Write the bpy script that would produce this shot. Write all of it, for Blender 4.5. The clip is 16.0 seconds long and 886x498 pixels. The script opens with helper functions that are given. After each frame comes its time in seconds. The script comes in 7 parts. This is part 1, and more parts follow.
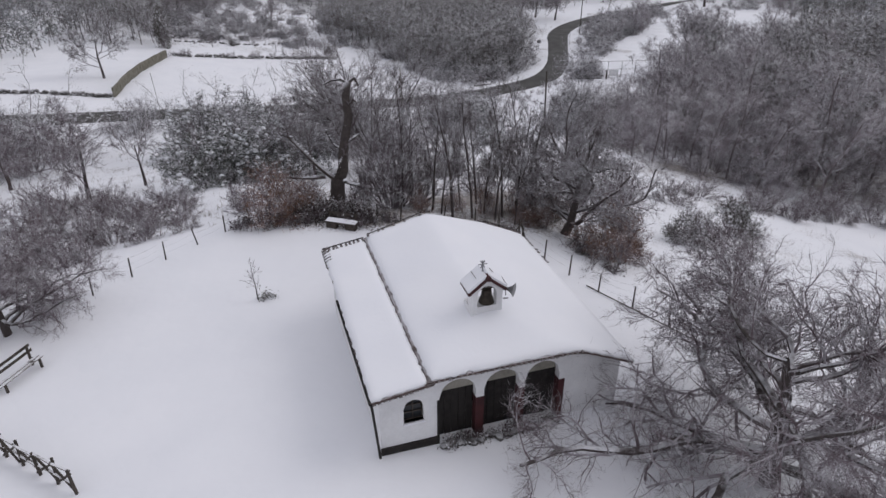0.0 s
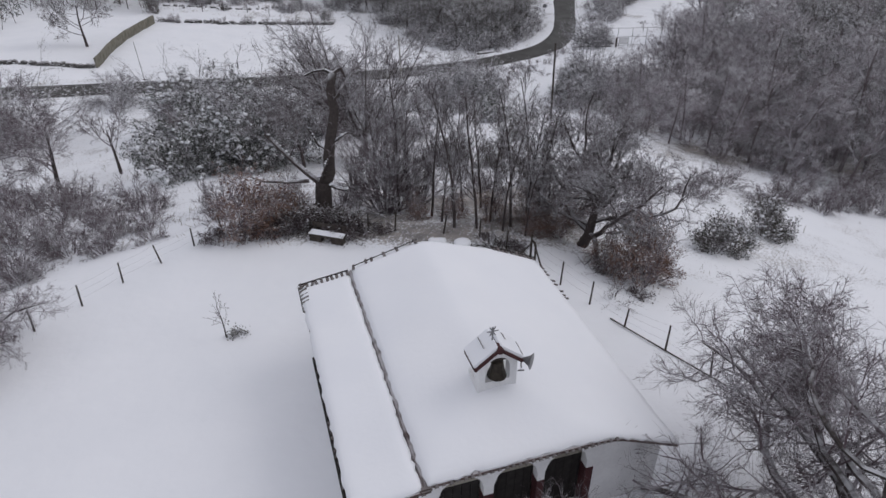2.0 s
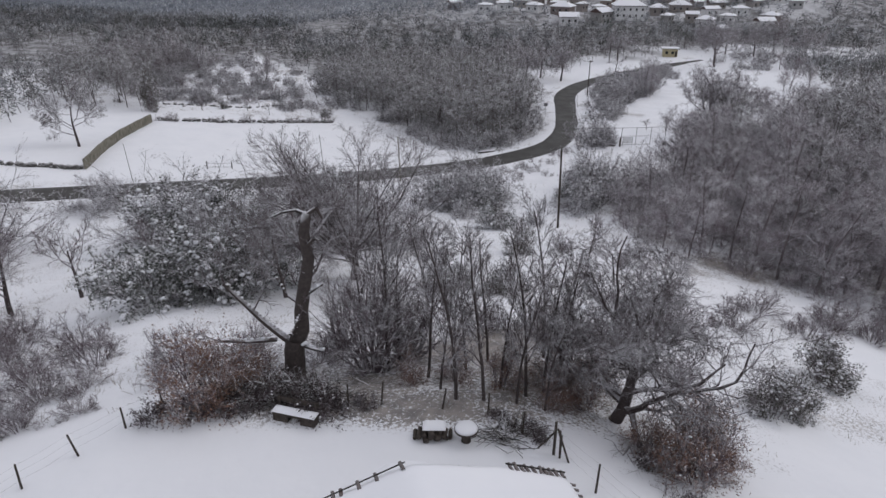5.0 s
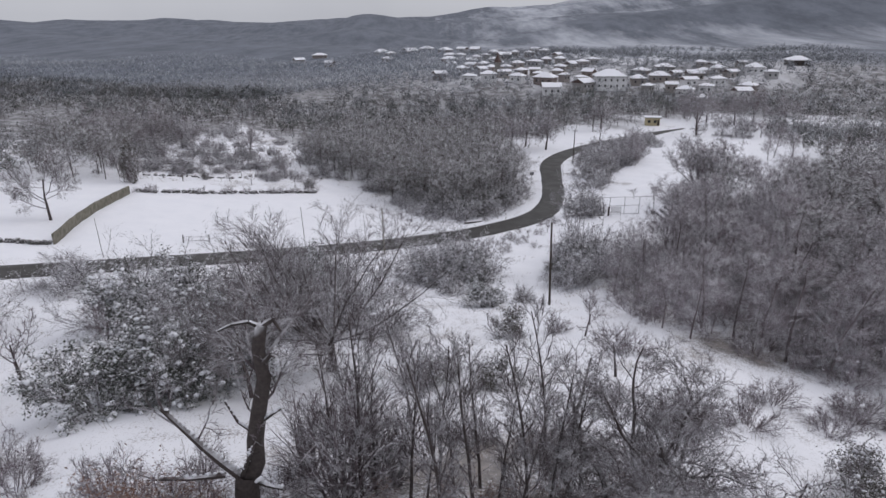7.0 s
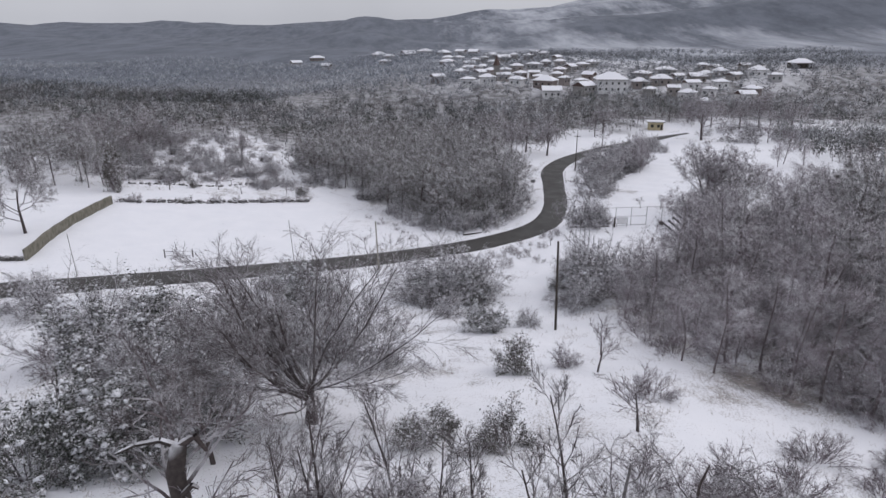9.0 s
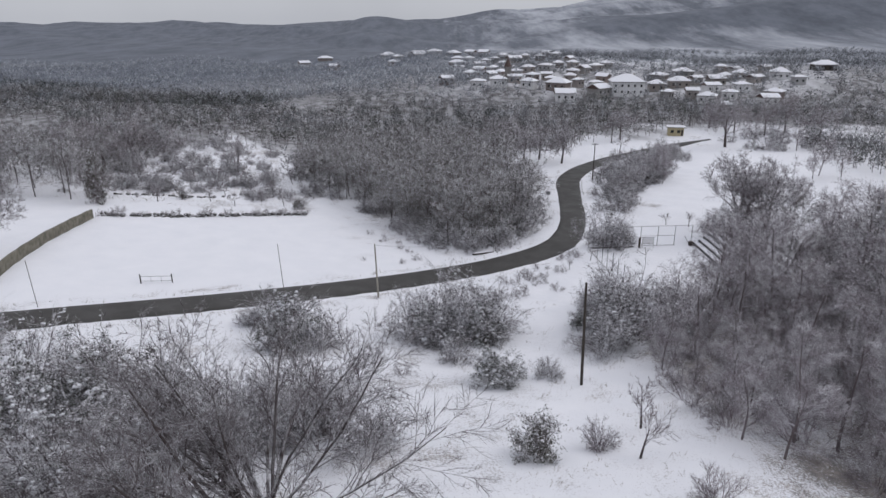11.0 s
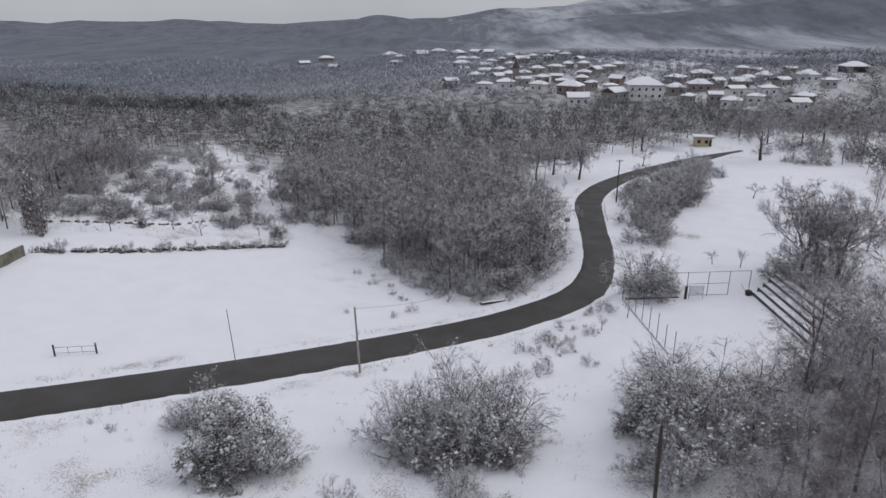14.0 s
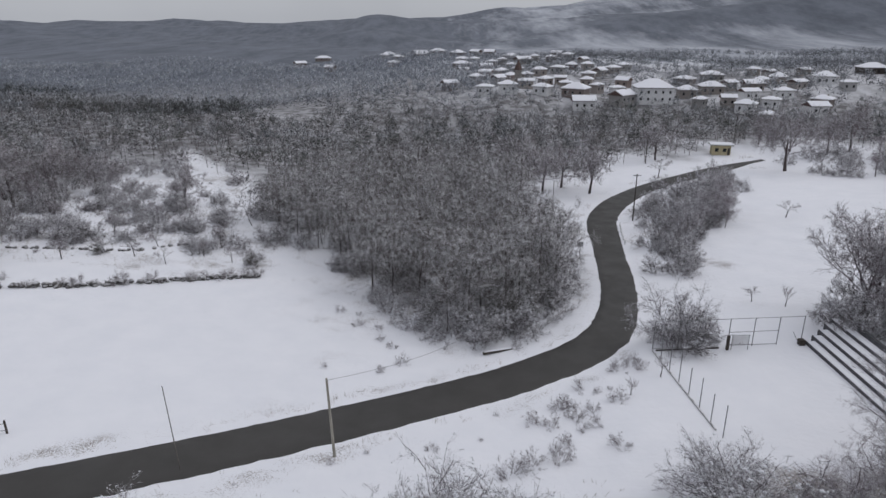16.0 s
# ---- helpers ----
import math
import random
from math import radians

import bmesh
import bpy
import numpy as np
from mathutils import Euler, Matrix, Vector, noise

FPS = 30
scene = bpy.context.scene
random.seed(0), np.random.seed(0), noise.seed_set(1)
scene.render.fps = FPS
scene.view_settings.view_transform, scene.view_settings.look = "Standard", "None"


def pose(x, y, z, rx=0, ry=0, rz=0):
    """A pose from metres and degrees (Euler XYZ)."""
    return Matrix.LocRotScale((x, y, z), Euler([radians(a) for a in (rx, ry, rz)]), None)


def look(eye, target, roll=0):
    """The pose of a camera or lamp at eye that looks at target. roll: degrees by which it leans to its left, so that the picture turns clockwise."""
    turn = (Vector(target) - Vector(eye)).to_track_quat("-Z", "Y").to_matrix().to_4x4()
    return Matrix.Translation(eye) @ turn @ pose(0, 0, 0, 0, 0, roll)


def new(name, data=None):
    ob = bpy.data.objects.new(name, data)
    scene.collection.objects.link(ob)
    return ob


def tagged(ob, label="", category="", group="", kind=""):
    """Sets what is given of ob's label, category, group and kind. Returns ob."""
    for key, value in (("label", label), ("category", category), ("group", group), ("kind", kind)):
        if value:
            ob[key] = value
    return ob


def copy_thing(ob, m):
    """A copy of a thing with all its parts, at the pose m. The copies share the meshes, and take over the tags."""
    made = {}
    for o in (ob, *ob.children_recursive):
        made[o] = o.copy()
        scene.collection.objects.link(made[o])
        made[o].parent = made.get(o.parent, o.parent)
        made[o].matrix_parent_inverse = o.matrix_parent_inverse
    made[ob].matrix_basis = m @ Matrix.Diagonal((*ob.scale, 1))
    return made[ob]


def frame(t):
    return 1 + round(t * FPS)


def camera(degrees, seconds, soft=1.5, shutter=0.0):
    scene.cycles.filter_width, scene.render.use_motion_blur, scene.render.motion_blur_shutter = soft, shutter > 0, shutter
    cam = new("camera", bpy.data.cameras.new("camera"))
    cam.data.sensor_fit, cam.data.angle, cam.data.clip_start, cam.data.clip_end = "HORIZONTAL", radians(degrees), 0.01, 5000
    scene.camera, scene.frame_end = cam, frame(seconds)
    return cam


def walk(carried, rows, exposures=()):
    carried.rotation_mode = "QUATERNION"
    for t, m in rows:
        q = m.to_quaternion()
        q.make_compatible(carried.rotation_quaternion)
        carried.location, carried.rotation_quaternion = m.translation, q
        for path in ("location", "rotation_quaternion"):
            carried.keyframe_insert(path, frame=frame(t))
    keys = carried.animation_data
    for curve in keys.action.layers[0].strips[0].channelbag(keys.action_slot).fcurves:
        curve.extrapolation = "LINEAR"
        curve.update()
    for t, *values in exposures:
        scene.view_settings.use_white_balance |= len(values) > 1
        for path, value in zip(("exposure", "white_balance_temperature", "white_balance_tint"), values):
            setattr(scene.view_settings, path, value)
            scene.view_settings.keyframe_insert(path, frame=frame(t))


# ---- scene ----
cam = camera(67.6, 16.0)
METRES, EYE, TILT = 75.0, 21.0, -29.2
ROWS = [
    (0.0, 0.0, 0.0, 0.0, 0.0, 0.0, -0.0),
    (0.5, 0.0002, 0.0155, 0.0086, 0.03, -1.42, -0.02),
    (1.0, 0.0002, 0.0321, 0.0181, 0.05, -3.05, -0.07),
    (1.5, 0.0006, 0.0493, 0.0272, 0.08, -3.11, -0.04),
    (2.0, 0.0006, 0.0667, 0.0364, 0.11, -3.12, -0.06),
    (2.5, 0.0006, 0.0817, 0.0438, 0.13, -3.01, -0.07),
    (3.0, 0.0004, 0.097, 0.052, 0.13, -2.41, -0.1),
    (3.5, 0.0006, 0.112, 0.06, 0.15, -0.8, -0.09),
    (4.0, 0.0007, 0.1268, 0.0678, 0.15, 0.88, -0.11),
    (4.5, 0.001, 0.1414, 0.0757, 0.16, 2.52, -0.13),
    (5.0, 0.0014, 0.1565, 0.0839, 0.17, 4.26, -0.13),
    (6.0, 0.0024, 0.1847, 0.0985, -0.28, 7.5, 0.2),
    (6.7, 0.0031, 0.2034, 0.1082, -0.72, 9.4, 0.4),
    (7.5, 0.004, 0.2247, 0.1189, -1.07, 10.02, 0.54),
    (8.0, 0.0049, 0.2411, 0.1275, -1.05, 10.01, 0.54),
    (8.5, 0.0063, 0.2637, 0.1393, -1.03, 10.01, 0.55),
    (9.0, 0.0077, 0.2908, 0.1539, -1.01, 10.01, 0.55),
    (11.5, 0.0156, 0.4713, 0.2528, -0.16, 10.0, 0.01),
    (12.0, 0.0172, 0.5145, 0.2765, -0.08, 9.98, -0.03),
    (12.5, 0.0187, 0.5586, 0.3009, -0.03, 9.96, -0.04),
    (13.0, 0.0198, 0.6039, 0.3255, -0.01, 9.95, -0.04),
    (13.5, 0.0209, 0.6489, 0.3505, 0.01, 9.93, -0.06),
    (14.0, 0.0221, 0.6946, 0.3755, 0.03, 9.92, -0.08),
    (14.5, 0.0233, 0.7407, 0.4006, 0.06, 9.91, -0.08),
    (15.0, 0.0251, 0.7873, 0.426, 0.09, 9.9, -0.08),
    (15.5, 0.0268, 0.8338, 0.4507, 0.1, 9.89, -0.1),
    (16.0, 0.028, 0.8789, 0.4758, 0.01, 9.88, -0.05),
]
walk(cam, [(t, pose(0, 0, EYE, TILT, 0, 0) @ pose(METRES * x, METRES * y, METRES * z, 90 + pitch, roll, yaw)) for t, x, y, z, yaw, pitch, roll in ROWS],
     [(0.0, 0.03, 6560, 12.0), (2.0, -0.04, 6500, 10.5), (3.5, -0.11, 6480, 10.0), (5.0, 0.0, 6530, 10.5), (7.5, 0.17, 6500, 12.0), (9.0, 0.20, 6500, 12.0), (12.0, 0.09, 6470, 10.0), (13.5, 0.02, 6480, 10.0), (16.0, -0.05, 6480, 9.5)])

# ---- light: an even winter overcast, a little brighter overhead, with a weak wide sun ----
SUN_UP, SUN_TURN = 42.0, 75.0
world = bpy.data.worlds.new("overcast")
scene.world = world
world.use_nodes = True
wn, wl = world.node_tree.nodes, world.node_tree.links
wn.clear()
sky = wn.new("ShaderNodeTexSky")
sky.sky_type, sky.sun_disc = "NISHITA", False
sky.sun_elevation, sky.sun_rotation = radians(SUN_UP), radians(SUN_TURN)
grey = wn.new("ShaderNodeHueSaturation")
grey.inputs["Saturation"].default_value = 0.25
wl.new(sky.outputs[0], grey.inputs["Color"])
clear_bg = wn.new("ShaderNodeBackground")
clear_bg.inputs[1].default_value = 0.012
wl.new(grey.outputs[0], clear_bg.inputs[0])
coord = wn.new("ShaderNodeTexCoord")
split = wn.new("ShaderNodeSeparateXYZ")
wl.new(coord.outputs["Generated"], split.inputs[0])
ramp = wn.new("ShaderNodeValToRGB")
ramp.color_ramp.elements[0].position, ramp.color_ramp.elements[0].color = 0.0, (0.385, 0.40, 0.44, 1)
ramp.color_ramp.elements[1].position, ramp.color_ramp.elements[1].color = 0.9, (0.652, 0.665, 0.735, 1)
wl.new(split.outputs["Z"], ramp.inputs[0])
clouds = wn.new("ShaderNodeTexNoise")
clouds.inputs["Scale"].default_value, clouds.inputs["Detail"].default_value = 3.0, 5.0
wl.new(coord.outputs["Generated"], clouds.inputs["Vector"])
cl_mix = wn.new("ShaderNodeMix")
cl_mix.data_type, cl_mix.blend_type = "RGBA", "SOFT_LIGHT"
cl_mix.inputs[0].default_value = 0.35
wl.new(ramp.outputs[0], cl_mix.inputs[6])
wl.new(clouds.outputs["Fac"], cl_mix.inputs[7])
cloud_bg = wn.new("ShaderNodeBackground")
cloud_bg.inputs[1].default_value = 1.0
wl.new(cl_mix.outputs[2], cloud_bg.inputs[0])
add = wn.new("ShaderNodeAddShader")
wl.new(clear_bg.outputs[0], add.inputs[0])
wl.new(cloud_bg.outputs[0], add.inputs[1])
wout = wn.new("ShaderNodeOutputWorld")
wl.new(add.outputs[0], wout.inputs[0])

sun = new("sun", bpy.data.lights.new("sun", "SUN"))
sun.data.energy, sun.data.angle, sun.data.color = 0.62, radians(35), (1.0, 0.97, 0.94)
sun.matrix_world = look((60, 20, 60), (0, 0, 0))


# ---- materials ----
class Mat:
    """A node material under construction."""

    def __init__(self, name, rough=0.8, metal=0.0):
        self.m = bpy.data.materials.new(name)
        self.m.use_nodes = True
        self.n, self.l = self.m.node_tree.nodes, self.m.node_tree.links
        self.b = self.n["Principled BSDF"]
        self.b.inputs["Roughness"].default_value = rough
        self.b.inputs["Metallic"].default_value = metal
        self.b.inputs["Specular IOR Level"].default_value = 0.3
        self.geo = self.n.new("ShaderNodeNewGeometry")

    def noise(self, scale, detail=4.0, rough=0.55, deep=1.0):
        t = self.n.new("ShaderNodeTexNoise")
        t.inputs["Scale"].default_value, t.inputs["Detail"].default_value = scale, detail
        t.inputs["Roughness"].default_value = rough
        place = self.geo.outputs["Position"]
        if deep != 1.0:
            v = self.n.new("ShaderNodeVectorMath")
            v.operation = "MULTIPLY"
            v.inputs[1].default_value = (1, deep, 1)
            self.l.new(place, v.inputs[0])
            place = v.outputs[0]
        self.l.new(place, t.inputs["Vector"])
        return t.outputs["Fac"]

    def ramp(self, fac, stops):
        r = self.n.new("ShaderNodeValToRGB")
        while len(r.color_ramp.elements) < len(stops):
            r.color_ramp.elements.new(0.5)
        for e, (p, c) in zip(r.color_ramp.elements, stops):
            e.position = p
            e.color = (*c, 1) if isinstance(c, tuple) else (c, c, c, 1)
        self.l.new(fac, r.inputs[0])
        return r.outputs[0]

    def mix(self, fac, a, b, mode="MIX"):
        x = self.n.new("ShaderNodeMix")
        x.data_type, x.blend_type = "RGBA", mode
        for v, i in ((fac, 0), (a, 6), (b, 7)):
            if isinstance(v, tuple):
                x.inputs[i].default_value = (*v, 1)
            elif isinstance(v, float):
                x.inputs[i].default_value = v
            else:
                self.l.new(v, x.inputs[i])
        return x.outputs[2]

    def math(self, op, a, b=0.0, c=None):
        x = self.n.new("ShaderNodeMath")
        x.operation = op
        for i, v in enumerate((a, b, c)):
            if v is None:
                continue
            if isinstance(v, (int, float)):
                x.inputs[i].default_value = v
            else:
                self.l.new(v, x.inputs[i])
        return x.outputs[0]

    def up(self):
        s = self.n.new("ShaderNodeSeparateXYZ")
        self.l.new(self.geo.outputs["Normal"], s.inputs[0])
        return s.outputs["Z"]

    def attr(self, name):
        a = self.n.new("ShaderNodeAttribute")
        a.attribute_name = name
        return a.outputs["Fac"]

    def rand(self):
        return self.n.new("ShaderNodeObjectInfo").outputs["Random"]

    def island(self):
        return self.geo.outputs["Random Per Island"]

    def bump(self, h, strength=0.3, dist=0.05):
        x = self.n.new("ShaderNodeBump")
        x.inputs["Strength"].default_value, x.inputs["Distance"].default_value = strength, dist
        self.l.new(h, x.inputs["Height"])
        self.l.new(x.outputs[0], self.b.inputs["Normal"])

    def done(self, colour, rough=None):
        if isinstance(colour, tuple):
            self.b.inputs["Base Color"].default_value = (*colour, 1)
        else:
            self.l.new(colour, self.b.inputs["Base Color"])
        if rough is not None:
            self.l.new(rough, self.b.inputs["Roughness"])
        return self.m


SNOW = (0.80, 0.805, 0.835)


def snow_material():
    k = Mat("snow", 0.75)
    c = k.ramp(k.noise(0.35, 5), [(0.3, (0.765, 0.775, 0.815)), (0.7, SNOW)])
    k.bump(k.noise(5.0, 6), 0.12, 0.06)
    return k.done(c)


def ground_material():
    """Snow over grass; rough ground shows stems and earth; woods far off mix bare crowns and snow, both greyed blue as
    painted haze.
    """
    k = Mat("snowy_ground", 0.8)
    snow = k.ramp(k.noise(0.25, 6), [(0.3, (0.755, 0.765, 0.80)), (0.7, SNOW)])
    wild, wood = k.attr("wild"), k.attr("wood")
    fleck = k.math("ADD", k.noise(6.5, 8, 0.75), k.math("MULTIPLY", k.noise(0.18, 3), 0.55))
    earth = k.ramp(k.noise(1.4, 5), [(0.35, (0.10, 0.085, 0.075)), (0.65, (0.26, 0.22, 0.19))])
    gate = k.ramp(k.math("ADD", fleck, k.math("MULTIPLY", wild, 0.20)), [(0.95, 0.0), (1.18, 1.0)])
    c = k.mix(k.math("MULTIPLY", gate, k.math("MINIMUM", k.math("MULTIPLY", wild, 1.6), 0.85)), snow, earth)
    # distance haze is put into the blue-grey of the far crowns
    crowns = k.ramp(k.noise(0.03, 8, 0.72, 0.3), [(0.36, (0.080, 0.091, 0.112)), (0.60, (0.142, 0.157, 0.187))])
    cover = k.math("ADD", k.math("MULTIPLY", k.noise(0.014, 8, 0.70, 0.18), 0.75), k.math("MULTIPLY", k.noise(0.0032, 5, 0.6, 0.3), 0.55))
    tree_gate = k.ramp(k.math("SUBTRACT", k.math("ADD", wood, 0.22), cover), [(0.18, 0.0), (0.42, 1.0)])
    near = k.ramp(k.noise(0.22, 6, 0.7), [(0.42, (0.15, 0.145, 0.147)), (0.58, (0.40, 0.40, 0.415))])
    # dull bluish snow between far woods carries the same painted haze
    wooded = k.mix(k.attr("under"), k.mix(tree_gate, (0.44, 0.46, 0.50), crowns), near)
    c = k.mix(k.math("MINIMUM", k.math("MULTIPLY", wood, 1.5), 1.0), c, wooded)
    k.bump(k.math("ADD", k.noise(1.2, 6), k.math("MULTIPLY", k.noise(0.3, 3), 1.5)), 0.25, 0.15)
    return k.done(c)


def bark_material(name, dark, light, snow=0.6, low=0.35, clumps=0.0, size=1.7):
    """Bark with snow along the upper side of the wood; fine twigs also hold it in clumps."""
    k = Mat(name, 0.9)
    c = k.ramp(k.noise(7.0, 5), [(0.3, dark), (0.7, light)])
    c = k.mix(k.math("MULTIPLY", k.rand(), 0.35), c, (0.13, 0.10, 0.10))
    lay = k.math("MULTIPLY", k.ramp(k.up(), [(low, 0.0), (low + 0.3, 1.0)]), k.ramp(k.noise(1.3, 4), [(0.38, 0.0), (0.62, snow)]))
    if clumps:
        held = k.math("MULTIPLY", k.ramp(k.noise(size, 4, 0.6), [(0.495, 0.0), (0.575, clumps)]), k.ramp(k.math("ABSOLUTE", k.up()), [(0.0, 0.45), (0.6, 1.0)]))
        lay = k.math("MAXIMUM", lay, held)
    c = k.mix(lay, c, SNOW)
    k.bump(k.noise(25.0, 3), 0.5, 0.02)
    return k.done(c)


def leaf_material(name, a, b, snow):
    k = Mat(name, 0.7)
    c = k.mix(k.island(), a, b)
    c = k.mix(k.math("MULTIPLY", k.rand(), 0.3), c, (0.07, 0.06, 0.06))
    lay = k.math("MULTIPLY", k.ramp(k.math("ABSOLUTE", k.up()), [(0.45, 0.0), (0.8, 1.0)]), k.ramp(k.noise(0.9, 4), [(0.42, 0.0), (0.60, snow)]))
    return k.done(k.mix(lay, c, SNOW))


def mottled(name, a, b, scale=4.0, rough=0.8, metal=0.0, bump=0.2, snow=0.0):
    k = Mat(name, rough, metal)
    c = k.ramp(k.math("ADD", k.math("MULTIPLY", k.noise(scale, 5), 0.7), k.math("MULTIPLY", k.noise(scale * 9, 3), 0.3)), [(0.35, a), (0.65, b)])
    if snow:
        lay = k.math("MULTIPLY", k.ramp(k.up(), [(0.4, 0.0), (0.75, 1.0)]), k.ramp(k.noise(scale * 0.6, 4), [(0.3, 0.0), (0.5, snow)]))
        c = k.mix(lay, c, SNOW)
    k.bump(k.noise(scale * 6, 4), bump, 0.02)
    return k.done(c)


def varied(name, colours, rough=0.8, snow=0.0):
    """One of several plain paints by object, weathered."""
    k = Mat(name, rough)
    r = k.ramp(k.rand(), [(i / len(colours), c) for i, c in enumerate(colours)])
    r = k.mix(k.math("MULTIPLY", k.noise(0.8, 5), 0.35), r, (0.35, 0.34, 0.33))
    return k.done(r)


def asphalt_material():
    k = Mat("wet_asphalt", 0.55)
    c = k.ramp(k.noise(0.2, 4, 0.5), [(0.30, (0.043, 0.041, 0.038)), (0.70, (0.052, 0.049, 0.046))])
    c = k.mix(k.ramp(k.noise(30.0, 2), [(0.45, 0.0), (0.75, 0.25)]), c, (0.12, 0.115, 0.11))
    e = k.attr("edge")
    slush = k.ramp(k.math("ADD", e, k.math("MULTIPLY", k.noise(1.7, 6, 0.7), 0.5)), [(1.16, 0.0), (1.32, 0.6)])
    c = k.mix(slush, c, (0.52, 0.52, 0.54))
    k.bump(k.noise(60.0, 3), 0.2, 0.01)
    return k.done(c, k.ramp(k.noise(0.3, 3), [(0.35, 0.52), (0.65, 0.68)]))


M_SNOW = snow_material()
M_GROUND = ground_material()
M_ROAD = asphalt_material()
M_BARK = bark_material("oak_bark", (0.036, 0.030, 0.029), (0.080, 0.067, 0.064), 0.75, 0.45)
M_TWIG = bark_material("grey_twigs", (0.100, 0.080, 0.088), (0.200, 0.163, 0.176), 0.6, 0.25, 0.75)
M_TWIG_FAR = bark_material("woodland_twigs", (0.140, 0.115, 0.128), (0.285, 0.242, 0.264), 0.6, 0.3, 0.70, 0.9)


def woodland_material():
    """Bare crowns in greys, browns and dull greens, with snow on the upper side of each crown and painted haze on far
    ones.
    """
    k = Mat("distant_bare_woods", 0.9)
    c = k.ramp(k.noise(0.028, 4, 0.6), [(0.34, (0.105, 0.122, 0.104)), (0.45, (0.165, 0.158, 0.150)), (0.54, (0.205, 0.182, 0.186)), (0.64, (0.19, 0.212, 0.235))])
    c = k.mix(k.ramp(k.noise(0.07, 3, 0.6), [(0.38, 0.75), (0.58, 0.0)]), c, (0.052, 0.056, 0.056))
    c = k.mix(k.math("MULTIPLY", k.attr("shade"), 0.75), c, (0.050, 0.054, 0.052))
    # haze painted into the colour: crowns beyond the ridge turn blue-grey
    c = k.mix(k.math("MULTIPLY", k.attr("haze_frost"), 0.85), c, (0.195, 0.225, 0.272))
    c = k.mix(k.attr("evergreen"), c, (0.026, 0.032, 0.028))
    cover = k.math("ADD", k.math("ADD", k.noise(0.10, 3, 0.6), k.math("MULTIPLY", k.attr("haze_frost"), 0.20)), k.math("MULTIPLY", k.attr("crest"), 0.34))
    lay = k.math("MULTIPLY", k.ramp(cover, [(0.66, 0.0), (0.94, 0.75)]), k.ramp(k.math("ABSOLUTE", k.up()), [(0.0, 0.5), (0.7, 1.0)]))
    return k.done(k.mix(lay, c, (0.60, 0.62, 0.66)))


M_WOODLAND = woodland_material()
M_TWIG_COPSE = bark_material("copse_twigs", (0.062, 0.055, 0.051), (0.135, 0.120, 0.112), 0.6, 0.3, 0.85, 1.1)
M_BARK_PALE = bark_material("grey_bark", (0.115, 0.098, 0.102), (0.22, 0.19, 0.196), 0.6, 0.3)
M_TWIG_FROST = bark_material("frosted_twigs", (0.070, 0.059, 0.064), (0.150, 0.128, 0.137), 0.9, 0.25, 1.0, 2.3)
M_TWIG_MAUVE = bark_material("mauve_twigs", (0.075, 0.054, 0.064), (0.160, 0.120, 0.138), 0.6, 0.3, 0.45, 1.5)
M_TWIG_DARK = bark_material("dark_twigs", (0.055, 0.045, 0.048), (0.120, 0.098, 0.104), 0.6, 0.3, 0.5, 1.4)
M_RUBBLE = mottled("dark_field_stone", (0.045, 0.043, 0.042), (0.14, 0.132, 0.125), 2.5, 0.9, snow=0.45)
M_DEAD = bark_material("dead_wood", (0.028, 0.024, 0.022), (0.07, 0.06, 0.055), 0.95, 0.45)
M_BROWN = leaf_material("dead_leaves", (0.16, 0.085, 0.06), (0.26, 0.16, 0.12), 0.6)
M_GREEN = leaf_material("evergreen_leaves", (0.045, 0.055, 0.045), (0.10, 0.105, 0.085), 0.95)
M_IVY = leaf_material("ivy_leaves", (0.06, 0.062, 0.05), (0.12, 0.11, 0.09), 0.3)
M_BRAMBLE = leaf_material("bramble_leaves", (0.030, 0.020, 0.022), (0.070, 0.045, 0.045), 0.25)
M_PLASTER = mottled("white_plaster", (0.66, 0.66, 0.67), (0.78, 0.78, 0.79), 1.2, 0.9)
M_TILE = mottled("dark_clay_tiles", (0.06, 0.045, 0.042), (0.15, 0.10, 0.09), 3.0, 0.85, snow=0.4)
M_TILE_BARE = mottled("bare_clay_tiles", (0.035, 0.028, 0.027), (0.10, 0.07, 0.062), 3.0, 0.85, snow=0.12)
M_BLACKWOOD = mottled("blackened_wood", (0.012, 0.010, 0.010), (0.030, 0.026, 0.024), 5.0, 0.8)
M_REDTILE = mottled("red_clay_tiles", (0.045, 0.020, 0.022), (0.095, 0.040, 0.040), 3.0, 0.85)
M_DARKWOOD = mottled("dark_wood", (0.03, 0.025, 0.022), (0.085, 0.07, 0.06), 5.0, 0.8)
M_GREYWOOD = mottled("weathered_wood", (0.09, 0.08, 0.075), (0.20, 0.18, 0.165), 5.0, 0.85, snow=0.85)
M_STONE = mottled("grey_stone", (0.13, 0.125, 0.12), (0.30, 0.285, 0.265), 2.5, 0.9, snow=0.8)
M_CONCRETE = mottled("old_concrete", (0.22, 0.205, 0.175), (0.38, 0.36, 0.31), 0.8, 0.9)
M_FIELDWALL = mottled("lichened_field_wall", (0.095, 0.090, 0.070), (0.23, 0.215, 0.175), 1.1, 0.9, bump=0.5)
M_METAL = mottled("grey_metal", (0.16, 0.16, 0.165), (0.30, 0.30, 0.31), 6.0, 0.5, 0.6)
M_BRONZE = mottled("dark_bronze", (0.03, 0.026, 0.022), (0.06, 0.05, 0.04), 8.0, 0.5, 0.7)
M_RED = mottled("dark_red_paint", (0.040, 0.012, 0.014), (0.075, 0.022, 0.024), 2.0, 0.7)
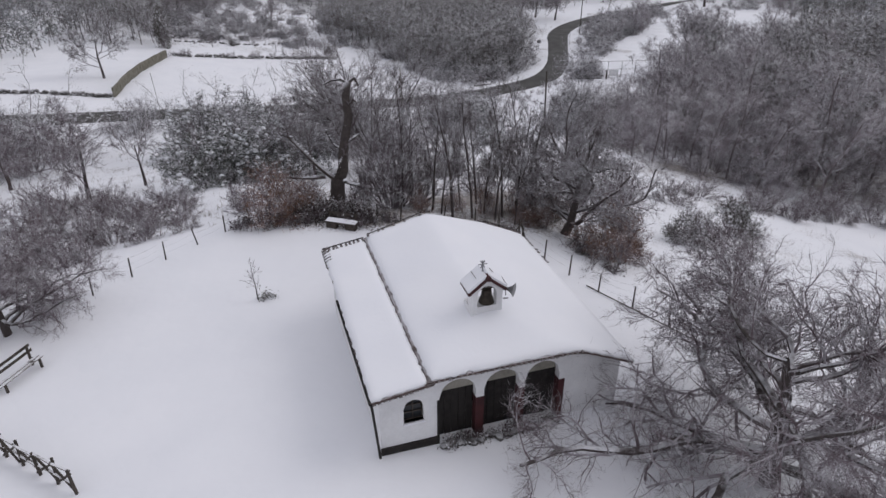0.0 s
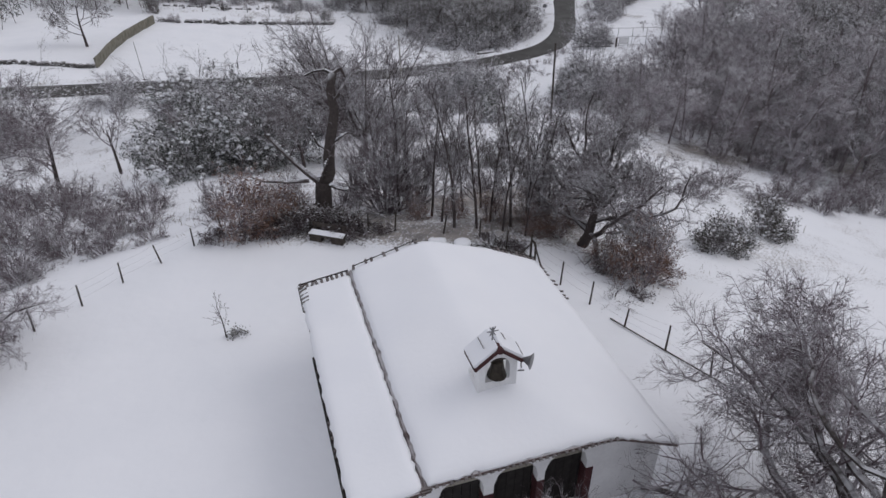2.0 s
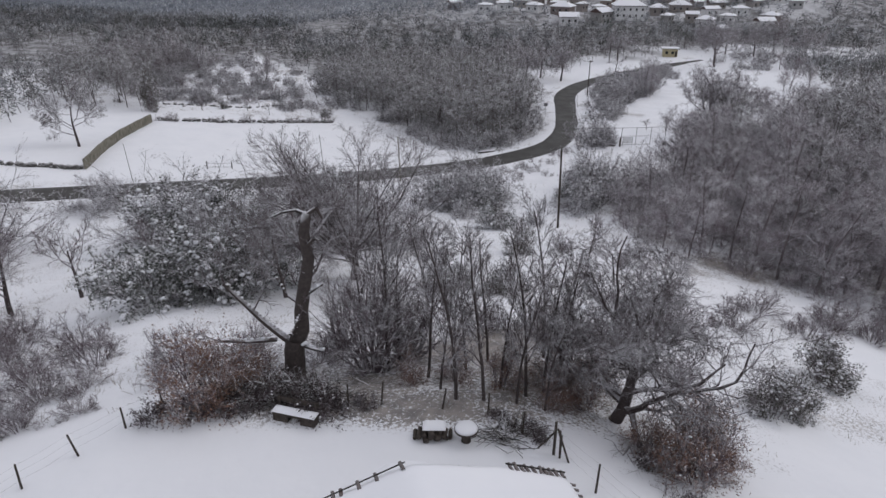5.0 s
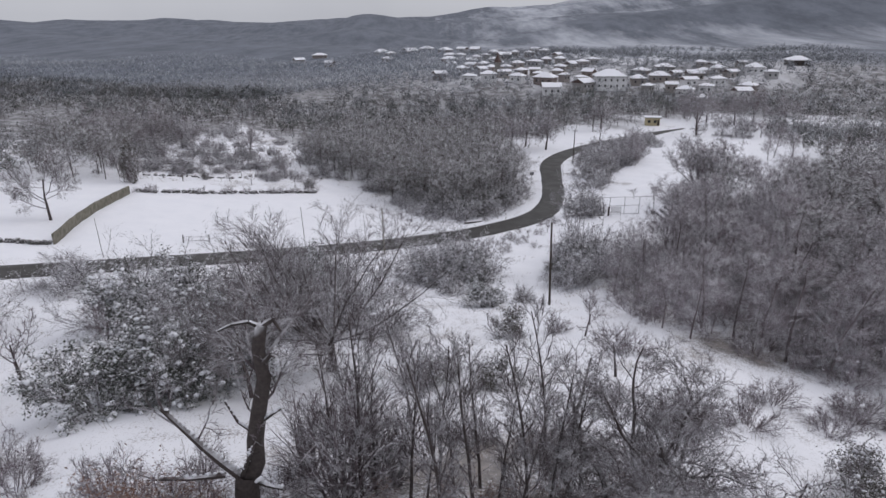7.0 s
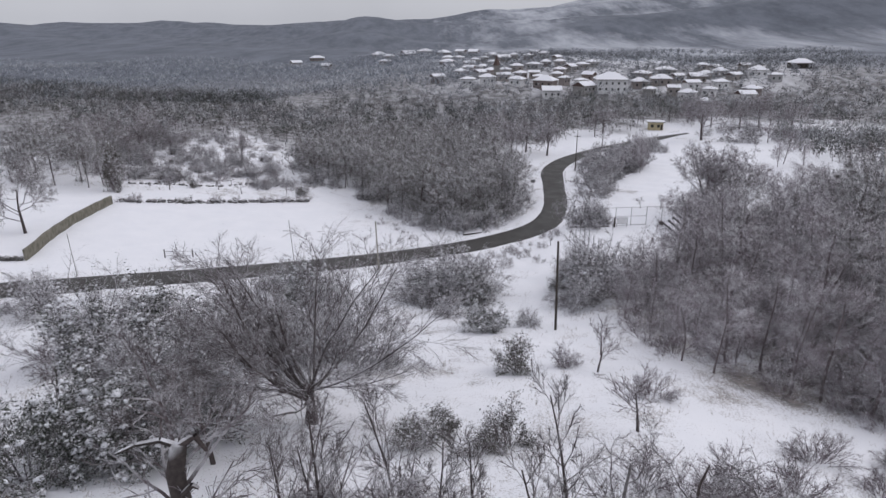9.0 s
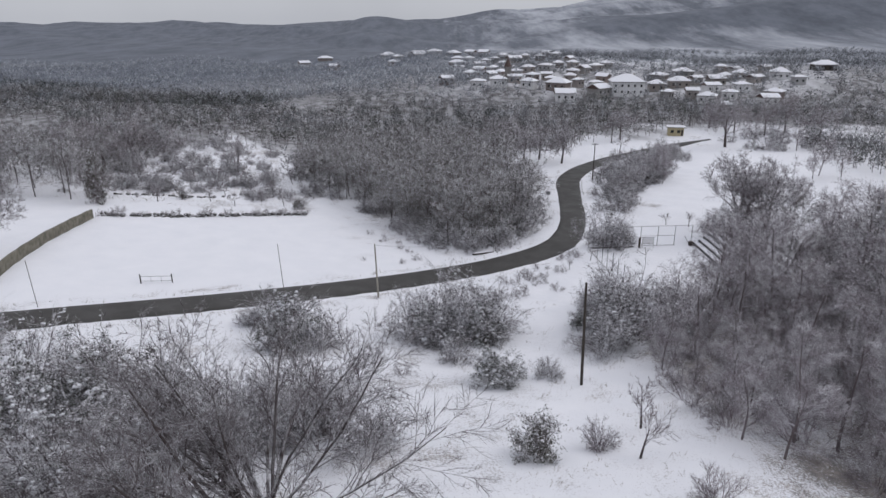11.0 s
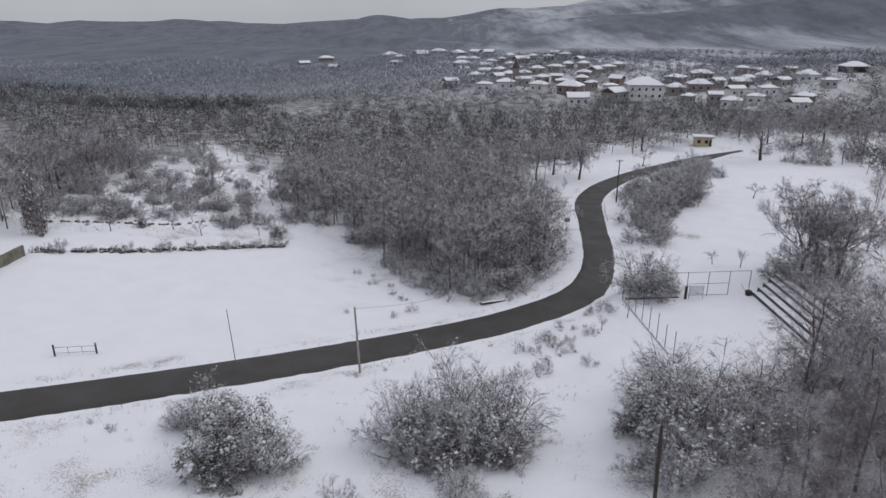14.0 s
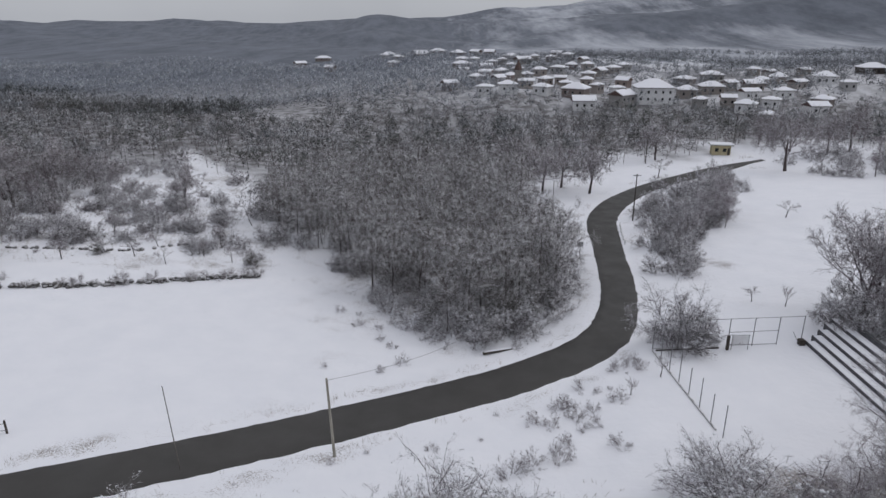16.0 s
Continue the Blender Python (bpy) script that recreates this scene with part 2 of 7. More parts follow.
M_GLASS = mottled("dark_pane", (0.02, 0.022, 0.025), (0.04, 0.042, 0.045), 2.0, 0.15, bump=0.0)
M_WALLS = varied("house_walls", [(0.30, 0.29, 0.28), (0.42, 0.42, 0.43), (0.20, 0.15, 0.13), (0.30, 0.27, 0.25), (0.16, 0.12, 0.11), (0.36, 0.33, 0.31)])
M_YELLOW = mottled("yellow_paint", (0.38, 0.33, 0.20), (0.48, 0.42, 0.28), 1.0, 0.8)
M_DRY = mottled("dry_grass", (0.14, 0.11, 0.085), (0.28, 0.23, 0.18), 3.0, 0.9)
M_STEP = mottled("dark_step_faces", (0.055, 0.055, 0.06), (0.12, 0.12, 0.125), 2.0, 0.85)


# ---- helpers for building ----
def mesh_of(name, verts, faces, mat, smooth=False):
    me = bpy.data.meshes.new(name)
    me.from_pydata(verts, [], faces)
    me.materials.append(mat)
    if smooth:
        me.polygons.foreach_set("use_smooth", [True] * len(me.polygons))
    me.update()
    return me


def part_of(name, me, parent=None, label="", m=None):
    ob = new(name, me)
    if parent is not None:
        ob.parent = parent
    if m is not None:
        ob.matrix_basis = m
    return tagged(ob, label)


def part(name, bm, mat, parent=None, label="", smooth=False):
    me = bpy.data.meshes.new(name)
    bmesh.ops.recalc_face_normals(bm, faces=bm.faces)
    bm.to_mesh(me)
    bm.free()
    me.materials.append(mat)
    if smooth:
        me.polygons.foreach_set("use_smooth", [True] * len(me.polygons))
    return part_of(name, me, parent, label)


def thing(name, m, label, category, group="", kind=""):
    ob = new(name)
    ob.empty_display_size = 0.3
    ob.matrix_basis = m
    return tagged(ob, label, category, group, kind)


def box(bm, x0, x1, y0, y1, z0, z1, m=None, bevel=0.0):
    r = bmesh.ops.create_cube(bm, size=1)
    t = Matrix.LocRotScale(((x0 + x1) / 2, (y0 + y1) / 2, (z0 + z1) / 2), None, (abs(x1 - x0), abs(y1 - y0), abs(z1 - z0)))
    bmesh.ops.transform(bm, matrix=t if m is None else m @ t, verts=r["verts"])
    if bevel:
        es = list({e for v in r["verts"] for e in v.link_edges})
        bmesh.ops.bevel(bm, geom=es, offset=bevel, segments=2, affect="EDGES")


def rod(bm, a, b, r0, r1=None, sides=8):
    a, b = Vector(a), Vector(b)
    d = b - a
    m = Matrix.Translation((a + b) / 2) @ d.to_track_quat("Z", "Y").to_matrix().to_4x4()
    bmesh.ops.create_cone(bm, cap_ends=True, segments=sides, radius1=r0, radius2=r0 if r1 is None else r1, depth=d.length, matrix=m)


def slab(bm, poly, z0, z1):
    """A prism over a plan polygon."""
    lo = [bm.verts.new((x, y, z0)) for x, y in poly]
    hi = [bm.verts.new((x, y, z1)) for x, y in poly]
    bm.faces.new(lo[::-1])
    bm.faces.new(hi)
    for i in range(len(poly)):
        j = (i + 1) % len(poly)
        bm.faces.new((lo[i], lo[j], hi[j], hi[i]))


# ---- ground: one sheet from the chapel's terrace down over the valley to the hills ----
def sstep(a, b, x):
    t = np.clip((x - a) / (b - a), 0, 1)
    return t * t * (3 - 2 * t)


def mound(x, y, cx, cy, sx, sy):
    return np.exp(-((x - cx) / sx) ** 2 - ((y - cy) / sy) ** 2)


CROSS_X = [-400, -200, -120, -64, -40, -8, 8, 28, 47, 75, 200, 500]
CROSS_Z = [-8, -8.5, -10.5, -13.3, -15.9, -18.4, -18.8, -16.1, -16.0, -15.5, -14, -10]


def land(x, y):
    x, y = np.asarray(x, float), np.asarray(y, float)
    d = np.maximum.reduce([y - 35.6, 0.79 * x + 0.61 * y - 23.4, -0.75 * x + 0.66 * y - 32.2, -x - 19.0, 0 * x])
    hill = 2.9 - 0.305 * d - 0.04 * np.minimum(d, 3)
    v = sum(np.interp(x + s, CROSS_X, CROSS_Z) for s in (-8, 0, 8)) / 3
    v = v - 0.9 - 0.055 * np.clip(y - 126, -40, 49) - 0.012 * np.clip(y - 175, 0, 60)
    v = v + 11 * mound(x, y, 118, 100, 42, 60) + 4 * mound(x, y, 110, 185, 45, 45)
    v = v + 9 * sstep(330, 372, y) * sstep(-70, 20, x) * (1 - 0.6 * sstep(430, 900, y))
    v = v - 13 * sstep(325, 430, y) * (1 - sstep(-150, -20, x)) + 3.5 * np.sin(x / 37 + 2) * np.sin(y / 53) * sstep(240, 320, y)
    far = np.hypot(x, y)
    bearing = np.degrees(np.arctan2(x, np.maximum(y, 1)))
    f = sstep(600, 1500, far)
    v = v * (1 - f) - 30 * f
    crest = np.interp(bearing, [-60, -20, -7, 0, 5, 14, 22, 34, 60], [30, 10, 12, 30, 75, 125, 190, 300, 340])
    v = v + f * crest * sstep(900, 3600, far)
    v = v + f * (20 * np.sin(x / 210 + 1.3) * np.sin(y / 260 + 0.4) + 14 * np.sin(x / 120 + y / 160) * np.sin(y / 110 - x / 300)) * sstep(900, 1800, far)
    spur = np.interp(bearing, [2, 8, 14, 22, 30, 40], [0, 14, 34, 52, 62, 40])
    v = v + spur * np.exp(-((far - 1500 + 9 * (bearing - 20)) / 230) ** 2) + 34 * np.exp(-((bearing + 6) / 3.2) ** 2 - ((far - 1900) / 300) ** 2)
    g = 0.5 * (hill + v + np.sqrt((hill - v) ** 2 + 25))
    top = 2.9 + 0.05 * np.clip(28 - y, 0, 14)
    return np.where(d <= 0.01, top, np.minimum(g, np.where(y < 60, top, 1e9)))


ROAD = [(-150, 72), (-110, 84), (-80, 96), (-64, 102.6), (-54.5, 107), (-42, 113.3), (-30, 119.8), (-17.8, 126.6), (-8.2, 132.2), (3.2, 138.2),
        (11.4, 142.4), (19.5, 147.9), (24.4, 154.2), (27.9, 164.3), (30, 174.7), (32, 188.7), (34.8, 205.5), (39.8, 217.5), (47.7, 228.8),
        (56.5, 237.7), (70, 248), (79, 254), (87, 259), (94, 263)]


def spline(points, step=1.0):
    """A smooth line through points, about evenly spaced."""
    p = [Vector((*q[:2], 0)) for q in points]
    p = [2 * p[0] - p[1], *p, 2 * p[-1] - p[-2]]
    out = []
    for a, b, c, d in zip(p, p[1:], p[2:], p[3:]):
        n = max(2, int((c - b).length / step))
        for i in range(n):
            t = i / n
            out.append(0.5 * (2 * b + (c - a) * t + (2 * a - 5 * b + 4 * c - d) * t * t + (3 * b - a - 3 * c + d) * t ** 3))
    return np.array([(v.x, v.y) for v in out + [p[-2]]])


LINE = spline(ROAD, 1.0)
LINE_Z = land(LINE[:, 0], LINE[:, 1])
LINE_Z = np.convolve(np.pad(LINE_Z, 12, "edge"), np.ones(25) / 25, "valid")


def to_road(x, y):
    """Distance to the road's middle and the height of the road there."""
    x, y = np.atleast_1d(x).astype(float), np.atleast_1d(y).astype(float)
    d, z = np.full(x.shape, 1e6), np.zeros(x.shape)
    near = (x > -160) & (x < 185) & (y > 55) & (y < 315)
    px, py = x[near], y[near]
    bd, bz = np.full(px.shape, 1e6), np.zeros(px.shape)
    for (a, b), c in zip(LINE, LINE_Z):
        q = np.hypot(px - a, py - b)
        m = q < bd
        bd[m], bz[m] = q[m], c
    d[near], z[near] = bd, bz
    return d, z


def height(x, y):
    """The ground's height, with the road's bed and the sports court cut into the slope."""
    x, y = np.atleast_1d(x).astype(float), np.atleast_1d(y).astype(float)
    g = land(x, y)
    g = g + 0.10 * np.sin(x * 0.9 + 1.7 * np.sin(y * 0.31)) * np.sin(y * 0.7) * sstep(38, 50, y) * (1 - sstep(300, 400, y))
    c = sstep(22, 26.5, x) * (1 - sstep(46.0, 48.5, x)) * sstep(121, 127, y) * (1 - sstep(147, 151, y))
    g = g * (1 - c) - 17.35 * c
    d, z = to_road(x, y)
    w = 1 - sstep(3.4, 6.5, d)
    return g * (1 - w) + (z - 0.06) * w


def ground_z(x, y):
    return float(height(x, y)[0])


def at(x, y, turn=0.0, size=1.0, sink=0.0):
    """A pose on the ground."""
    return pose(x, y, ground_z(x, y) - sink, 0, 0, turn) @ Matrix.Scale(size, 4)


def axis(stops):
    """Grid lines from (start, spacing) stops; the last is the end."""
    out = []
    for (a, s), (b, _) in zip(stops, stops[1:]):
        out += list(np.arange(a, b - 1e-6, s))
    return np.array(out + [stops[-1][0]])


GX = axis([(-3600, 120), (-1200, 40), (-400, 12), (-160, 3), (-70, 1.5), (70, 3), (160, 12), (400, 40), (1200, 120), (3600, 1)])
GY = axis([(-120, 8), (-20, 1.5), (60, 1.2), (215, 3), (380, 10), (800, 40), (1600, 100), (4400, 1)])


def wild_mask(x, y, d):
    """How rough the ground is: clean on the terrace, fields and court, rough on slopes and verges."""
    slope = sstep(36, 41, y) * (1 - sstep(100, 118, y))
    verge = sstep(3.0, 4.0, d) * (1 - sstep(5, 9, d)) * 0.55
    court = (x > 25) & (x < 47) & (y > 127) & (y < 149)
    terrace = sstep(171, 175, y) * (1 - sstep(8, 14, x + 25)) * 1.0
    right = sstep(32, 40, x) * (1 - sstep(60, 80, y)) * 0.25
    left = (1 - sstep(-30, -17, x)) * (1 - sstep(48, 64, y)) * sstep(6, 22, y) * 0.55
    bank = mound(x, y, 44, 188, 8, 22) * 0.9
    woods = sstep(21, 25, x) * sstep(64, 72, y) * (1 - sstep(118, 126, y))
    spur = mound(x, y, 0, 195, 22, 38) * 1.2
    m = np.maximum.reduce([slope * 0.47, verge, terrace * 0.5, right, left, bank, woods, sstep(34.2, 35.4, y) * (1 - sstep(46, 54, y)) * mound(x, 0, 2, 0, 11, 1) * 1.25, np.minimum(spur, 1)])
    return np.where(court, 0.0, m)


def wood_mask(x, y):
    """Where the ground lies under woods too far off to see single trees."""
    r = np.hypot(x, y)
    bearing = np.degrees(np.arctan2(x, np.maximum(y, 1)))
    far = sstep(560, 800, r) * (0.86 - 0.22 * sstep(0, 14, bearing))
    edge = np.interp(x, [-110, -86, -80, -75, -68, -47, -36, -30, 0, 20, 34, 50, 100, 140, 330], [196, 200, 226, 240, 250, 232, 204, 200, 200, 215, 244, 258, 280, 276, 268])
    mid = sstep(-8, 24, y - edge - 8 + 12 * np.sin(x / 7) * np.sin(y / 9) + 6 * np.sin(x / 3.1 + y / 4)) * (1.0 - 0.25 * sstep(330, 350, y) * sstep(0, 40, x))
    mid = mid * (1 - 0.5 * sstep(345, 362, y) * (1 - sstep(640, 760, y)) * sstep(-40, 10, x) * (1 - sstep(190, 240, x)) * (np.sin(x / 9 + 1) * np.sin(y / 17) + 0.5 * np.sin(x / 23 - y / 31) > 0.25))
    far = far + 0.4 * sstep(9, 15, bearing) * np.exp(-((r - 1430 + 9 * (bearing - 20)) / 150) ** 2)
    return np.maximum(far, mid)


def make_ground():
    X, Y = np.meshgrid(GX, GY)
    x, y = X.ravel(), Y.ravel()
    z = height(x, y)
    w = len(GX)
    i = np.arange(len(x)).reshape(X.shape)
    quads = np.stack([i[:-1, :-1], i[:-1, 1:], i[1:, 1:], i[1:, :-1]], -1).reshape(-1, 4)
    me = mesh_of("ground", np.stack([x, y, z], 1).tolist(), quads.tolist(), M_GROUND, True)
    d, _ = to_road(x, y)
    # under falls with distance, so far ground takes the haze-tinted colours
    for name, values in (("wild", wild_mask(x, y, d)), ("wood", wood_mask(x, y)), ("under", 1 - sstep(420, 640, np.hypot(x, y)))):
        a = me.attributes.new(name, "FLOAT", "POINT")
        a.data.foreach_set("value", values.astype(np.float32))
    return tagged(new("ground", me), "snow-covered sloping ground with dry stems showing through", "ground", kind="structure")


def make_road():
    t = np.gradient(LINE, axis=0)
    t /= np.linalg.norm(t, axis=1)[:, None]
    n = np.stack([-t[:, 1], t[:, 0]], 1)
    rng = np.random.default_rng(4)
    cols = [-1, -0.93, -0.6, 0, 0.6, 0.93, 1]
    verts, edge, faces = [], [], []
    for k, (p, q, z) in enumerate(zip(LINE, n, LINE_Z)):
        half = 3.05 - 0.35 * float(sstep(145, 165, p[1])) + 0.35 * float(sstep(185, 200, p[1]) - sstep(218, 232, p[1])) - 1.9 * float(sstep(252, 263, p[1]))
        for c in cols:
            o = half * c + (0.09 * rng.normal() if abs(c) == 1 else 0)
            verts.append((p[0] + q[0] * o, p[1] + q[1] * o, z + 0.03 + 0.05 * (1 - c * c) - (0.12 if abs(c) == 1 else 0)))
            edge.append(abs(c))
        if k:
            a, b = (k - 1) * len(cols), k * len(cols)
            faces += [(a + j + 1, a + j, b + j, b + j + 1) for j in range(len(cols) - 1)]
    me = mesh_of("road", verts, faces, M_ROAD, True)
    e = me.attributes.new("edge", "FLOAT", "POINT")
    e.data.foreach_set("value", edge)
    return tagged(new("road", me), "cleared dark wet asphalt road winding between snow banks", "road", kind="structure")


make_ground()
make_road()


# ---- trees and bushes ----
def tubes(segs, sides):
    """Vertices and faces of tapered prisms, one for each (a, b, r0, r1)."""
    a = np.array([s[0] for s in segs])
    b = np.array([s[1] for s in segs])
    r0 = np.array([s[2] for s in segs])[:, None]
    r1 = np.array([s[3] for s in segs])[:, None]
    d = b - a
    d /= np.linalg.norm(d, axis=1)[:, None] + 1e-9
    h = np.where(np.abs(d[:, 2:3]) > 0.9, [[1.0, 0, 0]], [[0, 0, 1.0]])
    u = np.cross(d, h)
    u /= np.linalg.norm(u, axis=1)[:, None]
    v = np.cross(d, u)
    rings = []
    for k in range(sides):
        c, s = math.cos(2 * math.pi * k / sides + 0.5), math.sin(2 * math.pi * k / sides + 0.5)
        o = u * c + v * s
        rings += [a + o * r0, b + o * r1]
    verts = np.stack(rings, 1).reshape(-1, 3)
    n = len(segs)
    base = np.arange(n)[:, None] * (2 * sides)
    quads = []
    for k in range(sides):
        j = (k + 1) % sides
        quads.append(base + np.array([[2 * k, 2 * j, 2 * j + 1, 2 * k + 1]]))
    return verts, np.concatenate(quads)


def spikes(segs):
    """Three-sided points, one for each segment: the thinnest twigs."""
    a = np.array([s[0] for s in segs])
    b = np.array([s[1] for s in segs])
    r = np.array([s[2] for s in segs])[:, None]
    d = b - a
    d /= np.linalg.norm(d, axis=1)[:, None] + 1e-9
    h = np.where(np.abs(d[:, 2:3]) > 0.9, [[1.0, 0, 0]], [[0, 0, 1.0]])
    u = np.cross(d, h)
    u /= np.linalg.norm(u, axis=1)[:, None]
    v = np.cross(d, u)
    verts = np.stack([a + u * r, a - (0.5 * u - 0.87 * v) * r, a - (0.5 * u + 0.87 * v) * r, b], 1).reshape(-1, 3)
    i = np.arange(len(a))[:, None] * 4
    return verts, np.concatenate([i + [[0, 1, 3]], i + [[1, 2, 3]], i + [[2, 0, 3]]])


def crown_mesh(name, boughs, sides, twigs, mat):
    """Boughs as prisms and the last twigs as points, in one mesh."""
    v, f = spikes(twigs)
    faces = f.tolist()
    if boughs:
        w, g = tubes(boughs, sides)
        faces += (g + len(v)).tolist()
        v = np.concatenate([v, w])
    return mesh_of(name, v.tolist(), faces, mat)


def tube_mesh(name, segs, sides, mat):
    v, f = tubes(segs, sides)
    return mesh_of(name, v.tolist(), f.tolist(), mat)


def hose_mesh(name, segs, sides, mat):
    """One continuous tapering tube along the segments."""
    pts = [segs[0][0]] + [g[1] for g in segs]
    rad = [segs[0][2]] + [g[3] for g in segs]
    verts, faces = [], []
    for i, (p, r) in enumerate(zip(pts, rad)):
        d = (pts[min(i + 1, len(pts) - 1)] - pts[max(i - 1, 0)]).normalized()
        u = d.cross(Vector((0.3, 1, 0.1))).normalized()
        w = d.cross(u)
        verts += [p + (u * math.cos(2 * math.pi * k / sides) + w * math.sin(2 * math.pi * k / sides)) * r for k in range(sides)]
        if i:
            a, b = (i - 1) * sides, i * sides
            faces += [(a + k, a + (k + 1) % sides, b + (k + 1) % sides, b + k) for k in range(sides)]
    faces += [tuple(range(sides))[::-1], tuple(range(len(verts) - sides, len(verts)))]
    return mesh_of(name, verts, faces, mat, True)


def turned(d, angle, rng):
    """d bent by an angle towards a random side."""
    side = Vector(rng.normal(size=3))
    side -= side.project(d)
    if side.length < 1e-5:
        side = Vector((1, 0, 0))
    return (d * math.cos(angle) + side.normalized() * math.sin(angle)).normalized()


def grow(rng, p, d, length, r, level, spec, out):
    """Grows a branch and its side branches into out[level]."""
    n = spec["bits"][level]
    p, d = Vector(p), Vector(d).normalized()
    pts = [p.copy()]
    for i in range(n):
        d = (d + Vector(rng.normal(size=3)) * spec["wander"][level] + Vector((0, 0, 1)) * spec["rise"][level]).normalized()
        p = p + d * (length / n)
        pts.append(p.copy())
    for i in range(n):
        a, b = r * (1 - 0.75 * i / n), r * (1 - 0.75 * (i + 1) / n)
        out[level].append((pts[i], pts[i + 1], max(a, spec["thin"]), max(b, spec["thin"])))
    if level + 1 >= len(spec["bits"]):
        return
    k = spec["kids"][level]
    lo = spec["from"][level]
    for i in range(k):
        t = lo + (1 - lo) * (i + rng.random()) / k
        j = min(int(t * n), n - 1)
        q = pts[j].lerp(pts[j + 1], t * n - j)
        dd = (pts[j + 1] - pts[j]).normalized()
        a = radians(rng.uniform(*spec["fork"][level]))
        grow(rng, q, turned(dd, a, rng), length * spec["ratio"][level] * (1.1 - 0.5 * t) * rng.uniform(0.75, 1.2), r * (1 - 0.7 * t) * spec["slim"][level], level + 1, spec, out)


def spec_of(bits, kids, ratio, fork, wander, rise, start, slim=(0.55, 0.5, 0.5, 0.5), thin=0.011):
    return {"bits": bits, "kids": kids, "ratio": ratio, "fork": fork, "wander": wander, "rise": rise, "from": start, "slim": slim, "thin": thin}


SPREADING = spec_of((5, 6, 4, 2, 1), (10, 9, 9, 7), (1.05, 0.52, 0.5, 0.6), ((40, 80), (30, 60), (30, 60), (25, 55)),
                    (0.06, 0.16, 0.2, 0.22, 0.2), (0.05, 0.06, 0.05, 0.03, 0.0), (0.30, 0.25, 0.2, 0.1))
BROAD = spec_of((5, 10, 6, 3, 1), (17, 15, 12, 8), (1.35, 0.46, 0.48, 0.55), ((38, 84), (35, 75), (35, 70), (30, 65)),
                (0.08, 0.24, 0.32, 0.36, 0.2), (0.05, 0.055, 0.04, 0.02, 0.0), (0.14, 0.15, 0.15, 0.1), thin=0.0065)
LOW = spec_of((4, 11, 6, 3, 1), (19, 15, 12, 8), (1.75, 0.42, 0.48, 0.55), ((42, 94), (35, 75), (35, 70), (30, 65)),
              (0.08, 0.22, 0.32, 0.36, 0.2), (0.05, 0.045, 0.04, 0.02, 0.0), (0.16, 0.15, 0.15, 0.1), slim=(0.62, 0.5, 0.5, 0.5), thin=0.0065)
FAN = spec_of((3, 9, 4, 2, 1), (26, 13, 9, 6), (4.1, 0.38, 0.5, 0.6), ((16, 86), (20, 46), (25, 50), (25, 50)),
              (0.02, 0.075, 0.14, 0.18, 0.2), (0.0, 0.03, 0.03, 0.02, 0.0), (0.62, 0.2, 0.2, 0.1), slim=(0.46, 0.5, 0.5, 0.5))
SLIM = spec_of((8, 4, 2, 1), (18, 6, 5), (0.26, 0.5, 0.6), ((25, 50), (25, 50), (25, 50)),
               (0.05, 0.12, 0.15, 0.2), (0.03, 0.12, 0.08, 0.05), (0.2, 0.2, 0.1))
WOOD = spec_of((6, 4, 2, 1), (14, 8, 7), (0.47, 0.55, 0.62), ((36, 74), (30, 65), (25, 70)),
               (0.07, 0.14, 0.2, 0.2), (0.04, 0.07, 0.05, 0.03), (0.16, 0.15, 0.05), thin=0.010)
COPSE = spec_of((5, 3, 2, 1), (12, 6, 6), (0.52, 0.6, 0.68), ((45, 82), (30, 62), (25, 60)),
                (0.07, 0.14, 0.2, 0.2), (0.04, 0.07, 0.05, 0.03), (0.15, 0.15, 0.05), thin=0.016)
ROUND = spec_of((3, 5, 3, 2, 1), (14, 6, 5, 4), (1.25, 0.5, 0.55, 0.6), ((20, 88), (30, 60), (30, 60), (30, 65)),
                (0.05, 0.12, 0.2, 0.25, 0.2), (0.04, 0.05, 0.05, 0.03, 0.0), (0.42, 0.2, 0.15, 0.1), thin=0.014)
ORCHARD = spec_of((3, 4, 3, 1), (7, 7, 8), (0.95, 0.5, 0.55), ((35, 65), (30, 55), (25, 55)),
                  (0.06, 0.14, 0.2, 0.2), (0.05, 0.1, 0.08, 0.04), (0.5, 0.25, 0.1))


def limbs_and_twigs(rng, spec, h, r, lean=(0, 0, 1)):
    out = [[] for _ in spec["bits"]]
    grow(rng, (0, 0, -0.25), lean, h, r, 0, spec, out)
    return out


def tree_thing(name, spec, h, r, seed, label, bark=None, twig=None, lean=(0, 0, 1), category="tree", group="", sides=8, heavy=False, spray=None):
    """A bare tree: trunk, main limbs and a crown of twigs."""
    rng = np.random.default_rng(seed)
    out = limbs_and_twigs(rng, spec, h, r, lean)
    ob = thing(name, Matrix.Identity(4), label, category, group)
    part_of("trunk", tube_mesh("trunk", out[0], sides, bark or M_BARK), ob)
    n = spec["bits"][1]
    if heavy:
        for i in range(0, len(out[1]), n):
            part_of("limb", tube_mesh("limb", out[1][i:i + n], 6, bark or M_BARK), ob)
        boughs = []
    else:
        boughs = out[1]
    tagged(part_of("crown", crown_mesh("crown", boughs + [s for lv in out[2:-1] for s in lv], 3, out[-1], twig or M_TWIG), ob), kind="stuff")
    if spray:
        part_sprays(rng, [s[1] for s in out[-1]], [s[0] for s in out[-1]], spray, twig or M_TWIG, ob)
    return ob


